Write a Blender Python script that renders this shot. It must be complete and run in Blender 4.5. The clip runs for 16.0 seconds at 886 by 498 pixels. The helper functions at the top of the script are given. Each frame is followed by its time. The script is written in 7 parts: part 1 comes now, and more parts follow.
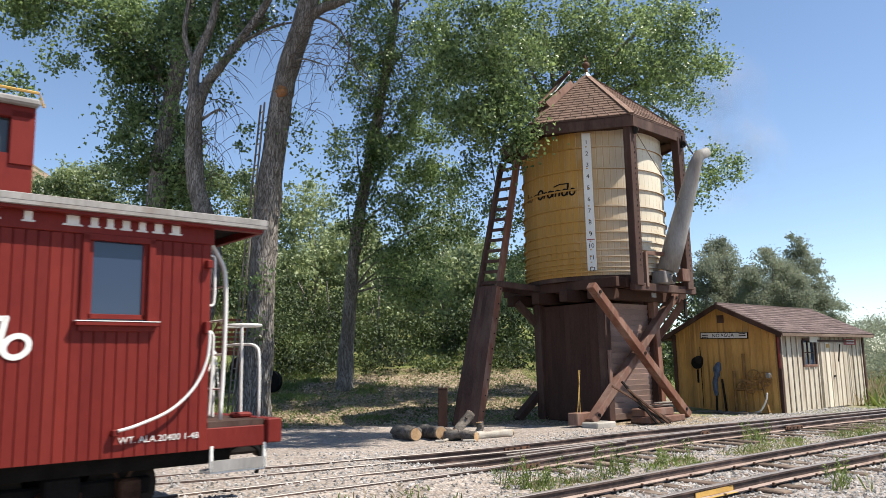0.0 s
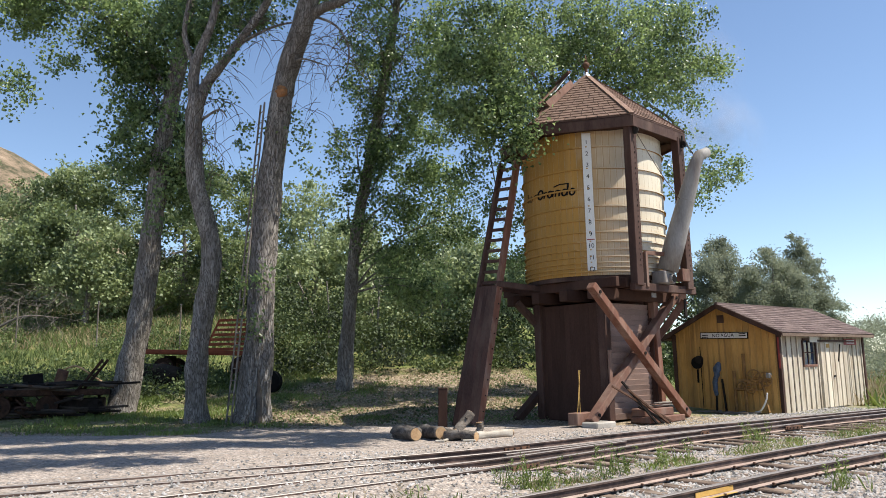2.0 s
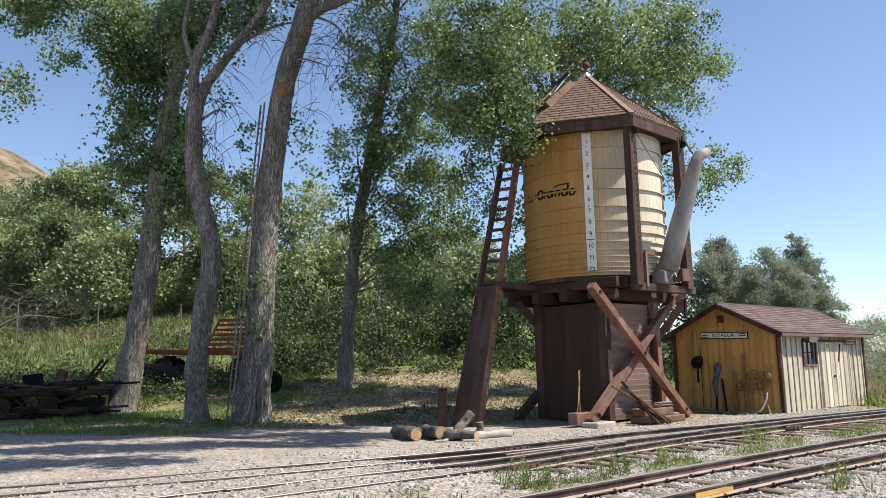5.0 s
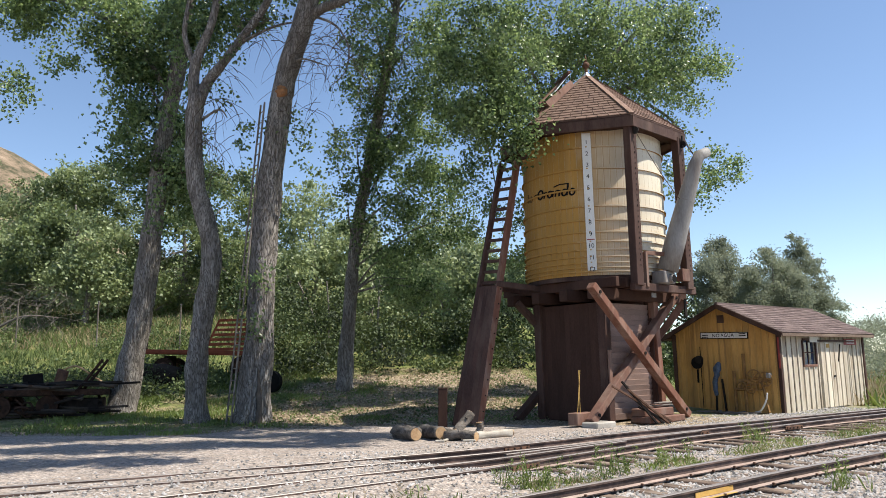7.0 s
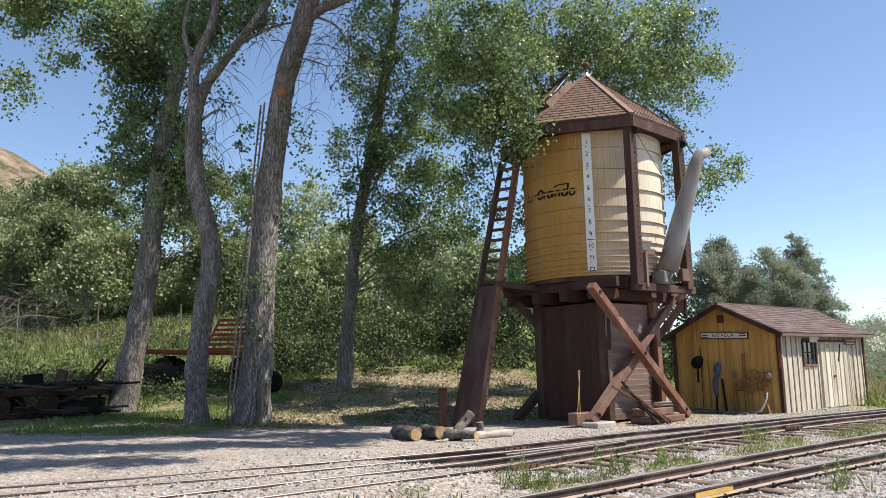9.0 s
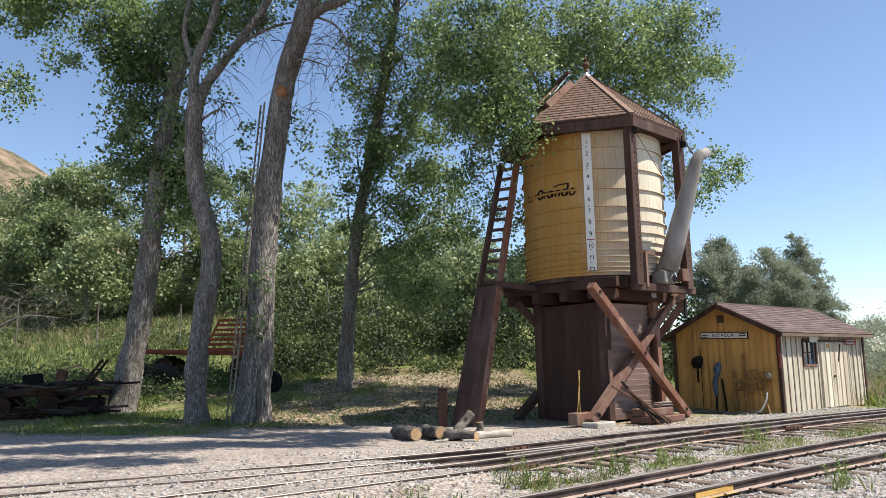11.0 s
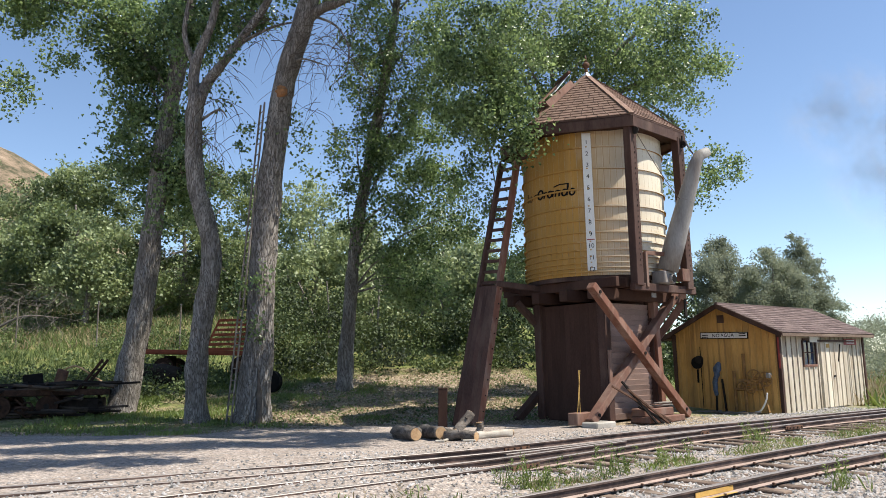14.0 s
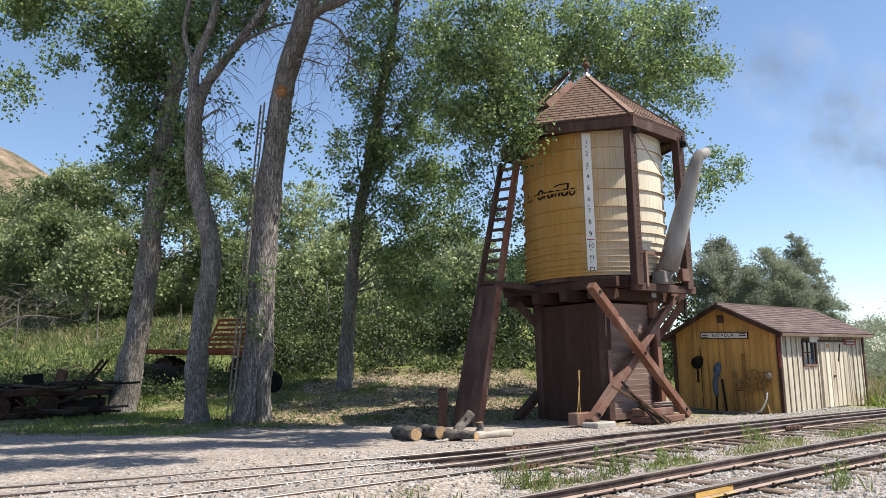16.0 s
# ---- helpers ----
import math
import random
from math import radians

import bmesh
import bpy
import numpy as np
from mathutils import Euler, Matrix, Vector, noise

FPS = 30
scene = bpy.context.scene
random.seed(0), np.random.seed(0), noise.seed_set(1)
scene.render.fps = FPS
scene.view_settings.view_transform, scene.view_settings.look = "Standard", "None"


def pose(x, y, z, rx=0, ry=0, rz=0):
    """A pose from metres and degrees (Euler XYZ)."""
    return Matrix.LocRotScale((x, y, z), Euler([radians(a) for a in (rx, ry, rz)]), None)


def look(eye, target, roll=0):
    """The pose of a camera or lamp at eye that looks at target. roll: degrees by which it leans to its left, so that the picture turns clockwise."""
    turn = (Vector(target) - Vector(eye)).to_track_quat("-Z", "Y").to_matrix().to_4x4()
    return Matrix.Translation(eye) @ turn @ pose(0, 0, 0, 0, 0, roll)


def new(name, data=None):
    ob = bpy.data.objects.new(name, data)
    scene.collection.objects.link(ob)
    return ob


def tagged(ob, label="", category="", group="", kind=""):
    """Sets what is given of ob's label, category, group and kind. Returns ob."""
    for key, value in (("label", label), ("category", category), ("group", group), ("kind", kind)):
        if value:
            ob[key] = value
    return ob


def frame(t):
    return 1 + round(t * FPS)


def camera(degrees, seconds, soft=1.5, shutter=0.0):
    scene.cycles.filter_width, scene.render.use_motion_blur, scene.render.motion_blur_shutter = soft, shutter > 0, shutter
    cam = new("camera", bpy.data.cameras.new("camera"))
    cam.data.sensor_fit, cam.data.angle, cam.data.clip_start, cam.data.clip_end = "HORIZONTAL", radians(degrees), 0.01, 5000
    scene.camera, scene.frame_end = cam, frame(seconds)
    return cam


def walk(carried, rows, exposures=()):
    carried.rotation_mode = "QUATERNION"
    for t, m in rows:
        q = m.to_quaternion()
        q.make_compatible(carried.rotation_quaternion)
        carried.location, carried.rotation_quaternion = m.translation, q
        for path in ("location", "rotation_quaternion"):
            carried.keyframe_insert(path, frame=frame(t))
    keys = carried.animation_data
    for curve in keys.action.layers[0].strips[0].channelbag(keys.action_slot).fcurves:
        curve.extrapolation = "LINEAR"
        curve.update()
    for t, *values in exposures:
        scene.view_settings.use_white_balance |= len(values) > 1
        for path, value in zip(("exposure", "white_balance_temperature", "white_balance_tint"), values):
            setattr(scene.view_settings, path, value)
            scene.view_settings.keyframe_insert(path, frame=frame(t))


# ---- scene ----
cam = camera(59.53, 16.0, soft=0.8, shutter=0.2)
EYE = Vector((0.0, 0.0, 1.6))
AIM = look(EYE, EYE + Vector((0, math.cos(radians(8.5)), math.sin(radians(8.5)))), -1.16)
walk(cam, [(0.0, AIM), (16.0, AIM)], [(0.0, 0.52), (16.0, 0.56)])

# ---- world and light ----
SUN_AZ, SUN_EL = radians(-10), radians(57)   # azimuth from +x towards +y
world = bpy.data.worlds.new("sky")
scene.world = world
world.use_nodes = True
wn = world.node_tree
sky = wn.nodes.new("ShaderNodeTexSky")
sky.sky_type = "NISHITA"
sky.sun_disc = False
sky.sun_elevation = SUN_EL
sky.sun_rotation = radians(90) - SUN_AZ
sky.air_density, sky.dust_density, sky.ozone_density, sky.altitude = 1.0, 0.4, 1.0, 1700
wn.nodes["Background"].inputs["Strength"].default_value = 0.132
wn.links.new(sky.outputs["Color"], wn.nodes["Background"].inputs["Color"])
sun = new("sun", bpy.data.lights.new("sun", "SUN"))
sun.data.energy, sun.data.angle, sun.data.color = 5.6, radians(0.5), (1.0, 0.94, 0.83)
SUN_DIR = Vector((math.cos(SUN_AZ) * math.cos(SUN_EL), math.sin(SUN_AZ) * math.cos(SUN_EL), math.sin(SUN_EL)))
sun.matrix_world = look(SUN_DIR * 60, (0, 0, 0))

TRACK = 40.67                                  # direction of the tracks, degrees from +x
TU = Vector((math.cos(radians(TRACK)), math.sin(radians(TRACK)), 0))
TV = Vector((-TU.y, TU.x, 0))


def site(u, v, z=0.0):
    """A place by its distance along and across the tracks."""
    return TU * u + TV * v + Vector((0, 0, z))


# ---- materials ----
def noise_mat(name, c1, c2, scale=6.0, rough=0.8, bump=0.3, grain=60.0, stretch=(1, 1, 1), dirt=None, dirt_scale=1.2,
              dirt_amount=0.5, metal=0.0, spread=0.0, spec=0.3):
    """A surface of two colours in large patches, a fine grain, and stains of a third colour."""
    m = bpy.data.materials.new(name)
    m.use_nodes = True
    t, n = m.node_tree, m.node_tree.nodes
    b = n["Principled BSDF"]
    co = n.new("ShaderNodeTexCoord")
    mp = n.new("ShaderNodeMapping")
    mp.inputs["Scale"].default_value = stretch
    info = n.new("ShaderNodeObjectInfo")
    add = n.new("ShaderNodeVectorMath")
    add.operation = "MULTIPLY_ADD"
    t.links.new(info.outputs["Random"], add.inputs[0])
    add.inputs[1].default_value = (17, 29, 41)
    t.links.new(co.outputs["Object"], mp.inputs["Vector"])
    t.links.new(mp.outputs["Vector"], add.inputs[2])
    big, fine = n.new("ShaderNodeTexNoise"), n.new("ShaderNodeTexNoise")
    big.inputs["Scale"].default_value, big.inputs["Detail"].default_value = scale, 6
    fine.inputs["Scale"].default_value, fine.inputs["Detail"].default_value = grain, 4
    for x in (big, fine):
        t.links.new(add.outputs[0], x.inputs["Vector"])
    mid = n.new("ShaderNodeMath")
    mid.operation = "MULTIPLY_ADD"
    t.links.new(fine.outputs["Fac"], mid.inputs[0])
    mid.inputs[1].default_value = 0.5
    t.links.new(big.outputs["Fac"], mid.inputs[2])
    ramp = n.new("ShaderNodeValToRGB")
    ramp.color_ramp.elements[0].position, ramp.color_ramp.elements[1].position = 0.5, 1.0
    ramp.color_ramp.elements[0].color, ramp.color_ramp.elements[1].color = (*c1, 1), (*c2, 1)
    t.links.new(mid.outputs[0], ramp.inputs["Fac"])
    out = ramp.outputs["Color"]
    if dirt:
        st = n.new("ShaderNodeTexNoise")
        st.inputs["Scale"].default_value, st.inputs["Detail"].default_value = dirt_scale, 9
        st.inputs["Roughness"].default_value = 0.65
        t.links.new(add.outputs[0], st.inputs["Vector"])
        sr = n.new("ShaderNodeMapRange")
        sr.inputs["From Min"].default_value, sr.inputs["From Max"].default_value = 0.48, 0.7
        sr.inputs["To Max"].default_value = dirt_amount
        t.links.new(st.outputs["Fac"], sr.inputs["Value"])
        mix = n.new("ShaderNodeMixRGB")
        mix.inputs["Color2"].default_value = (*dirt, 1)
        t.links.new(sr.outputs[0], mix.inputs["Fac"])
        t.links.new(out, mix.inputs["Color1"])
        out = mix.outputs["Color"]
    if spread:
        hsv = n.new("ShaderNodeHueSaturation")
        mr = n.new("ShaderNodeMapRange")
        mr.inputs["To Min"].default_value, mr.inputs["To Max"].default_value = 1 - spread, 1 + spread
        t.links.new(info.outputs["Random"], mr.inputs["Value"])
        t.links.new(mr.outputs[0], hsv.inputs["Value"])
        t.links.new(out, hsv.inputs["Color"])
        out = hsv.outputs["Color"]
    t.links.new(out, b.inputs["Base Color"])
    b.inputs["Roughness"].default_value, b.inputs["Metallic"].default_value = rough, metal
    b.inputs["Specular IOR Level"].default_value = spec
    bp = n.new("ShaderNodeBump")
    bp.inputs["Strength"].default_value, bp.inputs["Distance"].default_value = bump, 0.02
    t.links.new(mid.outputs[0], bp.inputs["Height"])
    t.links.new(bp.outputs["Normal"], b.inputs["Normal"])
    return m


def leaf_mat(name, dark, light, rough=0.42, through_amount=0.3, single=0.5, patches=2.0, patch_size=0.35):
    """Leaves: each its own green, a glossy face, and light that comes through."""
    m = bpy.data.materials.new(name)
    m.use_nodes = True
    t, n = m.node_tree, m.node_tree.nodes
    b = n["Principled BSDF"]
    geo = n.new("ShaderNodeNewGeometry")
    ramp = n.new("ShaderNodeValToRGB")
    ramp.color_ramp.elements[0].color, ramp.color_ramp.elements[1].color = (*dark, 1), (*light, 1)
    co = n.new("ShaderNodeTexCoord")
    patch = n.new("ShaderNodeTexNoise")
    patch.inputs["Scale"].default_value, patch.inputs["Detail"].default_value = patch_size, 4
    t.links.new(co.outputs["Object"], patch.inputs["Vector"])
    ad = n.new("ShaderNodeMath")
    ad.operation = "MULTIPLY_ADD"
    t.links.new(geo.outputs["Random Per Island"], ad.inputs[0])
    ad.inputs[1].default_value = single
    sub = n.new("ShaderNodeMath")
    sub.operation = "MULTIPLY_ADD"
    t.links.new(patch.outputs["Fac"], sub.inputs[0])
    sub.inputs[1].default_value, sub.inputs[2].default_value = patches, 0.53 - single / 2 - patches / 2
    t.links.new(sub.outputs[0], ad.inputs[2])
    t.links.new(ad.outputs[0], ramp.inputs["Fac"])
    t.links.new(ramp.outputs["Color"], b.inputs["Base Color"])
    b.inputs["Roughness"].default_value = rough
    b.inputs["Specular IOR Level"].default_value = 0.6
    tr = n.new("ShaderNodeBsdfTranslucent")
    hs = n.new("ShaderNodeHueSaturation")
    hs.inputs["Hue"].default_value, hs.inputs["Value"].default_value = 0.48, 1.5
    t.links.new(ramp.outputs["Color"], hs.inputs["Color"])
    t.links.new(hs.outputs["Color"], tr.inputs["Color"])
    mx = n.new("ShaderNodeMixShader")
    mx.inputs[0].default_value = through_amount
    t.links.new(b.outputs[0], mx.inputs[1])
    t.links.new(tr.outputs[0], mx.inputs[2])
    t.links.new(mx.outputs[0], n["Material Output"].inputs["Surface"])
    return m


def glass_mat(name, tint=(0.026, 0.04, 0.075)):
    m = bpy.data.materials.new(name)
    m.use_nodes = True
    b = m.node_tree.nodes["Principled BSDF"]
    b.inputs["Base Color"].default_value = (*tint, 1)
    b.inputs["Roughness"].default_value = 0.08
    b.inputs["Specular IOR Level"].default_value = 0.5
    return m


M_BROWN = noise_mat("brown_paint", (0.036, 0.018, 0.014), (0.08, 0.04, 0.03), 2.5, 0.75, 0.25, 40, (1, 1, 0.3), (0.2, 0.14, 0.11), 1.6, 0.35, spread=0.12)
# dark brown, lowered further to hold the shade under and beside the tank
M_DARKBROWN = noise_mat("dark_brown_paint_with_shade", (0.042, 0.023, 0.018), (0.075, 0.041, 0.031), 2.5, 0.85, 0.25, 40, (1, 1, 0.3), (0.07, 0.045, 0.035), 1.6, 0.3, spread=0.1, spec=0.12)
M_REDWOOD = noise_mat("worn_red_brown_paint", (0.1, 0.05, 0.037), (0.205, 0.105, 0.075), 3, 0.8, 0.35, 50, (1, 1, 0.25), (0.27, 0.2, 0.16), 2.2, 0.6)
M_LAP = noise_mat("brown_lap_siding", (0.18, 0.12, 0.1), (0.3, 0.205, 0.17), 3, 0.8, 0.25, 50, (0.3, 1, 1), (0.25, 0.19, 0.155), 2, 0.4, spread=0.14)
# worn red timber, brightened so that sunlight is part of its colour
M_WORN_LITRED = noise_mat("worn_sunlit_oxide_timber", (0.125, 0.053, 0.035), (0.23, 0.105, 0.07), 3, 0.8, 0.35, 50, (1, 1, 0.25), (0.34, 0.25, 0.2), 2.4, 0.7)
M_WHITE = noise_mat("white_paint", (0.62, 0.61, 0.58), (0.8, 0.79, 0.76), 4, 0.6, 0.15, 60, (1, 1, 0.3), (0.45, 0.42, 0.38), 2, 0.4)
M_BLACK = noise_mat("black_paint", (0.006, 0.006, 0.0065), (0.016, 0.015, 0.015), 5, 0.85, 0.2, spec=0.08)
M_FADED = noise_mat("faded_black_paint", (0.09, 0.055, 0.025), (0.19, 0.11, 0.035), 5, 0.85, 0.2)
M_IRON = noise_mat("dark_iron", (0.01, 0.009, 0.008), (0.034, 0.027, 0.024), 6, 0.75, 0.3, 60, metal=0.15, spec=0.15)
M_OLDRUST = noise_mat("dark_old_rust", (0.016, 0.01, 0.008), (0.06, 0.034, 0.024), 7, 0.9, 0.4, 80, dirt=(0.1, 0.055, 0.035), dirt_scale=5, spec=0.12)
# timber darkened in colour for the shade over the scrap heap
M_SHADEDARK = noise_mat("shade_dark_timber", (0.016, 0.013, 0.011), (0.07, 0.055, 0.046), 4, 0.95, 0.5, 45, (0.15, 1, 1), (0.13, 0.11, 0.09), 3, 0.4, spread=0.3, spec=0.1)
M_RUST = noise_mat("rusty_iron", (0.05, 0.026, 0.018), (0.16, 0.085, 0.055), 7, 0.85, 0.4, 80, dirt=(0.23, 0.12, 0.07), dirt_scale=5)
M_HEAD = noise_mat("worn_rail_head", (0.17, 0.148, 0.136), (0.31, 0.28, 0.262), 3, 0.5, 0.1, 40, metal=0.25, dirt=(0.12, 0.08, 0.062), dirt_scale=3)
M_RAIL = noise_mat("brown_rail_web", (0.026, 0.018, 0.016), (0.085, 0.058, 0.05), 4, 0.75, 0.3, 60, dirt=(0.27, 0.185, 0.155), dirt_scale=1.6, dirt_amount=0.6)
# pale tan for the flange tops: sunlight on them put into the colour
M_RAILFOOT = noise_mat("sunlit_rail_foot", (0.22, 0.16, 0.135), (0.4, 0.31, 0.265), 2.5, 0.85, 0.3, 50, dirt=(0.16, 0.1, 0.075), dirt_scale=2, dirt_amount=0.6)
M_TIE = noise_mat("weathered_tie", (0.06, 0.042, 0.032), (0.2, 0.14, 0.105), 3, 0.95, 0.6, 45, (0.15, 1, 1), (0.24, 0.2, 0.16), 3, 0.6, spread=0.3)
M_YELLOW = noise_mat("yellow_paint", (0.42, 0.25, 0.055), (0.57, 0.36, 0.11), 5, 0.7, 0.2, dirt=(0.35, 0.2, 0.08), dirt_scale=4)
M_GALV = noise_mat("galvanised_sheet", (0.2, 0.19, 0.18), (0.34, 0.325, 0.31), 3, 0.75, 0.3, 30, (1, 1, 0.3), (0.16, 0.11, 0.08), 2.6, 0.65, metal=0.1)
M_SHEET = noise_mat("bright_sheet_metal", (0.55, 0.6, 0.66), (0.72, 0.76, 0.8), 3, 0.35, 0.1, 30, metal=0.7)
M_CONC = noise_mat("concrete", (0.3, 0.28, 0.25), (0.45, 0.42, 0.38), 5, 0.9, 0.4, 70, dirt=(0.22, 0.2, 0.17))
M_SHINGLE = noise_mat("brown_shingle", (0.13, 0.083, 0.064), (0.24, 0.155, 0.122), 5, 0.9, 0.5, 120, spread=0.32)
M_SHEDROOF = noise_mat("faded_asphalt_shingle", (0.11, 0.08, 0.076), (0.19, 0.145, 0.136), 3, 0.95, 0.5, 120, dirt=(0.085, 0.06, 0.055), dirt_scale=1.5, spread=0.2, spec=0.1)
M_SHED_Y = noise_mat("ochre_shed_paint", (0.46, 0.25, 0.068), (0.63, 0.375, 0.13), 2, 0.8, 0.3, 40, (1, 1, 0.2), (0.2, 0.115, 0.05), 1.5, 0.75, spread=0.12)
M_SHED_C = noise_mat("bleached_cream_paint", (0.48, 0.41, 0.32), (0.66, 0.59, 0.48), 2, 0.85, 0.3, 40, (1, 1, 0.2), (0.26, 0.18, 0.11), 2.2, 0.75, spread=0.12, spec=0.15)
M_BARK = noise_mat("cottonwood_bark", (0.15, 0.131, 0.115), (0.45, 0.415, 0.38), 5, 0.95, 1.0, 30, (1, 1, 0.4), (0.12, 0.095, 0.078), 0.6, 0.55)


def bark_material():
    """Deep upright fissures between pale plates, with large stains."""
    m = M_BARK
    t, n = m.node_tree, m.node_tree.nodes
    b = n["Principled BSDF"]
    co = n.new("ShaderNodeTexCoord")
    mp = n.new("ShaderNodeMapping")
    mp.inputs["Scale"].default_value = (1, 1, 0.12)
    t.links.new(co.outputs["Object"], mp.inputs["Vector"])
    wob = n.new("ShaderNodeTexNoise")
    wob.inputs["Scale"].default_value, wob.inputs["Detail"].default_value = 5, 6
    t.links.new(mp.outputs["Vector"], wob.inputs["Vector"])
    ad = n.new("ShaderNodeVectorMath")
    ad.operation = "MULTIPLY_ADD"
    t.links.new(wob.outputs["Color"], ad.inputs[0])
    ad.inputs[1].default_value = (0.22, 0.22, 0.3)
    t.links.new(mp.outputs["Vector"], ad.inputs[2])
    vo = n.new("ShaderNodeTexVoronoi")
    vo.feature = "DISTANCE_TO_EDGE"
    vo.inputs["Scale"].default_value = 25
    t.links.new(ad.outputs[0], vo.inputs["Vector"])
    rp = n.new("ShaderNodeMapRange")
    rp.inputs["From Max"].default_value = 0.17
    t.links.new(vo.outputs["Distance"], rp.inputs["Value"])
    old = b.inputs["Base Color"].links[0].from_socket
    mx = n.new("ShaderNodeMixRGB")
    mx.inputs["Color1"].default_value = (0.095, 0.08, 0.068, 1)
    t.links.new(rp.outputs[0], mx.inputs["Fac"])
    t.links.new(old, mx.inputs["Color2"])
    t.links.new(mx.outputs["Color"], b.inputs["Base Color"])
    bp = n.new("ShaderNodeBump")
    bp.inputs["Strength"].default_value, bp.inputs["Distance"].default_value = 0.8, 0.035
    t.links.new(rp.outputs[0], bp.inputs["Height"])
    t.links.new(bp.outputs["Normal"], b.inputs["Normal"])


bark_material()
M_LOGBARK = noise_mat("log_bark", (0.035, 0.029, 0.025), (0.16, 0.135, 0.115), 9, 0.95, 1.0, 40, (0.3, 1, 1), (0.3, 0.27, 0.24), 5, 0.6)
M_TWIG = noise_mat("dead_twig", (0.06, 0.046, 0.036), (0.15, 0.12, 0.095), 6, 0.9, 0.3)
M_PALETWIG = noise_mat("bleached_deadwood", (0.3, 0.26, 0.21), (0.5, 0.46, 0.4), 6, 0.9, 0.3)
M_SCAR = noise_mat("healed_saw_cut", (0.2, 0.085, 0.035), (0.38, 0.19, 0.085), 9, 0.9, 0.4, 60, dirt=(0.12, 0.07, 0.04), dirt_scale=8)
M_CUT = noise_mat("fresh_cut_wood", (0.34, 0.2, 0.1), (0.52, 0.36, 0.21), 8, 0.85, 0.3, 60, dirt=(0.2, 0.095, 0.04), dirt_scale=7)
M_GREYWOOD = noise_mat("grey_weathered_wood", (0.1, 0.083, 0.07), (0.27, 0.235, 0.205), 4, 0.9, 0.5, 50, (0.2, 1, 1))
M_RED = noise_mat("caboose_red", (0.115, 0.012, 0.01), (0.175, 0.022, 0.016), 2, 0.5, 0.1, 30, (1, 1, 0.3), (0.12, 0.018, 0.014), 1.5, 0.4, spread=0.05, spec=0.15)
M_ORANGE = noise_mat("red_oxide_wagon_paint", (0.16, 0.04, 0.02), (0.27, 0.075, 0.04), 3, 0.8, 0.2)
M_GLASS = glass_mat("window_glass")
M_DARKGLASS = glass_mat("dark_window_glass", (0.03, 0.035, 0.04))
M_OCHRERUST = noise_mat("rust_stained_ochre_paint", (0.16, 0.085, 0.03), (0.36, 0.2, 0.07), 7, 0.85, 0.3, 60, dirt=(0.1, 0.05, 0.03), dirt_scale=5, dirt_amount=0.8)
M_BLUE = noise_mat("blue_canvas", (0.035, 0.06, 0.11), (0.13, 0.17, 0.24), 9, 0.9, 0.5)
M_STONE = noise_mat("ballast_stone", (0.2, 0.18, 0.165), (0.42, 0.38, 0.35), 9, 0.95, 0.5, 80, spread=0.0)
M_SIGNRED = noise_mat("dark_red_sign", (0.2, 0.03, 0.03), (0.3, 0.06, 0.05), 5, 0.6, 0.1)
M_LEAF = leaf_mat("cottonwood_leaf", (0.04, 0.075, 0.025), (0.22, 0.31, 0.125), 0.34, 0.5, 0.95, 1.7)
M_LEAF_FAR = leaf_mat("woodland_leaf", (0.03, 0.054, 0.018), (0.2, 0.255, 0.1), 0.5, 0.36, 0.4, 4.2, 0.42)
# grey-green leaves, lightened in colour to stand for haze over distance
M_LEAF_GREY = leaf_mat("hazy_grey_green_leaf", (0.11, 0.13, 0.09), (0.26, 0.29, 0.2), 0.7, 0.45)
# very dark greens: the shade beneath the trees is in the leaf colour
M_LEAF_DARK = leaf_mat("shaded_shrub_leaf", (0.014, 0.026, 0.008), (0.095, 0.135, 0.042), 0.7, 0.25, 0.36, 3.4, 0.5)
M_LEAF_LIGHT = leaf_mat("pale_woodland_leaf", (0.08, 0.12, 0.045), (0.31, 0.37, 0.18), 0.5, 0.36, 0.4, 2.8, 0.5)
M_LITTER = leaf_mat("fallen_leaf", (0.07, 0.05, 0.03), (0.27, 0.21, 0.14), 0.85, 0.15)
M_MEADOW = leaf_mat("meadow_weed", (0.04, 0.068, 0.02), (0.165, 0.215, 0.068), 0.7, 0.3)
M_GRASS = leaf_mat("fresh_weed", (0.06, 0.10, 0.02), (0.19, 0.25, 0.06), 0.5, 0.35)
M_DRY = leaf_mat("dry_grass", (0.18, 0.145, 0.075), (0.38, 0.315, 0.185), 0.8, 0.3)


# ---- mesh helpers ----
def part(name, bm, material, parent=None, label="", smooth=False):
    """Links a bmesh as one mesh object under a thing or a part."""
    me = bpy.data.meshes.new(name)
    bm.normal_update()
    bm.to_mesh(me)
    bm.free()
    for m in (material if isinstance(material, (list, tuple)) else [material]):
        me.materials.append(m)
    if smooth:
        me.polygons.foreach_set("use_smooth", [True] * len(me.polygons))
    ob = new(name, me)
    ob.parent = parent
    if label:
        tagged(ob, label)
    return ob


def shared(name, ob, parent, m):
    """Another piece on the mesh of ob."""
    o = new(name, ob.data)
    o.parent = parent
    o.matrix_basis = m
    return o


def thing(name, m, label, category, group="", kind=""):
    e = new(name)
    e.empty_display_size = 0.3
    e.matrix_basis = m
    return tagged(e, label, category, group, kind)


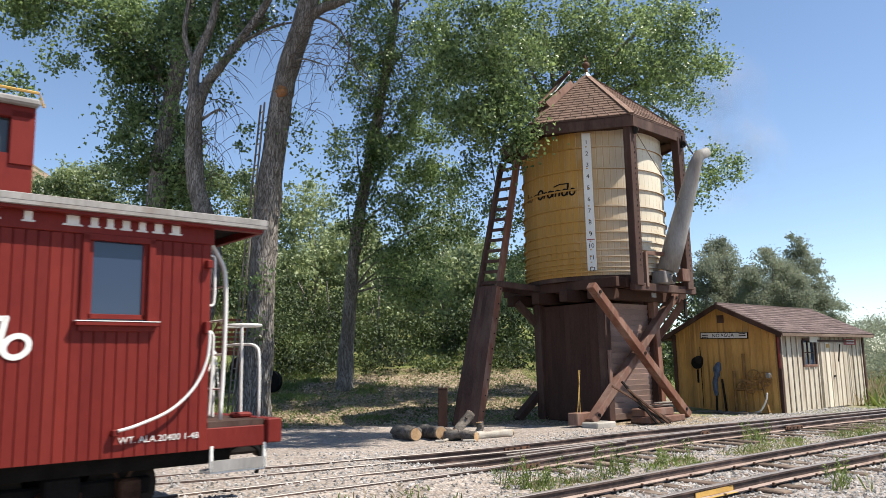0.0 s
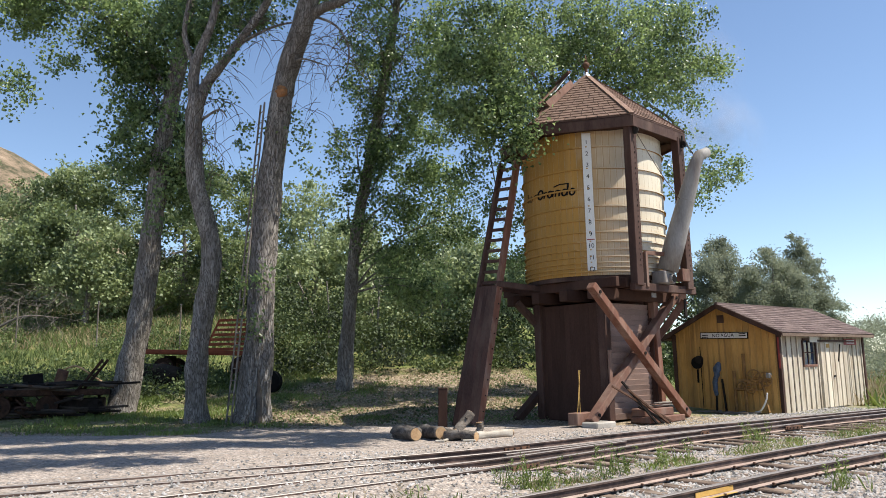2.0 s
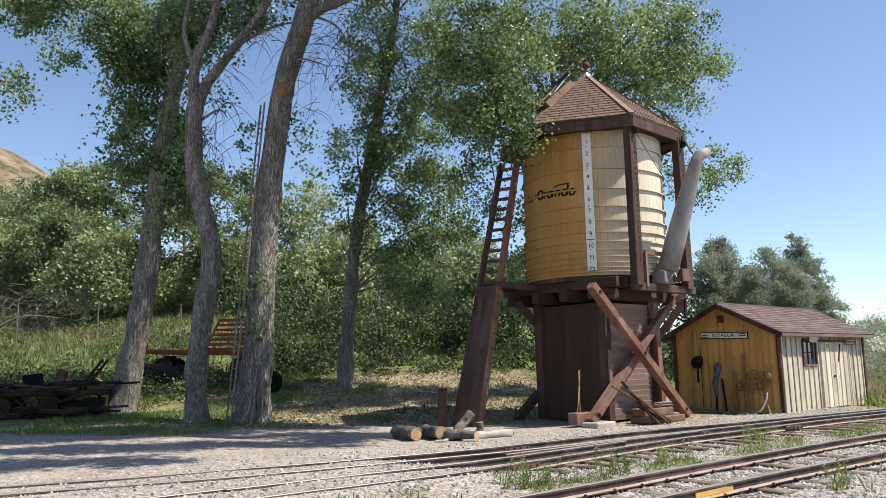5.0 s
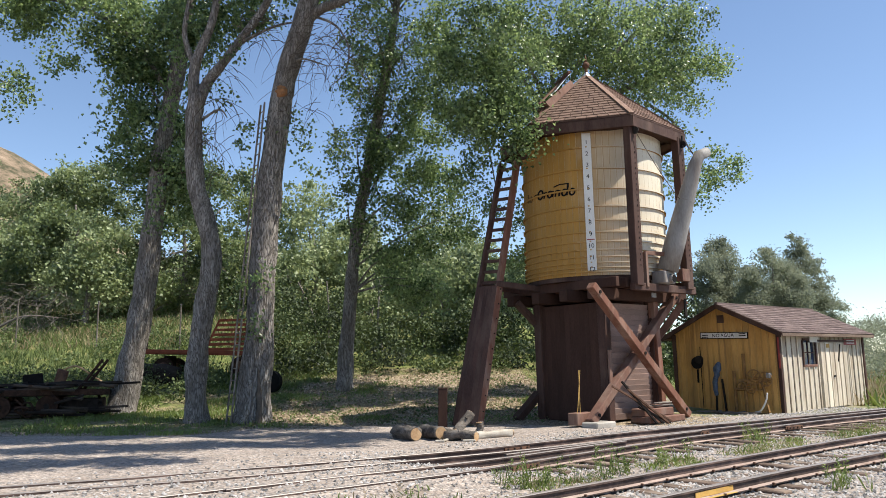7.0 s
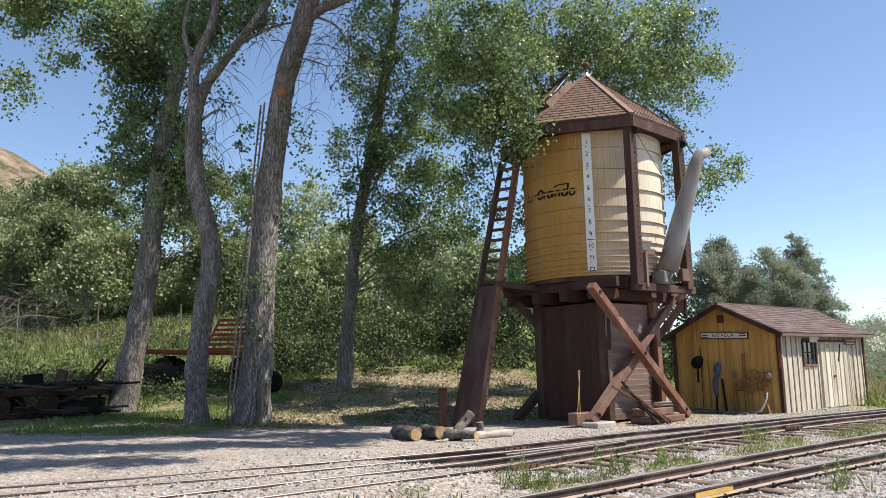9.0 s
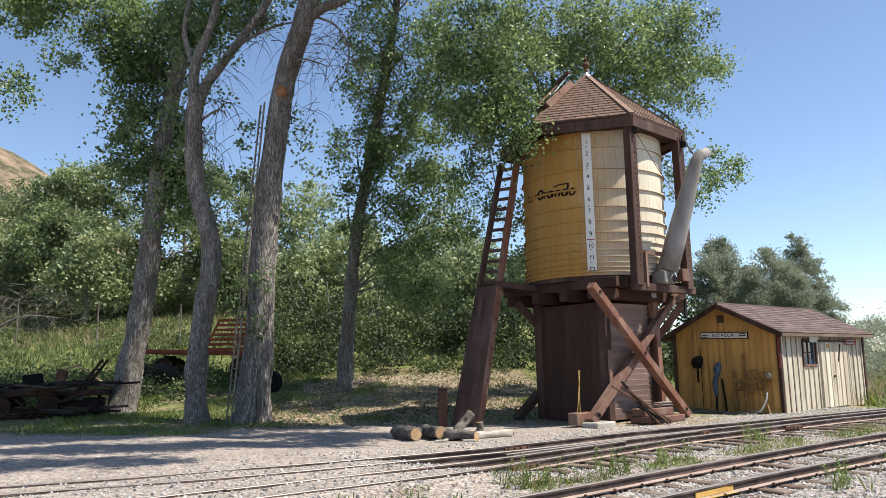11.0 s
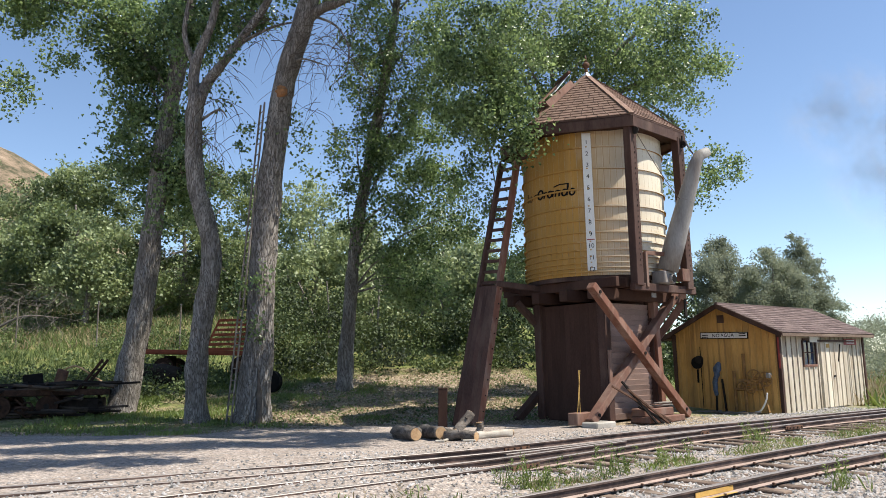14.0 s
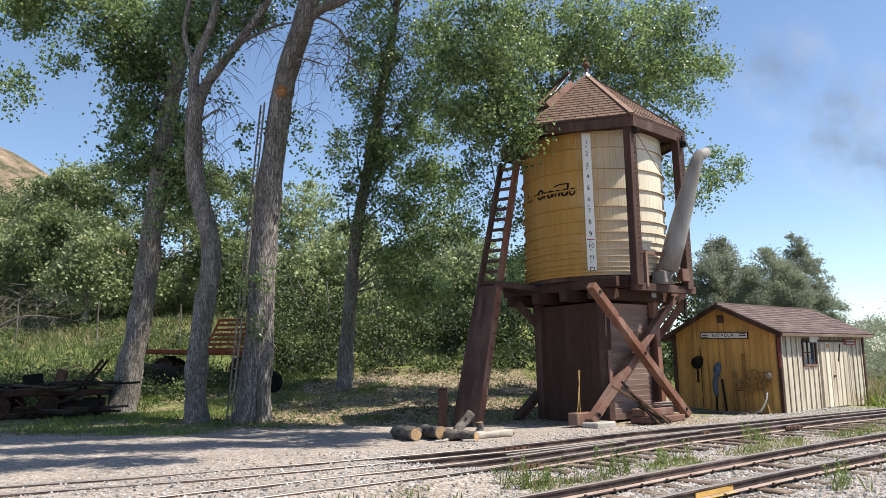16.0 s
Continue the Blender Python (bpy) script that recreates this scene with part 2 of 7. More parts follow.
def box(size, at=(0, 0, 0), rot=(0, 0, 0), bevel=0.0, bm=None):
    bm = bm or bmesh.new()
    m = pose(*at, *rot) @ Matrix.Diagonal((*size, 1))
    r = bmesh.ops.create_cube(bm, size=1, matrix=m)
    if bevel:
        es = list({e for v in r["verts"] for e in v.link_edges})
        bmesh.ops.bevel(bm, geom=es, offset=bevel, segments=1, affect="EDGES", profile=0.5)
    return bm


def beam(a, b, w, h, bevel=0.0, bm=None, up=(0, 0, 1)):
    """A timber of section w by h from a to b; h lies towards up."""
    a, b = Vector(a), Vector(b)
    z = (b - a).normalized()
    x = Vector(up).cross(z)
    if x.length < 1e-4:
        x = Vector((1, 0, 0)).cross(z)
    x.normalize()
    y = z.cross(x)
    m = Matrix.Translation((a + b) / 2) @ Matrix((x, y, z)).transposed().to_4x4() @ Matrix.Diagonal((w, h, (b - a).length, 1))
    bm = bm or bmesh.new()
    r = bmesh.ops.create_cube(bm, size=1, matrix=m)
    if bevel:
        es = list({e for v in r["verts"] for e in v.link_edges})
        bmesh.ops.bevel(bm, geom=es, offset=bevel, segments=1, affect="EDGES", profile=0.5)
    return bm


def tube(points, radii, sides=10, bm=None, caps=True, rough=0.0, seed=0):
    """A tapered tube along a line of points."""
    bm = bm or bmesh.new()
    pts = [Vector(p) for p in points]
    if not isinstance(radii, (list, tuple)):
        radii = [radii] * len(pts)
    rings, side = [], None
    for i, p in enumerate(pts):
        d = (pts[min(i + 1, len(pts) - 1)] - pts[max(i - 1, 0)]).normalized()
        if side is None:
            side = d.orthogonal().normalized()
        side = (side - d * side.dot(d)).normalized()
        other = d.cross(side)
        ring = []
        for k in range(sides):
            a = 2 * math.pi * k / sides
            r = radii[i]
            if rough:
                r *= 1 + rough * noise.noise(Vector((math.cos(a) * 2.0 + seed, math.sin(a) * 2.0, i * 0.35 + seed * 3)))
            ring.append(bm.verts.new(p + (side * math.cos(a) + other * math.sin(a)) * r))
        rings.append(ring)
    for r0, r1 in zip(rings, rings[1:]):
        for k in range(sides):
            bm.faces.new((r0[k], r0[(k + 1) % sides], r1[(k + 1) % sides], r1[k]))
    if caps:
        bm.faces.new(rings[0][::-1])
        bm.faces.new(rings[-1])
    return bm


def smooth_line(points, n=6):
    """More points on a soft curve through the given ones."""
    p = [Vector(q) for q in points]
    out = []
    for i in range(len(p) - 1):
        a, b, c, d = p[max(i - 1, 0)], p[i], p[i + 1], p[min(i + 2, len(p) - 1)]
        for k in range(n):
            t = k / n
            out.append(0.5 * ((2 * b) + (c - a) * t + (2 * a - 5 * b + 4 * c - d) * t * t + (3 * b - a - 3 * c + d) * t ** 3))
    return out + [p[-1]]


def ring(radius, z, thick, height, sides=48, bm=None):
    """A flat hoop round the z axis."""
    bm = bm or bmesh.new()
    loops = []
    for r, h in ((radius, -height / 2), (radius + thick, -height / 2), (radius + thick, height / 2), (radius, height / 2)):
        loops.append([bm.verts.new((r * math.cos(2 * math.pi * k / sides), r * math.sin(2 * math.pi * k / sides), z + h)) for k in range(sides)])
    for i in range(4):
        a, b = loops[i], loops[(i + 1) % 4]
        for k in range(sides):
            bm.faces.new((a[k], a[(k + 1) % sides], b[(k + 1) % sides], b[k]))
    return bm


def disc(center, axis, radius, depth, sides=20, bm=None):
    c, a = Vector(center), Vector(axis).normalized()
    return tube([c - a * depth / 2, c + a * depth / 2], radius, sides, bm)


def lettering(name, text, size, m, material, parent, depth=0.004, spacing=1.0, shear=0.0):
    """Raised letters as a mesh."""
    cu = bpy.data.curves.new(name, "FONT")
    cu.body, cu.size, cu.extrude, cu.align_x, cu.align_y = text, size, depth, "CENTER", "CENTER"
    cu.space_character, cu.shear, cu.resolution_u = spacing, shear, 3
    tmp = bpy.data.objects.new(name, cu)
    me = bpy.data.meshes.new_from_object(tmp)
    bpy.data.objects.remove(tmp)
    me.materials.clear()
    me.materials.append(material)
    ob = new(name, me)
    ob.parent = parent
    ob.matrix_basis = m
    return ob


def ribbon(points, width, depth):
    """A flat stroke of even width along a line in the x-z plane, with a little thickness."""
    p = [Vector((x, 0, z)) for x, z in points]
    bm, rows = bmesh.new(), []
    for i, q in enumerate(p):
        d = (p[min(i + 1, len(p) - 1)] - p[max(i - 1, 0)]).normalized()
        n = Vector((-d.z, 0, d.x)) * width / 2
        rows.append([bm.verts.new(q + n * a + Vector((0, b * depth, 0))) for a, b in ((-1, -1), (1, -1), (1, 1), (-1, 1))])
    for a, b in zip(rows, rows[1:]):
        for k in range(4):
            bm.faces.new((a[k], a[(k + 1) % 4], b[(k + 1) % 4], b[k]))
    bm.faces.new(rows[0][::-1])
    bm.faces.new(rows[-1])
    bmesh.ops.recalc_face_normals(bm, faces=bm.faces)
    return bm


def mesh_np(name, verts, faces, material, parent=None):
    """A mesh of many alike faces from arrays."""
    me = bpy.data.meshes.new(name)
    k = faces.shape[1]
    me.vertices.add(len(verts))
    me.vertices.foreach_set("co", np.ascontiguousarray(verts, dtype=np.float32).ravel())
    me.loops.add(faces.size)
    me.loops.foreach_set("vertex_index", np.ascontiguousarray(faces, dtype=np.int32).ravel())
    me.polygons.add(len(faces))
    me.polygons.foreach_set("loop_start", np.arange(0, faces.size, k, dtype=np.int32))
    me.update(calc_edges=True)
    me.materials.append(material)
    ob = new(name, me)
    ob.parent = parent
    return ob


RNG = np.random.default_rng(7)


def leaf_shapes(centers, size, droop=0.3, slender=0.8):
    """Folded leaves with a pointed tip at the given places."""
    n = len(centers)
    s = size * RNG.uniform(0.65, 1.25, n)[:, None]
    d = RNG.normal(0, 1, (n, 3))
    d[:, 2] -= droop * 1.5
    d /= np.linalg.norm(d, axis=1)[:, None]
    e = np.cross(d, RNG.normal(0, 1, (n, 3)))
    e /= np.linalg.norm(e, axis=1)[:, None] + 1e-9
    f = np.cross(d, e)
    w = s * slender * 0.5
    v = np.empty((n, 4, 3))
    v[:, 0] = centers - d * s * 0.45
    v[:, 1] = centers - d * s * 0.1 + e * w + f * s * 0.12
    v[:, 2] = centers + d * s * 0.55
    v[:, 3] = centers - d * s * 0.1 - e * w + f * s * 0.12
    base = np.arange(n)[:, None] * 4
    tris = np.concatenate([base + np.array([[0, 1, 2]]), base + np.array([[0, 2, 3]])], axis=1).reshape(-1, 3)
    return v.reshape(-1, 3), tris


def cloud(blobs, per_volume, clump=0.4, leaves_per=30, shell=0.55):
    """Places for leaves: clumps at the rims of ellipsoids (x, y, z, rx, ry, rz), with gaps between."""
    out = []
    for x, y, z, rx, ry, rz in blobs:
        area = 4 * math.pi * ((rx * ry) ** 1.6 / 3 + (rx * rz) ** 1.6 / 3 + (ry * rz) ** 1.6 / 3) ** (1 / 1.6)
        n = max(4, int(area * per_volume))
        d = RNG.normal(0, 1, (n, 3))
        d /= np.linalg.norm(d, axis=1)[:, None]
        r = RNG.uniform(shell, 1.08, n)[:, None] ** 0.7
        c = d * r * np.array([rx, ry, rz]) + np.array([x, y, z])
        for p in c:
            k = int(leaves_per * RNG.uniform(0.5, 1.5))
            q = RNG.normal(0, 1, (k, 3)) * np.array([clump, clump, clump * 0.75]) * RNG.uniform(0.6, 1.2)
            q[:, 2] -= 0.25 * np.abs(q[:, 0] + q[:, 1])
            out.append(p + q)
    return np.concatenate(out)


def crown_part(parent, blobs, material, size, per_volume, clump, leaves_per, name="crown", shell=0.55, slender=0.8):
    v, f = leaf_shapes(cloud(blobs, per_volume, clump, leaves_per, shell), size, slender=slender)
    return mesh_np(name, v, f, material, parent)


# ---- ground ----
RISE_Y = [-4000, 20.5, 23, 26, 30, 35, 45, 60, 80, 120, 400, 4000]
RISE_Z = [0, 0, 0.05, 0.3, 0.75, 1.6, 3.3, 6.6, 10, 15, 24, 24]


def ground_z(x, y):
    x, y = np.asarray(x, float), np.asarray(y, float)
    side = np.clip((11 - x) / 8, 0.0, 1)
    side = side * side * (3 - 2 * side)
    z = np.interp(y, RISE_Y, RISE_Z) * (0.05 + 0.95 * side)
    z = z + 39.5 * np.exp(-((x + 113) / 42) ** 2 - ((y - 175) / 45) ** 2)
    z = z + np.clip((-6.5 - x) / 4, 0, 1) * np.interp(y, [34, 38, 46, 60, 80], [0, 0.6, 1.5, 1.2, 0])
    rough = np.clip((y - 19) / 6, 0, 1)
    z = z + rough * (0.03 * np.sin(x * 1.7 + y * 0.6) * np.sin(y * 2.1 - x) + 0.04 * np.sin(x * 0.7 - y * 1.3 + 1) * np.sin(x * 0.9 + 0.4 * y))
    along, across = x * TU.x + y * TU.y, y * TU.x - x * TU.y
    fill = np.clip((9.2 - along) / 2.4, 0, 1) * np.clip((across - 7.2) / 0.7, 0, 1) * np.clip((20.5 - y) / 3, 0, 1)
    z = z + 0.14 * fill * fill * (3 - 2 * fill)
    return z + 0.012 * np.sin(x * 2.3 + 1.1 * y) * np.sin(y * 1.9 - x * 0.4)


def gz(x, y):
    return float(ground_z(x, y))


def ground_material():
    m = bpy.data.materials.new("ground_cover")
    m.use_nodes = True
    t, n = m.node_tree, m.node_tree.nodes
    b = n["Principled BSDF"]
    co = n.new("ShaderNodeTexCoord")

    def noise_node(scale, detail=6, rough=0.6):
        x = n.new("ShaderNodeTexNoise")
        x.inputs["Scale"].default_value, x.inputs["Detail"].default_value, x.inputs["Roughness"].default_value = scale, detail, rough
        t.links.new(co.outputs["Object"], x.inputs["Vector"])
        return x.outputs["Fac"]

    def ramp(fac, *stops):
        r = n.new("ShaderNodeValToRGB")
        el = r.color_ramp.elements
        while len(el) < len(stops):
            el.new(0.5)
        for e, (p, c) in zip(el, stops):
            e.position, e.color = p, (*c, 1)
        t.links.new(fac, r.inputs["Fac"])
        return r.outputs["Color"]

    def mixed(fac, a, c):
        x = n.new("ShaderNodeMixRGB")
        t.links.new(fac, x.inputs["Fac"])
        t.links.new(a, x.inputs["Color1"])
        t.links.new(c, x.inputs["Color2"])
        return x.outputs["Color"]

    grit = n.new("ShaderNodeTexVoronoi")
    grit.inputs["Scale"].default_value = 22
    t.links.new(co.outputs["Object"], grit.inputs["Vector"])
    stone = ramp(grit.outputs["Color"], (0.15, (0.145, 0.125, 0.112)), (0.9, (0.39, 0.347, 0.315)))
    dirt = ramp(noise_node(0.9, 10, 0.7), (0.35, (0.235, 0.19, 0.158)), (0.65, (0.4, 0.335, 0.29)))
    gravel = mixed(ramp(noise_node(6, 8, 0.7), (0.42, (0, 0, 0)), (0.58, (1, 1, 1))), dirt, stone)
    litter = ramp(noise_node(7.0, 12, 0.8), (0.36, (0.06, 0.045, 0.03)), (0.48, (0.19, 0.145, 0.095)), (0.62, (0.46, 0.385, 0.285)))
    turf = ramp(noise_node(1.1, 10, 0.7), (0.35, (0.06, 0.085, 0.022)), (0.52, (0.13, 0.15, 0.05)), (0.7, (0.27, 0.22, 0.11)))
    hill = ramp(noise_node(0.15, 10, 0.7), (0.42, (0.06, 0.06, 0.035)), (0.52, (0.2, 0.15, 0.105)), (0.65, (0.3, 0.228, 0.165)))
    at = n.new("ShaderNodeVertexColor")
    at.layer_name = "cover"
    sep = n.new("ShaderNodeSeparateColor")
    t.links.new(at.outputs["Color"], sep.inputs["Color"])

    def edge(channel, scale):
        a = n.new("ShaderNodeMath")
        a.operation = "MULTIPLY_ADD"
        t.links.new(noise_node(scale, 8, 0.7), a.inputs[0])
        a.inputs[1].default_value = 0.9
        t.links.new(sep.outputs[channel], a.inputs[2])
        r = n.new("ShaderNodeMapRange")
        r.inputs["From Min"].default_value, r.inputs["From Max"].default_value = 0.85, 1.05
        t.links.new(a.outputs[0], r.inputs["Value"])
        return r.outputs[0]

    c = mixed(edge(0, 0.8), gravel, litter)
    c = mixed(edge(1, 1.2), c, turf)
    c = mixed(sep.outputs[2], c, hill)
    speck = n.new("ShaderNodeHueSaturation")
    sr = n.new("ShaderNodeMapRange")
    sr.inputs["From Min"].default_value, sr.inputs["From Max"].default_value = 0.36, 0.64
    sr.inputs["To Min"].default_value, sr.inputs["To Max"].default_value = 0.62, 1.5
    t.links.new(noise_node(14, 10, 0.75), sr.inputs["Value"])
    t.links.new(sr.outputs[0], speck.inputs["Value"])
    t.links.new(c, speck.inputs["Color"])
    c = speck.outputs["Color"]
    t.links.new(c, b.inputs["Base Color"])
    b.inputs["Roughness"].default_value = 0.95
    b.inputs["Specular IOR Level"].default_value = 0.15
    bp = n.new("ShaderNodeBump")
    bp.inputs["Strength"].default_value, bp.inputs["Distance"].default_value = 0.7, 0.03
    t.links.new(grit.outputs["Distance"], bp.inputs["Height"])
    t.links.new(bp.outputs["Normal"], b.inputs["Normal"])
    return m


def build_ground():
    k = np.linspace(-1, 1, 300)
    xs = np.sinh(k * 6.6) / np.sinh(6.6) * 3000
    ys = np.sinh(k * 6.6) / np.sinh(6.6) * 3000 + 20
    gx, gy = np.meshgrid(xs, ys)
    gx, gy = gx.ravel(), gy.ravel()
    v = np.stack([gx, gy, ground_z(gx, gy)], axis=1)
    n = len(xs)
    i = np.arange(n * n).reshape(n, n)
    f = np.stack([i[:-1, :-1], i[:-1, 1:], i[1:, 1:], i[1:, :-1]], axis=-1).reshape(-1, 4)
    ob = mesh_np("ground", v, f, ground_material())
    ob.data.polygons.foreach_set("use_smooth", [True] * len(f))
    col = ob.data.color_attributes.new("cover", "FLOAT_COLOR", "POINT")
    across = -gx * TU.y + gy * TU.x
    edge = np.interp(gx, [-40, -11.6, -8.7, -6.4, -5.4, -3], [21.4, 20.2, 18.9, 18.7, 20.4, 20.6])
    wood = np.clip((gy - edge + 0.25 * gx * (gx > 0)) / 1.2, 0, 1) * np.clip((9 - gx) / 3, 0, 1)
    turf = np.clip((gy - edge - 0.5) / 1.2, 0, 1) * 0.52
    turf = np.where((gx > -5.5) & (gx < 3.5), turf * 0.2, turf) + np.clip((gy - 30) / 5, 0, 1) * 0.6
    turf = np.maximum(turf, np.clip((gx - 10.5 - 0.5 * np.clip(30 - gy, 0, 30)) / 1.5, 0, 1) * (across > 9.5))
    between = np.exp(-((across - 7.05) / 0.55) ** 2) * 0.4
    turf = np.maximum(turf, between * (gx > -3))
    hill = np.clip((ground_z(gx, gy) - 17) / 8, 0, 1) * (gx < -30)
    col.data.foreach_set("color", np.stack([wood, turf, hill, np.ones_like(gx)], axis=1).astype(np.float32).ravel())
    tagged(ob, "gravel yard and dry grassy bank rising to woods", "ground", kind="structure")


build_ground()

# ---- tracks ----
RAIL_PROFILE = [(-0.064, 0), (0.064, 0), (0.064, 0.014), (0.011, 0.03), (0.011, 0.09), (0.032, 0.1), (0.032, 0.122), (0.026, 0.13),
                (-0.026, 0.13), (-0.032, 0.122), (-0.032, 0.1), (-0.011, 0.09), (-0.011, 0.03), (-0.064, 0.014)]
RAIL_FOOT = 0.04


def rail(points, parent, name="rail"):
    """A rolled rail along a line on the ground: a brown web, a foot paled on top for sunlight, a bright head."""
    bm = bmesh.new()
    pts = smooth_line([site(u, v, RAIL_FOOT) for u, v in points], 5)
    rows = []
    for i, p in enumerate(pts):
        d = (pts[min(i + 1, len(pts) - 1)] - pts[max(i - 1, 0)]).normalized()
        s = Vector((-d.y, d.x, 0))
        rows.append([bm.verts.new(p + s * a + Vector((0, 0, h))) for a, h in RAIL_PROFILE])
    k = len(RAIL_PROFILE)
    for r0, r1 in zip(rows, rows[1:]):
        for j in range(k):
            f = bm.faces.new((r0[j], r0[(j + 1) % k], r1[(j + 1) % k], r1[j]))
            f.material_index = 1 if j in (7, 8) else 2 if j in (2, 12) else 0
    bm.faces.new(rows[0][::-1])
    bm.faces.new(rows[-1])
    bmesh.ops.recalc_face_normals(bm, faces=bm.faces)
    return part(name, bm, [M_RAIL, M_HEAD, M_RAILFOOT], parent)


FRONT_FAR = [(-25, 6.15), (-5, 6.13), (6.9, 6.13), (9.4, 6.15), (12.6, 6.11), (16.1, 5.98), (25, 5.3), (60, 1.0)]
FRONT_NEAR = [(-25, 5.05), (-5, 5.04), (7.1, 5.02), (8.8, 5.0), (10.2, 4.98), (12.9, 4.85), (16, 4.72), (25, 4.1), (60, 0.0)]
FAR_A = [(-14, 16.2), (-5, 13.9), (2.35, 11.55), (3.6, 11.15), (5.08, 10.82), (6.6, 10.45), (8.7, 10.08), (10, 9.97), (11.6, 9.93), (13.3, 9.88), (15.1, 9.72), (16.8, 9.44), (23.4, 8.63), (40, 6.2)]
FAR_B = [(-14, 14.8), (-5, 12.6), (2.2, 10.8), (3.4, 10.44), (4.72, 10.08), (6.0, 9.82), (7.3, 9.62), (8.3, 9.48), (9.3, 9.33), (10.7, 9.2), (12.4, 9.12), (14.1, 9.06), (16, 8.92), (23, 8.3), (40, 5.8)]
FAR_C = [(-14, 9.7), (-5, 9.45), (3.3, 9.18), (4.4, 9.07), (5.8, 8.96), (6.7, 8.88), (7.6, 8.8), (8.8, 8.77), (10.3, 8.82), (11.9, 8.86)]
FAR_D = [(-14, 8.7), (-5, 8.5), (4.1, 8.25), (5.3, 8.17), (6.1, 8.12), (7, 8.06), (8, 8.1), (9.6, 8.22), (11.2, 8.3), (13, 8.38), (14.9, 8.3), (21.5, 7.9), (40, 5.3)]


def across_at(line, u):
    return float(np.interp(u, [p[0] for p in line], [p[1] for p in line]))


def joint_bar(parent, line, u, length=0.62):
    """Bolted fish plates at a rail joint."""
    a = site(u - length / 2, across_at(line, u - length / 2), RAIL_FOOT + 0.06)
    b = site(u + length / 2, across_at(line, u + length / 2), RAIL_FOOT + 0.06)
    for s in (-1, 1):
        off = TV * 0.022 * s
        bar = part("joint_bar", beam(a + off, b + off, 0.018, 0.07, 0.004), M_RUST, parent)
        for k in range(4):
            p = a.lerp(b, (k + 0.5) / 4) + TV * 0.038 * s
            part("bolt", disc(p, TV, 0.016, 0.02, 6), M_IRON, bar)


def build_tracks():
    near = thing("track_near", Matrix(), "narrow railway track with worn brown rails on weathered ties", "track", kind="structure")
    far = thing("track_far", Matrix(), "converging turnout of brown rails set in gravel", "track", kind="structure")
    for line in (FRONT_FAR, FRONT_NEAR):
        rail(line, near)
    for line in (FAR_A, FAR_B, FAR_C, FAR_D):
        rail(line, far)
    # guard rails beside the running rails, with blocks between
    rail([(9.2, 10.14), (10.2, 10.1), (11.6, 10.08), (13.3, 10.03), (15.1, 9.87), (16.8, 9.58), (20, 9.2)], far, "guard_rail")
    rail([(9.0, 9.05), (10.6, 9.03), (12.4, 8.99), (14.5, 8.92)], far, "guard_rail")
    for u in (11.4, 12.1, 12.75, 13.4, 14.2):
        part("spacer_block", box((0.07, 0.17, 0.05), site(u, across_at(FAR_A, u) + 0.075, RAIL_FOOT + 0.115), (0, 0, TRACK + 14), 0.006), M_CONC, far)
    for u in (12.6, 12.85, 13.1, 13.4, 13.6):
        part("rail_brace", box((0.07, 0.1, 0.08), site(u, across_at(FAR_B, u) - 0.09, RAIL_FOOT + 0.04), (0, 0, TRACK + 8), 0.01), M_IRON, far)
    for parent, line, us in ((near, FRONT_FAR, (3, 21)), (near, FRONT_NEAR, (2.2, 18)), (far, FAR_A, (10.2, 19)), (far, FAR_B, (10.9, 14.6)), (far, FAR_D, (8.5, 17))):
        for u in us:
            joint_bar(parent, line, u)
    # painted stretches of web
    for parent, line, a, b in ((near, FRONT_NEAR, 7.93, 8.72), (far, FAR_D, 6.45, 6.95)):
        for s in (-1,):
            p, q = site(a, across_at(line, a) + 0.014 * s, RAIL_FOOT + 0.06), site(b, across_at(line, b) + 0.014 * s, RAIL_FOOT + 0.06)
            part("yellow_mark", beam(p, q, 0.006, 0.06), M_YELLOW, parent, "yellow paint on the rail web")
            if parent is near:
                part("yellow_mark", beam(p + TV * 0.035 * s - Vector((0, 0, 0.045)), q + TV * 0.035 * s - Vector((0, 0, 0.045)), 0.05, 0.006), M_YELLOW, parent)
    # ties
    proto = part("tie", box((0.2, 2.0, 0.14), bevel=0.015), M_TIE, near)
    long_proto = part("tie", box((0.2, 2.9, 0.14), bevel=0.015), M_TIE, far)
    first = True
    u = -9.0
    while u < 42:
        mid = (across_at(FRONT_FAR, u) + across_at(FRONT_NEAR, u)) / 2
        m = Matrix.Translation(site(u, mid + random.uniform(-0.06, 0.06), -0.052 + random.uniform(-0.014, 0.012))) @ pose(0, 0, 0, random.uniform(-1, 1), 0, TRACK + random.uniform(-2, 2) - 2)
        if first:
            proto.matrix_basis = m
        else:
            shared("tie", proto, near, m)
        lo, hi = across_at(FAR_D, u), across_at(FAR_A, u)
        depth = -0.03 if u > 8.6 else -0.075
        m = Matrix.Translation(site(u + 0.2, min((lo + hi) / 2, lo + 1.1), depth + random.uniform(-0.01, 0.01))) @ pose(0, 0, 0, 0, 0, TRACK + random.uniform(-2, 2) - 3)
        if first:
            long_proto.matrix_basis = m
        else:
            shared("tie", long_proto, far, m)
        first = False
        u += 0.56 + random.uniform(-0.04, 0.04)
    # spikes with plates on the near track
    spike = None
    u = 4.0
    while u < 20:
        for line in (FRONT_FAR, FRONT_NEAR):
            for s in (-1, 1):
                m = Matrix.Translation(site(u + 0.03 * s, across_at(line, u) + 0.07 * s, 0.055)) @ pose(0, 0, 0, 0, 0, TRACK)
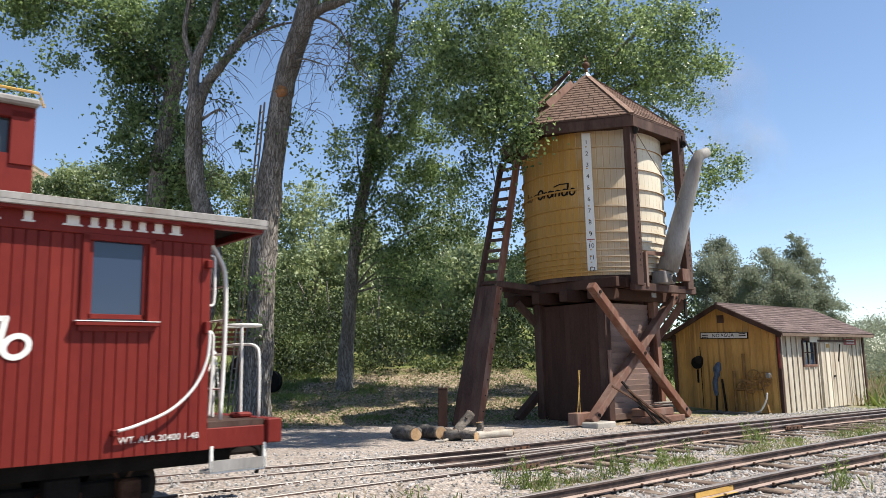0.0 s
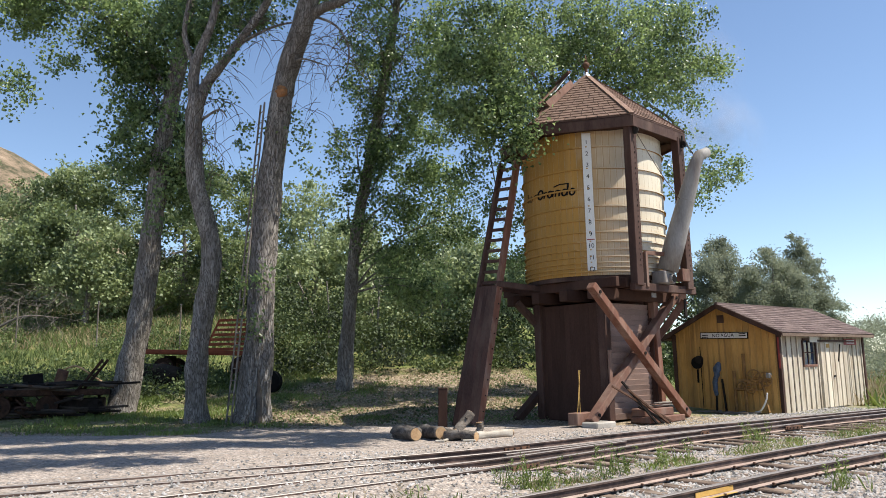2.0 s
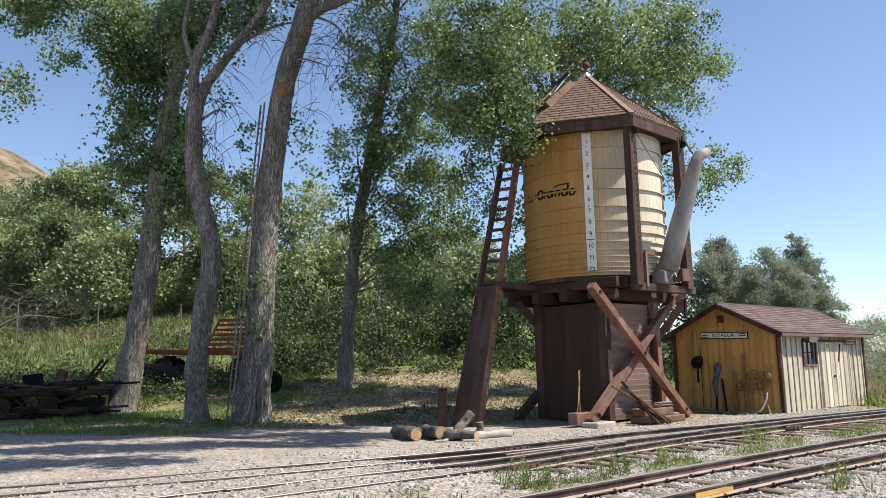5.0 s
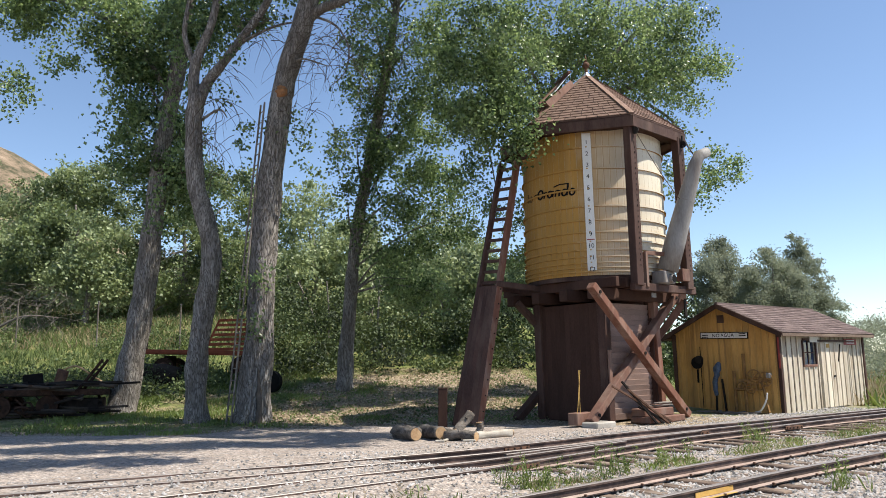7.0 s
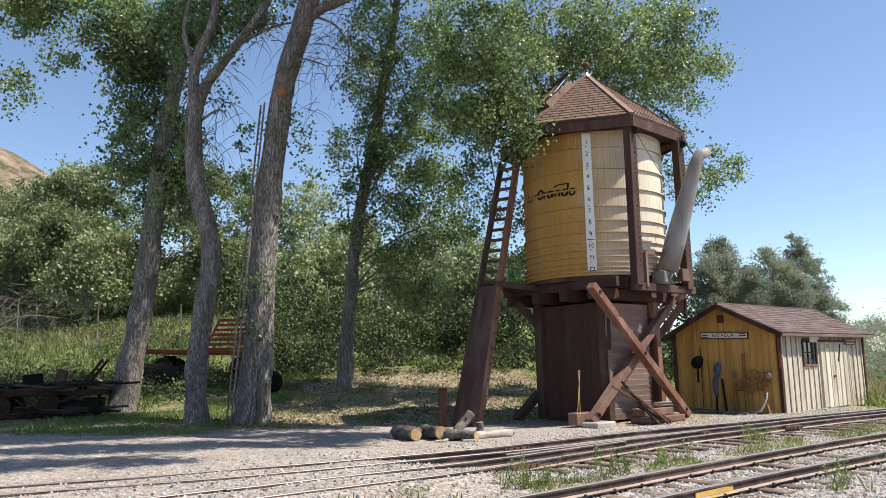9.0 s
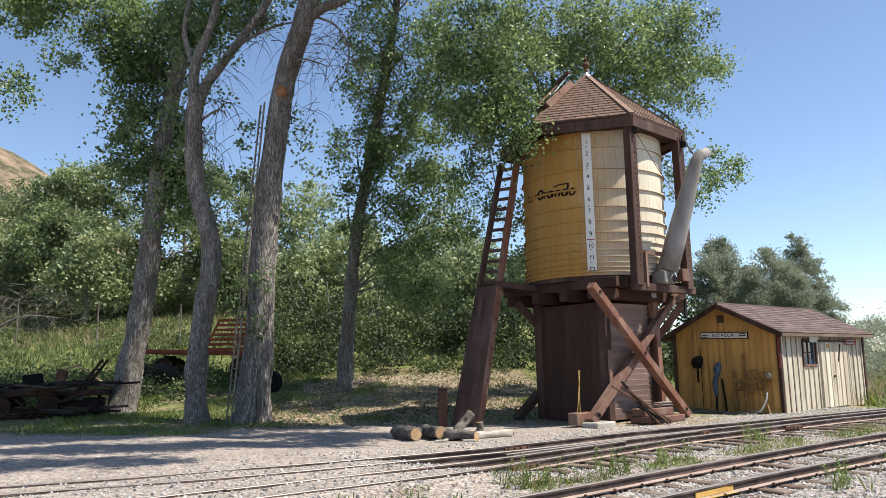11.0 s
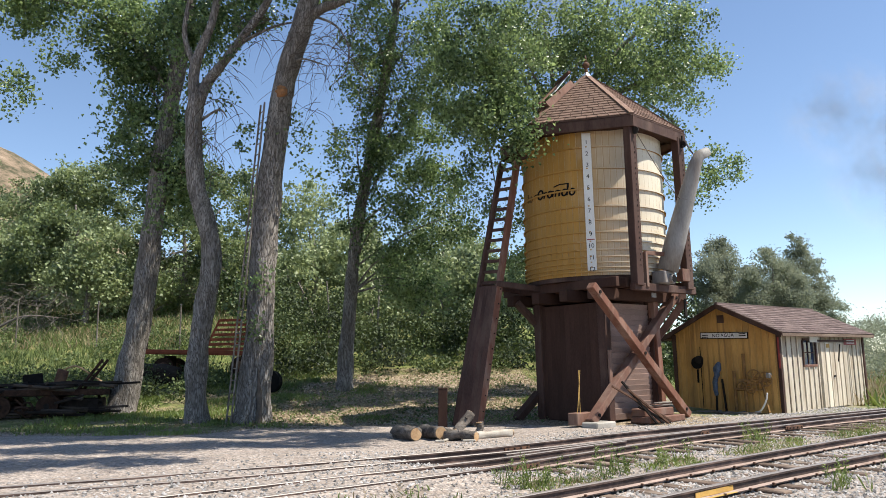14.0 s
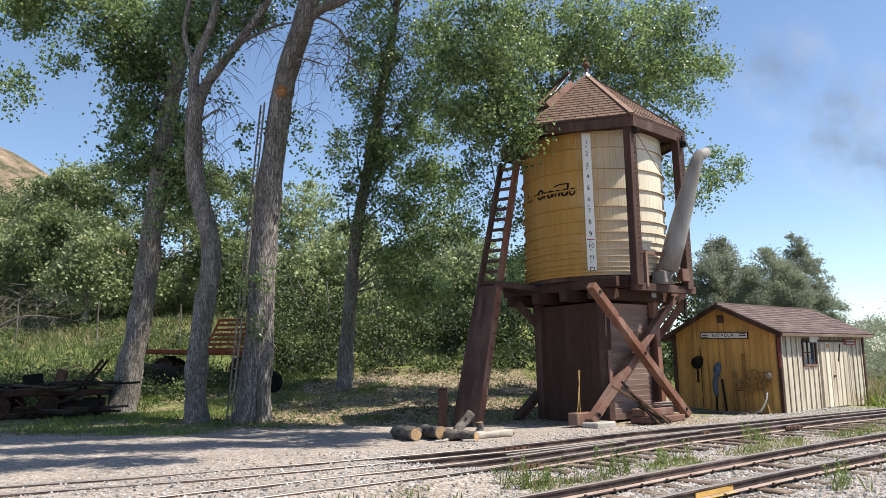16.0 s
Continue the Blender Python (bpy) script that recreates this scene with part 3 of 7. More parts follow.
                if spike is None:
                    spike = part("spike", box((0.028, 0.035, 0.03), bevel=0.005), M_RUST, near)
                    spike.matrix_basis = m
                else:
                    shared("spike", spike, near, m)
        u += 0.56


def build_ballast():
    """Loose crushed stone between and beside the rails."""
    n = 62000
    u = RNG.uniform(-2, 26, n) ** 1.0
    v = RNG.uniform(3.4, 12.2, n)
    keep = (u > 3.0 + (v - 4) * -0.2) & ~((v > 6.6) & (v < 7.6) & (RNG.uniform(0, 1, n) < 0.6))
    keep &= (v < 7.4) | (u > 7.5) | (RNG.uniform(0, 1, n) < 0.35)
    keep &= (v < 10.9) | (RNG.uniform(0, 1, n) < 0.25)
    u, v = u[keep], v[keep]
    n = len(u)
    p = np.outer(u, np.array(TU)) + np.outer(v, np.array(TV))
    s = RNG.uniform(0.013, 0.034, n)
    p[:, 2] = ground_z(p[:, 0], p[:, 1]) + s * 0.25
    shape = np.array([[1, 0, 0], [-0.4, 0.9, 0], [-0.5, -0.85, 0], [0.1, 0.1, 0.75], [0.5, 0.6, -0.4]])
    a = RNG.uniform(0, 6.283, n)
    jit = RNG.uniform(0.6, 1.3, (n, 5, 3))
    q = shape[None] * jit
    x = q[..., 0] * np.cos(a)[:, None] - q[..., 1] * np.sin(a)[:, None]
    y = q[..., 0] * np.sin(a)[:, None] + q[..., 1] * np.cos(a)[:, None]
    verts = np.stack([x, y, q[..., 2]], axis=-1) * s[:, None, None] + p[:, None, :]
    tris = np.array([[0, 1, 3], [1, 2, 3], [2, 0, 3], [0, 4, 1]])
    f = (np.arange(n)[:, None, None] * 5 + tris[None]).reshape(-1, 3)
    m = M_STONE
    t, nn = m.node_tree, m.node_tree.nodes
    b = nn["Principled BSDF"]
    geo = nn.new("ShaderNodeNewGeometry")
    r = nn.new("ShaderNodeValToRGB")
    r.color_ramp.elements[0].color, r.color_ramp.elements[1].color = (0.06, 0.06, 0.062, 1), (0.43, 0.41, 0.402, 1)
    t.links.new(geo.outputs["Random Per Island"], r.inputs["Fac"])
    t.links.new(r.outputs["Color"], b.inputs["Base Color"])
    tagged(mesh_np("ballast", verts.reshape(-1, 3), f, m), "loose grey crushed stone between the rails", "gravel", kind="stuff")


# ---- water tower ----
TOWER = Matrix.Translation((4.42, 22.3, 0)) @ pose(0, 0, 0, 0, 0, TRACK)
TANK_R, TANK_LOW, TANK_TOP = 2.0, 3.86, 7.85


def tank_material():
    """Ochre paint on the staves, mixed to cream towards the tracks: fading and sunlight in one colour."""
    m = noise_mat("faded_sunlit_tank_paint", (0.33, 0.172, 0.034), (0.45, 0.25, 0.064), 2, 0.75, 0.2, 40, (1, 1, 0.1), (0.3, 0.2, 0.09), 3.0, 0.55)
    t, n = m.node_tree, m.node_tree.nodes
    b = n["Principled BSDF"]
    old = b.inputs["Base Color"].links[0].from_socket
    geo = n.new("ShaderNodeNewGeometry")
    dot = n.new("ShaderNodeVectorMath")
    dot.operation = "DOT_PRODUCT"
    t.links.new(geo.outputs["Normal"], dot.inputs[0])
    # faces turned to the sun and the tracks get the paler colour
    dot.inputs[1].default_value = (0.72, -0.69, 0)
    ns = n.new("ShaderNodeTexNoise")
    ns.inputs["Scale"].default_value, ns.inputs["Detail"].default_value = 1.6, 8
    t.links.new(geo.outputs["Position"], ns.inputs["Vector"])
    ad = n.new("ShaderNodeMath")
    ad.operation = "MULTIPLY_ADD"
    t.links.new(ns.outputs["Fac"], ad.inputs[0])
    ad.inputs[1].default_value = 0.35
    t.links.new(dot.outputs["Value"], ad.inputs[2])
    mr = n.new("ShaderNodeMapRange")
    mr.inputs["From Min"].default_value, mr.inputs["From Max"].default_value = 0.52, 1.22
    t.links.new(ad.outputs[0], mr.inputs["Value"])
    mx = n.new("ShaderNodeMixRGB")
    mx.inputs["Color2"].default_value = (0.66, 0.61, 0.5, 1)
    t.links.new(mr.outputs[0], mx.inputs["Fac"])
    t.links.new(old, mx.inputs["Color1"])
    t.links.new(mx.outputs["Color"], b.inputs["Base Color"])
    return m


def hex_corner(r, k, z):
    a = radians(-117 + 60 * k)
    return Vector((r * math.cos(a), r * math.sin(a), z))


def build_tower():
    tw = thing("water_tower", TOWER, "old railway water tower with faded ochre tank and brown hexagonal roof", "water tower")
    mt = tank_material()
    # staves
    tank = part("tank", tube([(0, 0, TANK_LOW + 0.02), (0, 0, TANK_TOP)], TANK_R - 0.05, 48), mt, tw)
    n = 72
    a = math.pi / n
    bm = bmesh.new()
    ro, ri, w = TANK_R, TANK_R - 0.05, math.pi / n * TANK_R - 0.0015
    vs = []
    for z in (TANK_LOW, TANK_TOP):
        vs.append([bm.verts.new((x, y, z)) for x, y in ((ri, -w), (ro - 0.001, -w), (ro + 0.002, -w * 0.8), (ro + 0.002, w * 0.8), (ro - 0.001, w), (ri, w))])
    for k in range(5):
        bm.faces.new((vs[0][k], vs[0][k + 1], vs[1][k + 1], vs[1][k]))
    bm.faces.new(vs[0][::-1])
    bm.faces.new(vs[1])
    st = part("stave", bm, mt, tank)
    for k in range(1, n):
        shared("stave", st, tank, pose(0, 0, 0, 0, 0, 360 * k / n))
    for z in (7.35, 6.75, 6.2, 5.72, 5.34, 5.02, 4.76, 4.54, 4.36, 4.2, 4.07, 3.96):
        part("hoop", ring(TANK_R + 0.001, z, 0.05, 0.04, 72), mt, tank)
    # marks of the old emblem: slanting rings and stems with a swept line, faded towards one end
    def on_tank(points, width, material):
        bm = ribbon(points, width, 0.006)
        for v in bm.verts:
            a, r = radians(-172.0 + math.degrees((v.co.x + 0.16 * v.co.z) / TANK_R)), TANK_R + 0.012 - v.co.y
            v.co = Vector((r * math.cos(a), r * math.sin(a), 6.19 + v.co.z - 0.03 * v.co.x))
        part("emblem_stroke", bm, material, tank)

    for x, r, m in ((-0.97, 0.07, M_FADED), (-0.52, 0.12, M_BLACK), (-0.16, 0.085, M_BLACK), (0.3, 0.085, M_BLACK), (0.52, 0.085, M_BLACK)):
        on_tank([(x + r * 0.85 * math.cos(a), r - 0.1 + r * math.sin(a)) for a in np.linspace(0.2, 6.3, 17)], 0.046, m)
    for x, h, m in ((-1.18, 0.24, M_FADED), (-1.08, 0.15, M_FADED), (-0.36, 0.17, M_BLACK), (-0.06, 0.17, M_BLACK), (0.03, 0.17, M_BLACK), (0.15, 0.17, M_BLACK), (0.38, 0.33, M_BLACK)):
        on_tank([(x, -0.1), (x, -0.1 + h)], 0.046, m)
    on_tank([(0.03, 0.06), (0.15, 0.06)], 0.03, M_BLACK)
    on_tank([(-0.36, 0.06), (-0.27, 0.06)], 0.03, M_BLACK)
    on_tank([(-0.05, 0.17), (0.12, 0.22), (0.38, 0.22)], 0.03, M_BLACK)
    on_tank([(-0.82, 0.04), (-0.66, 0.06), (-0.48, 0.02)], 0.024, M_BLACK)
    # depth gauge
    ga = -144.5
    board = part("gauge_board", box((0.24, 0.03, 3.75), bevel=0.004), M_WHITE, tw, "white gauge board with black numbers")
    board.matrix_basis = Matrix.Rotation(radians(ga), 4, "Z") @ Matrix.Translation((TANK_R + 0.035, 0, 5.86)) @ pose(0, 0, 0, 0, 0, 90)
    for k in range(12):
        lettering("number", str(k + 1), 0.17, pose(0, -0.017, 7.47 - 5.86 - k * 0.3145, 90, 0, 0), M_BLACK, board, 0.002)
    part("red_mark", box((0.2, 0.008, 0.025), (0, -0.017, 7.47 - 5.86 - 8.45 * 0.3145)), M_SIGNRED, board)
    # roof
    eave_z, apex_z, R = 8.05, 10.14, 2.68
    apex = Vector((0, 0, apex_z))
    roof = part("roof", tube([(0, 0, 7.86), (0, 0, 7.9)], 2.1, 36), M_BROWN, tw)
    bm = bmesh.new()
    c = [bm.verts.new(hex_corner(R - 0.03, k, eave_z - 0.03)) for k in range(6)]
    ap = bm.verts.new(apex - Vector((0, 0, 0.05)))
    for k in range(6):
        bm.faces.new((c[k], c[(k + 1) % 6], ap))
    bm.faces.new(c[::-1])
    part("roof_deck", bm, M_BROWN, roof)
    count = 0
    rest = bmesh.new()
    for k in range(6):
        a, b = hex_corner(R, k, eave_z), hex_corner(R, (k + 1) % 6, eave_z)
        rows = 19
        front = k in (0, 1, 5, 4)
        nrm = (b - a).cross(apex - a).normalized()
        for i in range(rows):
            t0, t1 = i / rows, min((i + 1.25) / rows, 1.0)
            p0, p1 = a.lerp(apex, t0), b.lerp(apex, t0)
            q0, q1 = a.lerp(apex, t1), b.lerp(apex, t1)
            m = max(1, round((p1 - p0).length / 0.30))
            off = 0.5 * (i % 2) / m
            cuts = [0.0] + [x for x in ((j + off) / m for j in range(1 if not off else 0, m + 1)) if 0.02 < x < 0.98] + [1.0]
            for x0, x1 in zip(cuts, cuts[1:]):
                g = 0.008 / max((p1 - p0).length, 0.05)
                single = front and count < 290
                bm = bmesh.new() if single else rest
                low, hi = nrm * 0.03, nrm * 0.008
                w = [p0.lerp(p1, x0 + g) + low, p0.lerp(p1, x1 - g) + low, q0.lerp(q1, x1 - g) + hi, q0.lerp(q1, x0 + g) + hi,
                     p0.lerp(p1, x0 + g), p0.lerp(p1, x1 - g)]
                w = [bm.verts.new(x) for x in w]
                bm.faces.new(w[:4])
                bm.faces.new((w[4], w[5], w[1], w[0]))
                if single:
                    part("shingle", bm, M_SHINGLE, roof)
                    count += 1
    tagged(part("shingle_field", rest, M_SHINGLE, roof), kind="stuff")
    for k in range(6):
        a, b = hex_corner(R, k, eave_z), hex_corner(R, (k + 1) % 6, eave_z)
        part("hip_cap", beam(a + Vector((0, 0, 0.035)), apex + Vector((0, 0, 0.02)), 0.16, 0.025), M_SHINGLE, roof)
        n2 = Vector((0, 0, 1))
        part("fascia", beam(a - n2 * 0.18, b - n2 * 0.18, 0.05, 0.3, 0.006), M_BROWN, roof)
        part("gutter_trim", beam(a * 1.0 - n2 * 0.045, b * 1.0 - n2 * 0.045, 0.05, 0.07, 0.012), M_BROWN, roof)
        part("soffit_board", beam(hex_corner(R * 0.9, k, eave_z - 0.25), hex_corner(R * 0.9, k + 1, eave_z - 0.25), 0.42, 0.03), M_DARKBROWN, roof)
    part("cap_flashing", tube([(0, 0, apex_z - 0.06), (0, 0, apex_z + 0.06)], [0.14, 0.05], 8), M_SHEET, roof)
    fin = bmesh.new()
    bmesh.ops.create_uvsphere(fin, u_segments=12, v_segments=8, radius=0.11, matrix=Matrix.Translation((0, 0, apex_z + 0.3)))
    tube([(0, 0, apex_z), (0, 0, apex_z + 0.24)], [0.05, 0.04], 8, fin)
    tube([(0, 0, apex_z + 0.39), (0, 0, apex_z + 0.62)], [0.05, 0.012], 8, fin)
    part("finial", fin, M_RUST, roof, smooth=True)
    # open hatch in the roof slope
    k = 4
    a, b = hex_corner(R, k, eave_z), hex_corner(R, 5, eave_z)
    nrm = (b - a).cross(apex - a).normalized()
    mid0, mid1 = a.lerp(b, 0.84).lerp(apex, 0.3), a.lerp(b, 0.84).lerp(apex, 0.74)
    side = (b - a).normalized()
    hatch = part("hatch", beam(mid0 - side * 0.4 + nrm * 0.1, mid1 - side * 0.3 + nrm * 0.1, 0.06, 0.2, up=nrm), M_REDWOOD, roof, "open wooden roof hatch with a bright sheet-metal lining")
    part("hatch_curb", beam(mid0 + side * 0.35 + nrm * 0.1, mid1 + side * 0.2 + nrm * 0.1, 0.07, 0.2, up=nrm), M_REDWOOD, hatch)
    part("hatch_lid", beam(mid0 - side * 0.28 + nrm * 0.28, mid1 - side * 0.28 + nrm * 0.36, 0.5, 0.04, up=nrm), M_REDWOOD, hatch)
    part("hatch_sheet", beam(mid0.lerp(mid1, 0.35) + side * 0.22 + nrm * 0.24, mid1 + side * 0.2 + nrm * 0.34, 0.3, 0.012, up=nrm), M_SHEET, hatch)
    part("hatch_bar", beam(mid1 - side * 0.5 + nrm * 0.4, mid1 + side * 0.5 + nrm * 0.4, 0.09, 0.06), M_REDWOOD, hatch)
    for t in (0.0, 0.5):
        part("hatch_strut", beam(mid0.lerp(mid1, t) + side * 0.3 + nrm * 0.1, mid0.lerp(mid1, t) + side * 0.28 + nrm * (0.28 + 0.08 * t), 0.05, 0.05), M_REDWOOD, hatch)
    # hanging posts at the two track-side corners, with pulleys and ropes
    for k in (0, 1):
        top, low = ((-1.11, -2.2, 7.85), (1.14, -2.2, 7.85))[k], ((-1.13, -2.2, 3.52), (1.2, -2.2, 3.52))[k]
        top, low = Vector(top), Vector(low)
        post = part("hanging_post", beam(low, top, 0.29, 0.22, 0.012, up=(0, 1, 0)), M_BROWN, tw)
        for i in range(26):
            p = low.lerp(top, 0.12 + 0.033 * i) + Vector((0.03, -0.112, 0))
            part("chain_link", box((0.02, 0.012, 0.05), p, (0, 0, 20 if i % 2 else -20)), M_IRON, post)
        p = top + Vector((0.02, -0.16, -0.22))
        part("pulley", disc(p, (1, 0.25, 0), 0.1, 0.05, 14), M_IRON, post)
        part("pulley_strap", beam(p + Vector((0, 0, 0.25)), p - Vector((0, 0, 0.05)), 0.03, 0.06), M_IRON, post)
    for k in (0, 1):
        a = Vector(((-1.1, 1.14)[k], -2.38, 7.6))
        b = Vector((0.35, -2.9, 5.55))
        pts = [a.lerp(b, t) - Vector((0, 0, 0.12 * math.sin(math.pi * t))) for t in np.linspace(0, 1, 9)]
        part("rope", tube(pts, 0.011, 5), M_TWIG, tw)
    # spout
    base = Vector((0.12, -2.3, 3.98))
    tip = Vector((0.45, -3.2, 6.95))
    d = (tip - base).normalized()
    pts = [base, base.lerp(tip, 0.25), base.lerp(tip, 0.55), base.lerp(tip, 0.8), base.lerp(tip, 0.94), tip + Vector((0.06, -0.04, 0.06)), tip + Vector((0.3, -0.13, 0.17))]
    spout = part("spout", tube(pts, [0.28, 0.275, 0.24, 0.2, 0.17, 0.155, 0.135], 20), M_GALV, tw, "grey sheet-metal filling spout raised upright", smooth=True)
    for t in (0.3, 0.62):
        p = base.lerp(tip, t)
        part("spout_band", disc(p, d, 0.275 - 0.07 * t, 0.02, 20), M_GALV, spout)
    # black disc in place of the dark inside of the open spout
    part("spout_mouth", disc(pts[-1] + (pts[-1] - pts[-2]).normalized() * 0.005, pts[-1] - pts[-2], 0.118, 0.012, 16), M_BLACK, spout)
    part("spout_lug", box((0.04, 0.12, 0.12), base.lerp(tip, 0.5) + Vector((0.2, -0.1, 0)), (15, 0, 0), 0.01), M_IRON, spout)
    part("valve_box", box((0.5, 0.42, 0.34), (0.02, -2.22, 3.78), bevel=0.03), M_GALV, tw)
    part("outlet_pipe", tube([(0.0, -1.9, 3.75), (0.05, -2.35, 3.75), (0.06, -2.52, 3.74)], 0.12, 14), M_GALV, tw)
    # outlet opening closed by a black disc for its unlit inside
    part("outlet_mouth", disc((0.06, -2.53, 3.74), (0, 1, 0), 0.1, 0.012, 14), M_BLACK, tw)
    part("spout_yoke", beam((-0.75, -2.2, 4.4), (-0.05, -2.35, 4.4), 0.08, 0.1, 0.008), M_REDWOOD, tw)
    part("spout_yoke", beam((0.75, -2.25, 3.9), (1.1, -2.25, 3.9), 0.2, 0.34, 0.01), M_REDWOOD, tw)
    part("spout_yoke", beam((-0.75, -2.22, 4.42), (-0.75, -2.22, 3.5), 0.1, 0.1, 0.008), M_REDWOOD, tw)
    part("yoke_beam", beam((-1.3, -2.16, 3.5), (1.55, -2.16, 3.5), 0.16, 0.2, 0.012), M_BROWN, tw)
    # floor frame under the tank
    for y in (-1.45, -0.5, 0.5, 1.45):
        part("sill_beam", beam((-2.1, y, 3.35), (2.1, y, 3.35), 0.26, 0.3, 0.015), M_DARKBROWN, tw)
    for k in range(9):
        x = -1.72 + 0.43 * k
        part("joist", beam((x, -2.02, 3.62), (x, 2.02, 3.62), 0.14, 0.25, 0.01), M_DARKBROWN, tw)
    part("tank_floor", tube([(0, 0, 3.745), (0, 0, 3.88)], 1.97, 40), M_BROWN, tw)
    # house under the tank
    X0, X1, Y0, Y1 = -1.45, 0.66, -1.3, 0.95
    for x, y in ((X0, Y0), (X1, Y0), (X0, Y1), (X1, Y1)):
        lean = 0.0
        part("post", beam((x + 0.04, y, 0.0), (x + lean, y, 3.22), 0.24, 0.24, 0.012, up=(0, 1, 0)), M_BROWN, tw)
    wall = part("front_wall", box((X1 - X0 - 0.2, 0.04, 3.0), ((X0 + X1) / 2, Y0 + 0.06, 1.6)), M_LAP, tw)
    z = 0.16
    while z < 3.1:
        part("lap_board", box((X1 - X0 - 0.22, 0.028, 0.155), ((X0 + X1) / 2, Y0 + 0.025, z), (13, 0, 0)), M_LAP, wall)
        z += 0.145
    # side and back walls in the darkened brown, shade included
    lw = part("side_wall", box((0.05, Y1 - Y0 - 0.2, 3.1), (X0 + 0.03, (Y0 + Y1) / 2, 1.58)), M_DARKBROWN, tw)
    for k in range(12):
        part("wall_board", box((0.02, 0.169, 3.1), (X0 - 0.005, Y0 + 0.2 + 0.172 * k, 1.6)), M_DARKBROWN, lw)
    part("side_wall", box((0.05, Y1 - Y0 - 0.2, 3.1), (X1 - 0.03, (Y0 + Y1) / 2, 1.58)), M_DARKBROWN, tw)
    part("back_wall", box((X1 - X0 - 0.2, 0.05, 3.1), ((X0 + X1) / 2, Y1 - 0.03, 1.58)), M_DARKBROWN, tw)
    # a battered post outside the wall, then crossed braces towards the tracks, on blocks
    part("outer_post", beam((0.78, -1.42, 0.0), (0.62, -1.42, 3.3), 0.2, 0.2, 0.012, up=(0, 1, 0)), M_WORN_LITRED, tw, "worn rust-red upright timber")
    for a, b, m in (((-2.5, -1.78, 3.5), (1.42, -1.78, 0.1), M_WORN_LITRED), ((1.62, -1.56, 3.52), (-2.5, -1.56, 0.12), M_REDWOOD)):
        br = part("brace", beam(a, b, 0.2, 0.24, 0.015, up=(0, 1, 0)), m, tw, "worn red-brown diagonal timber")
        for t in (0.05, 0.5, 0.95):
            p = Vector(a).lerp(Vector(b), t) + Vector((0, -0.13, 0))
            part("bolt_plate", disc(p, (0, 1, 0), 0.045, 0.03, 8), M_IRON, br)
    part("foot_block", box((0.75, 0.5, 0.16), (-2.35, -1.7, 0.06), bevel=0.03), M_CONC, tw)
    part("foot_timber", box((0.7, 0.3, 0.3), (-2.42, -1.22, 0.2), bevel=0.02), M_REDWOOD, tw)
    part("corner_brace", beam((-1.42, 1.1, 0.75), (-2.1, 1.35, 0.05), 0.2, 0.24, 0.015, up=(0, 1, 0)), M_BROWN, tw)
    part("corner_brace", beam((-1.4, 1.0, 2.6), (-2.0, 1.3, 3.3), 0.16, 0.2, 0.015, up=(0, 1, 0)), M_BROWN, tw)
    part("corner_brace", beam((1.05, -1.2, 2.2), (1.5, -1.9, 3.25), 0.16, 0.2, 0.015), M_REDWOOD, tw)
    part("iron_strap", box((0.12, 0.03, 0.5), (1.42, -1.95, 3.05), bevel=0.006), M_IRON, tw)
    part("side_plate", box((0.14, 0.05, 1.2), (-1.47, -1.46, 1.3), bevel=0.01), M_REDWOOD, tw)
    part("steps", box((1.6, 0.6, 0.16), (-0.2, -1.95, 0.1), bevel=0.02), M_REDWOOD, tw)
    part("steps", box((1.3, 0.42, 0.2), (-0.3, -1.86, 0.28), bevel=0.02), M_REDWOOD, tw)
    part("small_plate", box((0.2, 0.02, 0.12), (-0.22, -2.05, 3.32)), M_GALV, tw)
    # ladder with a boarded lower half
    foot_r, head_r = Vector((-3.8, 1.06, 0.0)), Vector((-2.0, 1.08, 7.4))
    foot_l, head_l = Vector((-4.12, 1.64, 0.0)), Vector((-2.12, 1.6, 7.4))
    foot, head, w = (foot_r + foot_l) / 2, (head_r + head_l) / 2, Vector((0, 0.27, 0))
    # near stringer in the brighter red: its sunlight is in the paint
    ladder = part("ladder_stringer", beam(foot_r, head_r, 0.1, 0.2, 0.008, up=(1, 0, 0)), M_WORN_LITRED, tw, "sunlit worn red ladder stringer")
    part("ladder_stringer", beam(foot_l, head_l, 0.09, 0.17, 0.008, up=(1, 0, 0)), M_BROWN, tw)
    L = (head - foot).length
    k = 0
    while 3.95 + 0.315 * k < L - 0.1:
        t = (3.95 + 0.315 * k) / L
        part("rung", beam(foot_r.lerp(head_r, t), foot_l.lerp(head_l, t), 0.05, 0.09, 0.006), M_BROWN, ladder)
        k += 1
    for k in range(9):
        p = foot_r.lerp(head_r, 0.05 + 0.055 * k)
        part("bolt_head", disc(p + Vector((0.02, -0.055, 0)), (0, 1, 0), 0.022, 0.02, 6), M_IRON, ladder)
    off = Vector((-0.09, 0, 0.02))
    face = (head - foot).cross(foot_l - foot_r).normalized()
    for j in range(5):
        t = (j + 0.35) / 5
        part("ladder_cover", beam(foot_r.lerp(foot_l, t) + off + Vector((0, 0, 0.05)), foot_r.lerp(foot_l, t).lerp(head_r.lerp(head_l, t), 0.5) + off, 0.15, 0.03, 0.004, up=face), M_BROWN, ladder)
    mid = foot.lerp(head, 0.51)
    part("ladder_arm", beam(mid - w, Vector((-1.6, 0.55, 3.62)), 0.1, 0.16, 0.01), M_BROWN, tw)
    part("ladder_arm", beam(mid + w, Vector((-1.6, 1.4, 3.62)), 0.1, 0.16, 0.01), M_BROWN, tw)
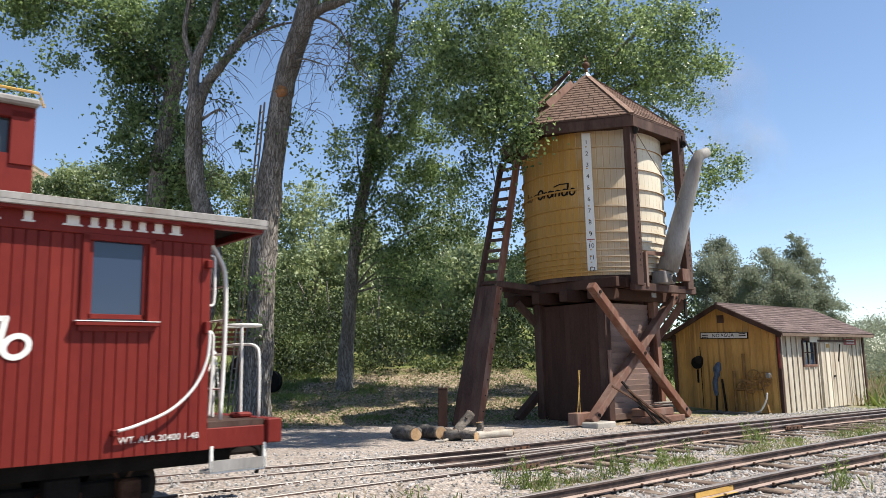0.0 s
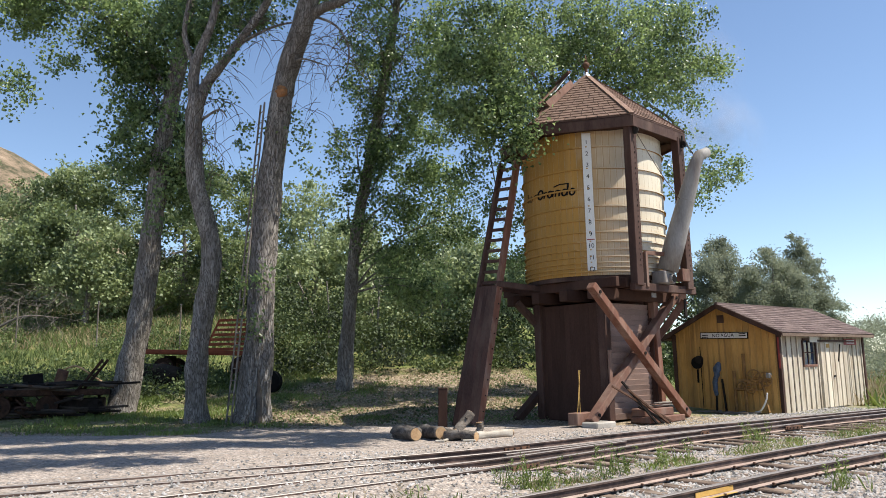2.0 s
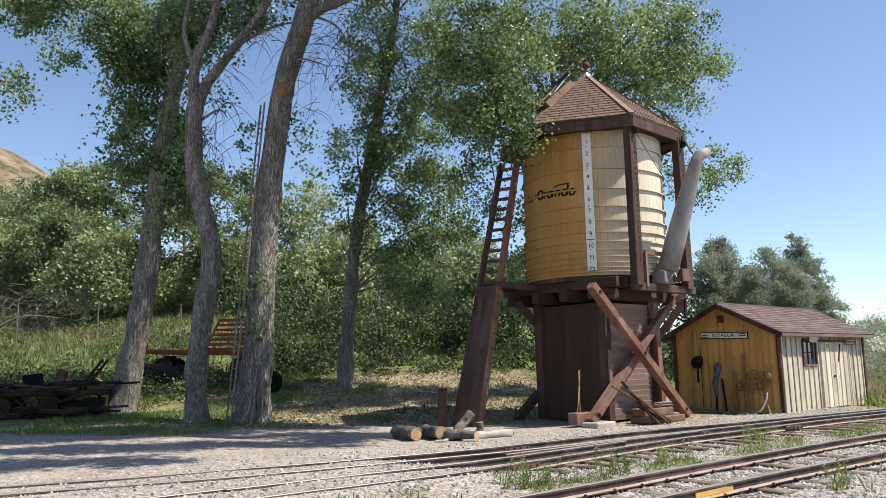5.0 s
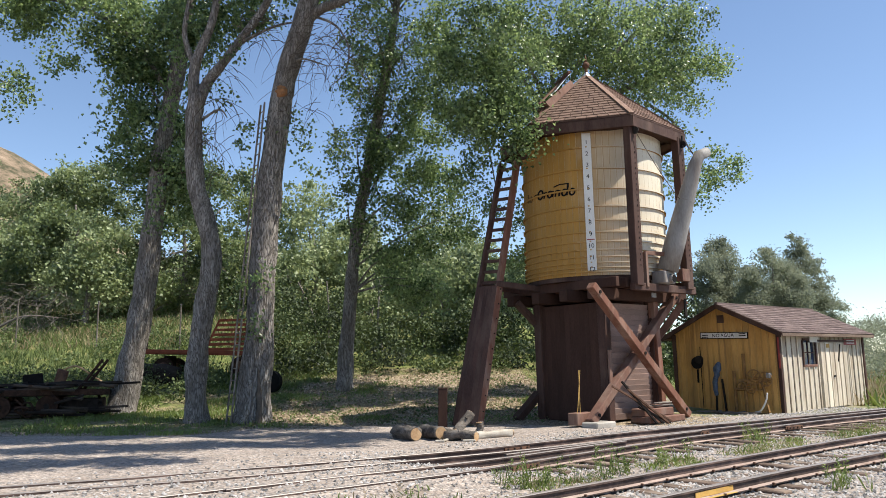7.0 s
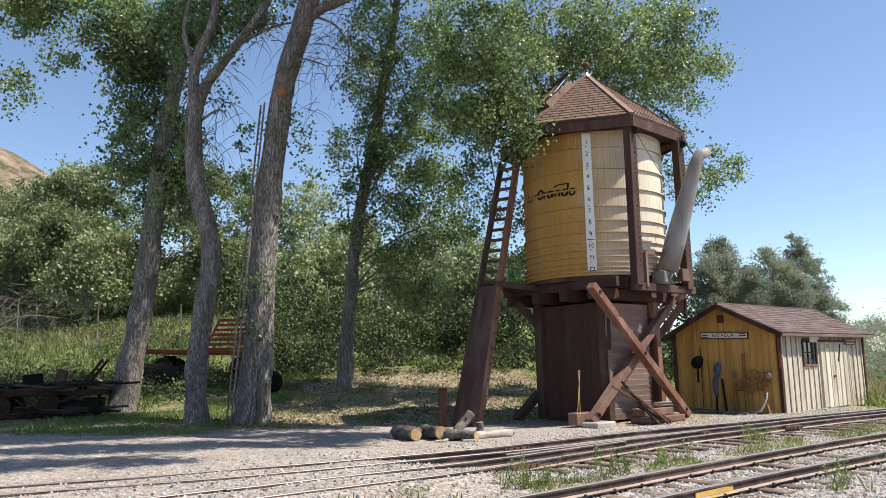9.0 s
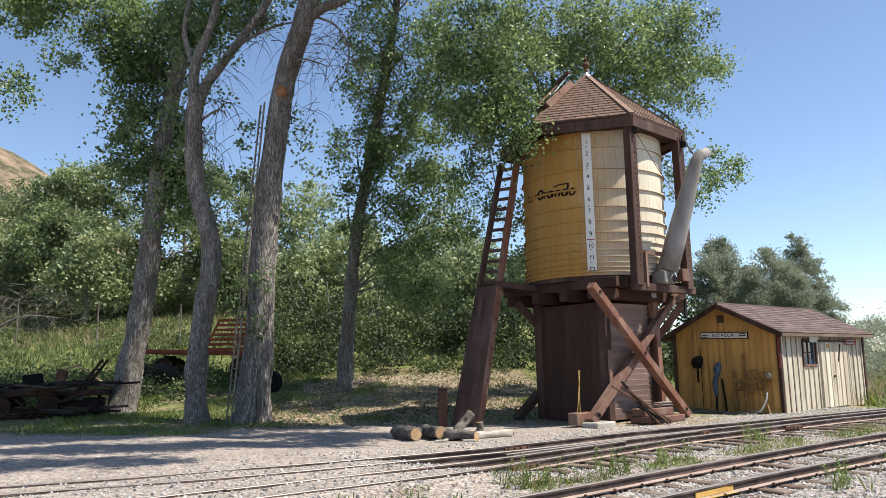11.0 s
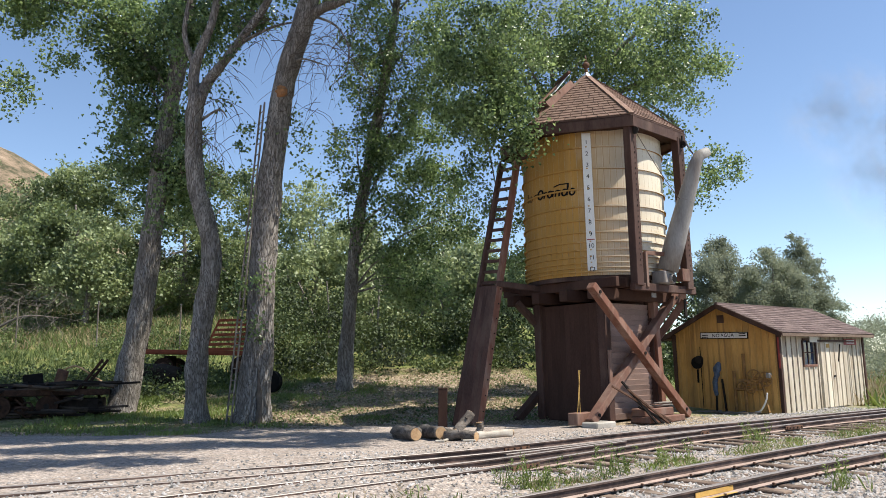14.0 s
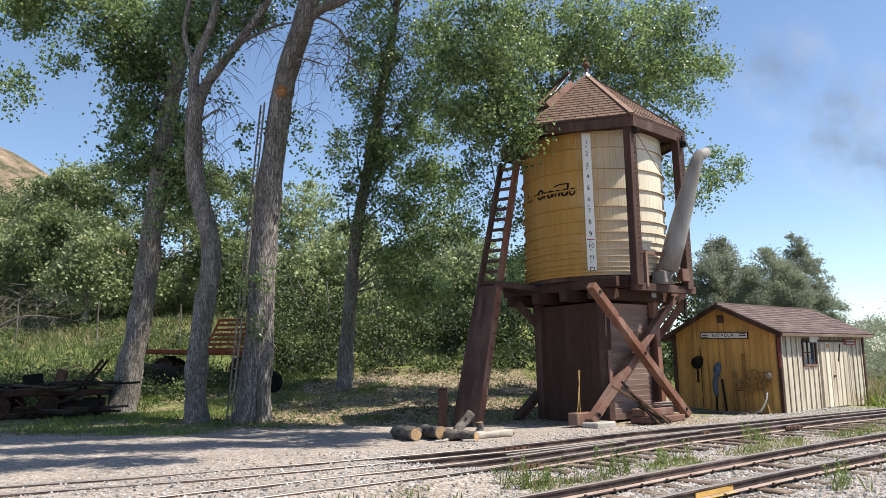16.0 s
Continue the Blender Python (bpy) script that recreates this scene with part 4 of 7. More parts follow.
    part("ladder_arm", beam(head - w, Vector((-1.85, 0.75, 7.5)), 0.08, 0.1, 0.01), M_BROWN, tw)


build_tower()


# ---- shed ----
SHED = Matrix.Translation((9.73, 22.8, 0)) @ pose(0, 0, 0, 0, 0, TRACK)
SL, SW, EAVE, RIDGE = 5.9, 3.45, 2.42, 3.25


def build_shed():
    sh = thing("shed", SHED, "small wooden yard shed with ochre gable and bleached cream side", "shed")
    # local: x along the tracks, y away from them; the corner nearest the tower's tracks is the origin
    gb = bmesh.new()
    prof = [(0, 0), (SW, 0), (SW, EAVE), (SW / 2, RIDGE), (0, EAVE)]
    a = [gb.verts.new((0.0, y, z)) for y, z in prof]
    b = [gb.verts.new((0.08, y, z)) for y, z in prof]
    gb.faces.new(a[::-1])
    gb.faces.new(b)
    for k in range(5):
        gb.faces.new((a[k], a[(k + 1) % 5], b[(k + 1) % 5], b[k]))
    gable = part("gable_wall", gb, M_SHED_Y, sh)
    y = 0.09
    while y < SW:
        top = EAVE + (RIDGE - EAVE) * (1 - abs(y - SW / 2) / (SW / 2)) - 0.02
        part("batten", box((0.034, 0.045, top - 0.1), (-0.016, y, top / 2 + 0.05), bevel=0.004), M_SHED_Y, gable)
        # dark strip along one batten edge: joint and batten shadow together
        part("seam", box((0.006, 0.012, top - 0.1), (-0.003, y + 0.03, top / 2 + 0.05)), M_DARKBROWN, gable)
        y += 0.2
    gb = bmesh.new()
    a = [gb.verts.new((SL - 0.08, y, z)) for y, z in prof]
    b = [gb.verts.new((SL, y, z)) for y, z in prof]
    gb.faces.new(a[::-1])
    gb.faces.new(b)
    for k in range(5):
        gb.faces.new((a[k], a[(k + 1) % 5], b[(k + 1) % 5], b[k]))
    part("gable_wall", gb, M_SHED_Y, sh)
    # side wall with window and door openings left free
    win = (1.5, 2.3, 1.38, 2.12)
    bm = bmesh.new()
    x0, x1, z0, z1 = win
    for ax, bx, az, bz in ((0.08, x0, 0, EAVE), (x0, x1, 0, z0), (x0, x1, z1, EAVE), (x1, SL - 0.08, 0, EAVE)):
        box((bx - ax, 0.08, bz - az), ((ax + bx) / 2, 0.04, (az + bz) / 2), bm=bm)
    side = part("side_wall", bm, M_SHED_C, sh)
    x = 0.14
    while x < SL - 0.1:
        if x0 - 0.08 < x < x1 + 0.08:
            part("batten", box((0.05, 0.045, z0 - 0.12), (x, -0.014, z0 / 2 - 0.02), bevel=0.005), M_SHED_C, side)
        elif 2.45 < x < 4.55:
            part("batten", box((0.05, 0.045, EAVE - 2.1), (x, -0.014, EAVE - 0.16), bevel=0.005), M_SHED_C, side)
        else:
            part("batten", box((0.05, 0.045, EAVE - 0.06), (x, -0.014, EAVE / 2), bevel=0.005), M_SHED_C, side)
            # same strip on the side away from the sun, shadow and joint in one
            part("seam", box((0.012, 0.006, EAVE - 0.06), (x - 0.032, -0.003, EAVE / 2)), M_DARKBROWN, side)
        x += 0.33
    part("back_wall", box((SL - 0.16, 0.08, EAVE), (SL / 2, SW - 0.04, EAVE / 2)), M_SHED_Y, sh)
    for x, m in ((0.0, M_REDWOOD), (SL, M_BROWN)):
        part("corner_board", box((0.1, 0.1, EAVE - 0.02), (x, -0.005, EAVE / 2), bevel=0.006), M_BROWN, sh)
        part("corner_board", box((0.05, 0.12, EAVE - 0.02), (x - 0.03, SW, EAVE / 2), bevel=0.006), M_BROWN, sh)
    part("red_plate", box((0.02, 0.05, 0.9), (-0.055, -0.02, 1.75)), M_SIGNRED, sh)
    w = part("window", box((x1 - x0 + 0.12, 0.05, 0.07), ((x0 + x1) / 2, -0.02, z0 - 0.03), bevel=0.006), M_REDWOOD, sh)
    for bx in ((x0 - 0.03, z0, x0 - 0.03, z1), (x1 + 0.03, z0, x1 + 0.03, z1), (x0, z1 + 0.03, x1, z1 + 0.03)):
        part("window_frame", beam((bx[0], -0.015, bx[1]), (bx[2], -0.015, bx[3]), 0.06, 0.06, up=(0, 1, 0)), M_BROWN, w)
    part("pane", box((x1 - x0, 0.01, z1 - z0), ((x0 + x1) / 2, 0.045, (z0 + z1) / 2)), M_GLASS, w)
    part("muntin", box((0.03, 0.03, z1 - z0), ((x0 + x1) / 2, 0.03, (z0 + z1) / 2)), M_BROWN, w)
    part("muntin", box((x1 - x0, 0.028, 0.03), ((x0 + x1) / 2, 0.03, (z0 + z1) / 2)), M_BROWN, w)
    # sliding door of upright boards with a diagonal bar
    dr = part("door", box((1.95, 0.04, 2.0), (3.5, -0.035, 1.05)), M_SHED_C, sh)
    for k in range(6):
        part("door_board", box((0.31, 0.02, 2.0), (2.69 + 0.325 * k, -0.06, 1.05), bevel=0.004), M_SHED_C, dr)
    for k in range(7):
        part("door_batten", box((0.045, 0.028, 1.98), (2.56 + 0.325 * k, -0.075, 1.05), bevel=0.004), M_SHED_C, dr)
    part("door_bar", beam((3.95, -0.09, 2.0), (3.75, -0.09, 1.45), 0.03, 0.03), M_IRON, dr)
    part("door_latch", box((0.12, 0.03, 0.05), (3.4, -0.085, 1.0)), M_IRON, dr)
    part("door_track", beam((2.4, -0.07, 2.11), (5.1, -0.07, 2.11), 0.05, 0.06), M_BROWN, sh)
    part("notice", box((0.6, 0.015, 0.22), (2.2, -0.06, 2.17)), M_WHITE, sh, "pale blue-grey notice")
    sg = part("notice", box((0.95, 0.02, 0.2), (4.75, -0.085, 2.08), bevel=0.004), M_SIGNRED, sh, "dark red notice with pale lines of writing")
    for z in (2.12, 2.04):
        part("line_of_writing", box((0.6, 0.006, 0.025), (4.75, -0.099, z)), M_WHITE, sg)
    part("notice", box((0.25, 0.012, 0.12), (3.1, -0.075, 1.95)), M_YELLOW, sh)
    # roof slopes with shingles
    ov, ex = 0.28, 0.32
    slope = (RIDGE - EAVE) / (SW / 2)
    roof = part("roof", beam((-ex, SW / 2, RIDGE + 0.06), (SL + ex, SW / 2, RIDGE + 0.06), 0.1, 0.05), M_SHEDROOF, sh)
    for s in (-1, 1):
        e = Vector((0, SW / 2 + s * (SW / 2 + ov), RIDGE - slope * (SW / 2 + ov)))
        t = Vector((0, SW / 2, RIDGE))
        nrm = Vector((0, s * slope, 1)).normalized()
        bm = bmesh.new()
        vs = []
        for h in (0.0, 0.04):
            vs.append([bm.verts.new(p + nrm * h) for p in (e + Vector((-ex, 0, 0)), e + Vector((SL + ex, 0, 0)), t + Vector((SL + ex, 0, 0)), t + Vector((-ex, 0, 0)))])
        bm.faces.new(vs[0])
        bm.faces.new(vs[1])
        for k in range(4):
            bm.faces.new((vs[0][k], vs[0][(k + 1) % 4], vs[1][(k + 1) % 4], vs[1][k]))
        bmesh.ops.recalc_face_normals(bm, faces=bm.faces)
        part("roof_deck", bm, M_BROWN, roof)
        rows = 13
        ln = SL + 2 * ex
        rest = bmesh.new()
        count = 0
        for i in range(rows):
            m = 21
            for j in range(m + 1):
                xa = -ex + max(0, (j - 0.5 * (i % 2)) / m * ln)
                xb = -ex + min(ln, (j + 1 - 0.5 * (i % 2)) / m * ln)
                if xb - xa < 0.03:
                    continue
                single = s < 0 and count < 295
                bm = bmesh.new() if single else rest
                t0, t1 = i / rows, min(1, (i + 1.2) / rows)
                p, q = e.lerp(t, t0), e.lerp(t, t1)
                jig = random.uniform(-0.006, 0.006)
                w4 = [bm.verts.new(v) for v in (p + Vector((xa + 0.004, 0, 0)) + nrm * (0.062 + jig), p + Vector((xb - 0.004, 0, 0)) + nrm * (0.062 - jig),
                                                q + Vector((xb - 0.004, 0, 0)) + nrm * 0.047, q + Vector((xa + 0.004, 0, 0)) + nrm * 0.047,
                                                p + Vector((xa + 0.004, 0, 0)) + nrm * 0.041, p + Vector((xb - 0.004, 0, 0)) + nrm * 0.041)]
                bm.faces.new(w4[:4] if s < 0 else w4[:4][::-1])
                bm.faces.new((w4[4], w4[5], w4[1], w4[0]))
                if single:
                    part("shingle", bm, M_SHEDROOF, roof)
                    count += 1
        tagged(part("shingle_field", rest, M_SHEDROOF, roof), kind="stuff")
        for x in (-ex - 0.015, SL + ex + 0.015):
            part("barge_board", beam(e + Vector((x, 0, -0.03)), t + Vector((x, 0, -0.03)), 0.03, 0.14, 0.004), M_BROWN, sh)
        part("eave_board", beam(e + Vector((-ex, s * 0.012, -0.02)), e + Vector((SL + ex, s * 0.012, -0.02)), 0.025, 0.09, 0.004), M_TIE, sh)
    part("vent", box((0.03, 0.22, 0.24), (-0.02, SW / 2 + 0.05, RIDGE - 0.42)), M_BROWN, sh)
    sign = part("name_board", box((0.035, 1.6, 0.2), (-0.05, 1.68, 2.32), (2, 0, 0), bevel=0.006), M_BLACK, sh, "white name board with black edge")
    part("sign_face", box((0.012, 1.54, 0.155), (-0.07, 1.68, 2.32), (2, 0, 0)), M_WHITE, sign)
    for word, y in (("NO", 1.93), ("AGUA", 1.55)):
        lettering("station_name", word, 0.15, Matrix.Translation((-0.078, y, 2.32)) @ pose(0, 0, 0, 90, 0, -90), M_BLACK, sign, 0.002, 1.1)
    for s in (-1, 1):
        for z in (2.35, 2.29):
            part("line_of_writing", box((0.004, 0.22, 0.025), (-0.078, 1.68 + s * 0.62, z)), M_BLACK, sign)
    # door of the gable and what hangs on it
    for yy in (1.08, 2.55):
        part("door_edge", box((0.012, 0.02, 1.9), (-0.005, yy, 1.05)), M_BLACK, gable)


build_shed()


# ---- trees ----
def limb(parent, pts, r0, r1, sides=9, name="limb", rough=0.12, seed=0, mat=None):
    line = smooth_line(pts, 5)
    rad = [r0 + (r1 - r0) * i / (len(line) - 1) for i in range(len(line))]
    return part(name, tube(line, rad, sides, rough=rough, seed=seed), mat or M_BARK, parent, smooth=True)


def twigs(parent, starts, n, length, droop, r=0.012, spread=0.6, seed=1):
    """Bare thin branchlets that hang from limbs, as one part."""
    rnd = random.Random(seed)
    bm = bmesh.new()
    for x, y, z in starts:
        for _ in range(n):
            p = Vector((x + rnd.uniform(-spread, spread), y + rnd.uniform(-spread, spread), z + rnd.uniform(-0.3, 0.3)))
            d = Vector((rnd.uniform(-1, 1), rnd.uniform(-1, 1), rnd.uniform(-0.6, 0.3))).normalized()
            pts = [p]
            ln = length * rnd.uniform(0.4, 1.1)
            for k in range(5):
                d = (d + Vector((rnd.uniform(-0.3, 0.3), rnd.uniform(-0.3, 0.3), -droop))).normalized()
                pts.append(pts[-1] + d * ln / 5)
            tube(pts, [r * (1 - 0.15 * k) for k in range(6)], 4, bm)
    return part("deadwood", bm, M_TWIG, parent)


def trunk_part(parent, pts, r0, r1, seed, sides=16):
    line = smooth_line(pts, 7)
    n = len(line) - 1
    rad = [r0 + (r1 - r0) * (i / n) ** 0.8 + r0 * 0.5 * math.exp(-i / 1.7) for i in range(n + 1)]
    return part("trunk", tube(line, rad, sides, rough=0.3, seed=seed), M_BARK, parent, smooth=True)


def inside_limbs(parent, axis, blobs, r=0.06, seed=3):
    """Limbs that leave the trunk's axis at many heights and reach into the masses of leaves."""
    zs = [p[2] for p in axis]
    for i, (x, y, z, rx, ry, rz) in enumerate(blobs):
        h = min(max(z - 1.6, zs[0]), zs[-1])
        a = Vector([float(np.interp(h, zs, [p[k] for p in axis])) for k in range(3)])
        b = Vector((x, y, z + rz * 0.4))
        m = a.lerp(b, 0.5) + Vector((0.1 * math.sin(i * 2.1), 0, 0.3))
        limb(parent, [a, m, b], r, r * 0.25, 6, seed=seed + i)


CROWNS = []
T1_BLOBS = [(-10.4, 26.0, 13.4, 1.4, 1.6, 1.5), (-10.6, 25.5, 11.4, 0.9, 1.2, 1.3), (-10.1, 26.0, 9.5, 1.6, 1.8, 1.4), (-9.5, 26.5, 8.0, 1.2, 1.3, 1.2), (-9.1, 26.0, 13.8, 1.3, 1.5, 1.1), (-7.2, 25.5, 14.4, 1.1, 1.2, 0.6)]
T1_BLOBS = [(x, y + 0.6, *rest) for x, y, *rest in T1_BLOBS]
T1_FRONT = [(-8.7, 24.6, 9.8, 0.75, 0.5, 0.9), (-8.6, 24.6, 8.2, 0.7, 0.5, 0.9), (-8.3, 24.4, 11.4, 0.6, 0.5, 0.9), (-7.7, 24.2, 12.9, 0.9, 0.5, 0.7), (-9.3, 24.8, 6.7, 0.5, 0.5, 0.7), (-9.2, 24.7, 12.6, 0.9, 0.5, 0.8)]
T1_OUTER = [(-13.6, 24.8, 14.6, 1.5, 1.2, 0.9), (-11.4, 25.2, 12.9, 0.8, 0.8, 0.7), (-12.7, 25.0, 14.0, 2.0, 1.5, 0.8), (-14.3, 24.5, 13.7, 1.1, 1.2, 0.7), (-12.8, 25.0, 12.1, 0.5, 0.6, 0.5)]
T4_BLOBS = [(-2.7, 30.0, 15.0, 1.2, 1.5, 1.3), (-2.9, 29.5, 12.7, 0.9, 1.2, 1.3), (-3.3, 29.5, 9.9, 1.1, 1.3, 1.3), (-1.6, 30.0, 9.3, 1.5, 1.8, 1.8), (-0.3, 30.0, 8.6, 1.3, 1.5, 1.1), (-2.1, 30.0, 7.0, 1.4, 1.5, 1.3), (-1.2, 30.0, 5.2, 1.3, 1.5, 1.3), (-1.8, 30.5, 11.8, 1.3, 1.5, 1.8), (-0.7, 29.5, 14.2, 1.4, 1.5, 1.2), (-0.5, 29.5, 11.3, 1.0, 1.2, 1.2), (0.4, 29.5, 7.0, 0.9, 1.0, 0.8), (-1.4, 28.6, 4.5, 0.9, 0.6, 0.7), (-0.5, 28.6, 4.1, 0.7, 0.5, 0.5), (-2.1, 28.7, 5.5, 0.6, 0.5, 0.5), (-3.6, 29.0, 7.6, 0.6, 0.5, 0.9)]
T5_LEFT = [(0.9, 27.0, 13.6, 1.6, 2, 1.8), (1.4, 26.5, 10.8, 1.5, 1.8, 1.5), (2.9, 25.0, 11.3, 1.1, 1.5, 1.5), (3.7, 26.0, 13.3, 1.7, 2, 1.3), (0.0, 27.5, 12.3, 0.8, 1.4, 2.0), (2.7, 27.0, 6.2, 0.6, 1, 1.2), (0.9, 26.0, 7.9, 0.8, 0.8, 1.0), (1.5, 26.0, 6.8, 0.45, 0.6, 0.6)]
T5_FRONT = [(1.3, 24.0, 9.3, 0.9, 0.9, 1.0), (2.5, 23.7, 11.3, 1.0, 0.9, 0.9), (1.2, 24.2, 12.2, 1.2, 1.0, 1.0), (0.5, 24.8, 10.6, 0.9, 0.9, 1.2), (2.3, 23.5, 9.1, 0.55, 0.6, 0.6), (2.1, 23.8, 10.6, 0.9, 0.9, 0.8), (1.9, 23.6, 8.9, 0.8, 1.0, 0.9), (2.35, 23.3, 10.0, 0.5, 0.6, 0.7), (2.35, 23.3, 8.2, 0.45, 0.5, 0.5), (2.6, 23.2, 8.75, 0.4, 0.4, 0.35), (1.6, 24.2, 10.2, 0.9, 1.0, 0.9)]
T5_FRONT = [(x * 0.86, y * 0.86, 1.6 + (z - 1.6) * 0.86, rx * 0.9, ry * 0.9, rz * 0.9) for x, y, z, rx, ry, rz in T5_FRONT]
T5_RIGHT = [(5.9, 27.0, 13.5, 1.8, 2.2, 1.2), (7.7, 27.0, 13.3, 1.6, 2, 1.4), (7.6, 27.5, 11.5, 1.4, 1.6, 1.0), (8.4, 27.0, 14.3, 1.0, 1.2, 0.7)]
T5_TIPS = [(9.3, 27.5, 11.9, 1.0, 1.2, 1.0), (10.0, 27.5, 12.5, 0.8, 0.9, 0.6), (10.2, 27.5, 8.4, 0.6, 0.8, 0.8), (9.4, 27.5, 7.8, 0.7, 0.9, 0.9), (8.8, 28.0, 9.4, 0.6, 1.0, 1.4)]

# leaves above the view, placed to shade the trunks and the bank
T3_HIGH_SHADE = [(-1.4, 22.4, 15.0, 1.2, 0.8, 0.7), (-0.2, 22.3, 15.6, 1.1, 0.8, 0.6), (-3.6, 22.6, 15.1, 1.2, 0.8, 0.7), (-2.5, 22.5, 15.6, 1.1, 0.8, 0.6), (-4.2, 18.6, 16.6, 1.3, 1.0, 0.7), (-2.2, 19.6, 17.0, 1.4, 1.1, 0.7), (0.0, 18.6, 16.6, 1.3, 1.0, 0.7), (-3.0, 21.2, 17.4, 1.4, 1.1, 0.7), (-0.8, 21.4, 17.2, 1.4, 1.1, 0.7), (-3.4, 22.7, 16.2, 1.6, 1.0, 1.0), (-1.6, 22.8, 16.0, 1.6, 1.0, 0.9), (-5.6, 22.9, 16.4, 1.5, 1.0, 0.9)]
# unseen overhanging leaves, added to throw dapples on the yard gravel
T5_OVER_SHADE = [(x - 3.4, y, z, rx, ry * 1.5, rz * 1.2) for x, y, z, rx, ry, rz in [(3.4, 17.2, 16.4, 1.3, 0.9, 0.6), (5.4, 17.0, 16.5, 1.3, 0.9, 0.6), (7.2, 17.2, 16.5, 1.2, 0.9, 0.6), (2.4, 18.8, 16.6, 1.2, 0.9, 0.6), (5.4, 19.4, 17.1, 1.2, 0.9, 0.6), (7.4, 19.6, 17.1, 1.1, 0.8, 0.6), (3.0, 15.8, 16.0, 1.1, 0.8, 0.5), (4.4, 18.4, 16.6, 1.2, 0.9, 0.6), (6.4, 18.8, 16.8, 1.2, 0.9, 0.6), (8.2, 18.6, 16.6, 1.0, 0.8, 0.5), (4.6, 16.6, 13.4, 1.2, 0.5, 0.4), (7.0, 16.8, 13.6, 1.0, 0.45, 0.4), (2.6, 15.8, 13.1, 1.1, 0.5, 0.4), (1.0, 15.6, 13.0, 1.0, 0.45, 0.4), (8.6, 17.6, 13.8, 0.9, 0.4, 0.4), (1.6, 13.8, 12.6, 0.6, 0.3, 0.3), (4.6, 13.8, 13.2, 1.3, 0.6, 0.5), (6.8, 14.0, 13.3, 1.2, 0.6, 0.5), (8.8, 14.6, 13.4, 1.2, 0.6, 0.5), (4.6, 11.4, 13.0, 1.0, 0.5, 0.4), (2.8, 13.2, 13.1, 1.0, 0.5, 0.4), (6.4, 11.6, 13.1, 0.7, 0.4, 0.4), (9.8, 16.6, 13.6, 1.2, 0.8, 0.5), (0.4, 22.8, 16.2, 1.3, 1.0, 0.7)]]
T5_MID = [(4.5, 24.8, 12.5, 1.3, 0.9, 1.0), (6.2, 24.9, 12.3, 1.3, 0.9, 1.0), (7.5, 25.2, 11.4, 1.0, 0.8, 0.9), (3.3, 24.4, 12.7, 1.1, 0.8, 0.9), (8.6, 26.0, 13.2, 1.0, 0.8, 0.8), (5.0, 26.5, 11.5, 1.6, 1.5, 1.4), (7.0, 26.5, 11.2, 1.5, 1.5, 1.5), (3.9, 26.0, 10.2, 1.2, 1.2, 1.2), (6.2, 26.5, 13.0, 1.5, 1.4, 1.2), (2.2, 26.0, 12.6, 1.4, 1.2, 1.2), (8.3, 26.6, 12.4, 1.1, 1.2, 1.0)]
# unseen high leaves, added for shade on the left trunk and meadow edge
T1_HIGH_SHADE = [(-5.4, 25.4, 15.9, 1.4, 1.0, 0.8), (-6.8, 25.4, 15.6, 1.2, 1.0, 0.6), (-4.6, 27.0, 17.0, 1.5, 1.3, 0.8), (-2.2, 27.4, 17.0, 1.5, 1.3, 0.8), (-6.4, 25.0, 16.4, 1.8, 1.5, 0.9), (-3.2, 24.6, 16.6, 1.8, 1.4, 0.9)]


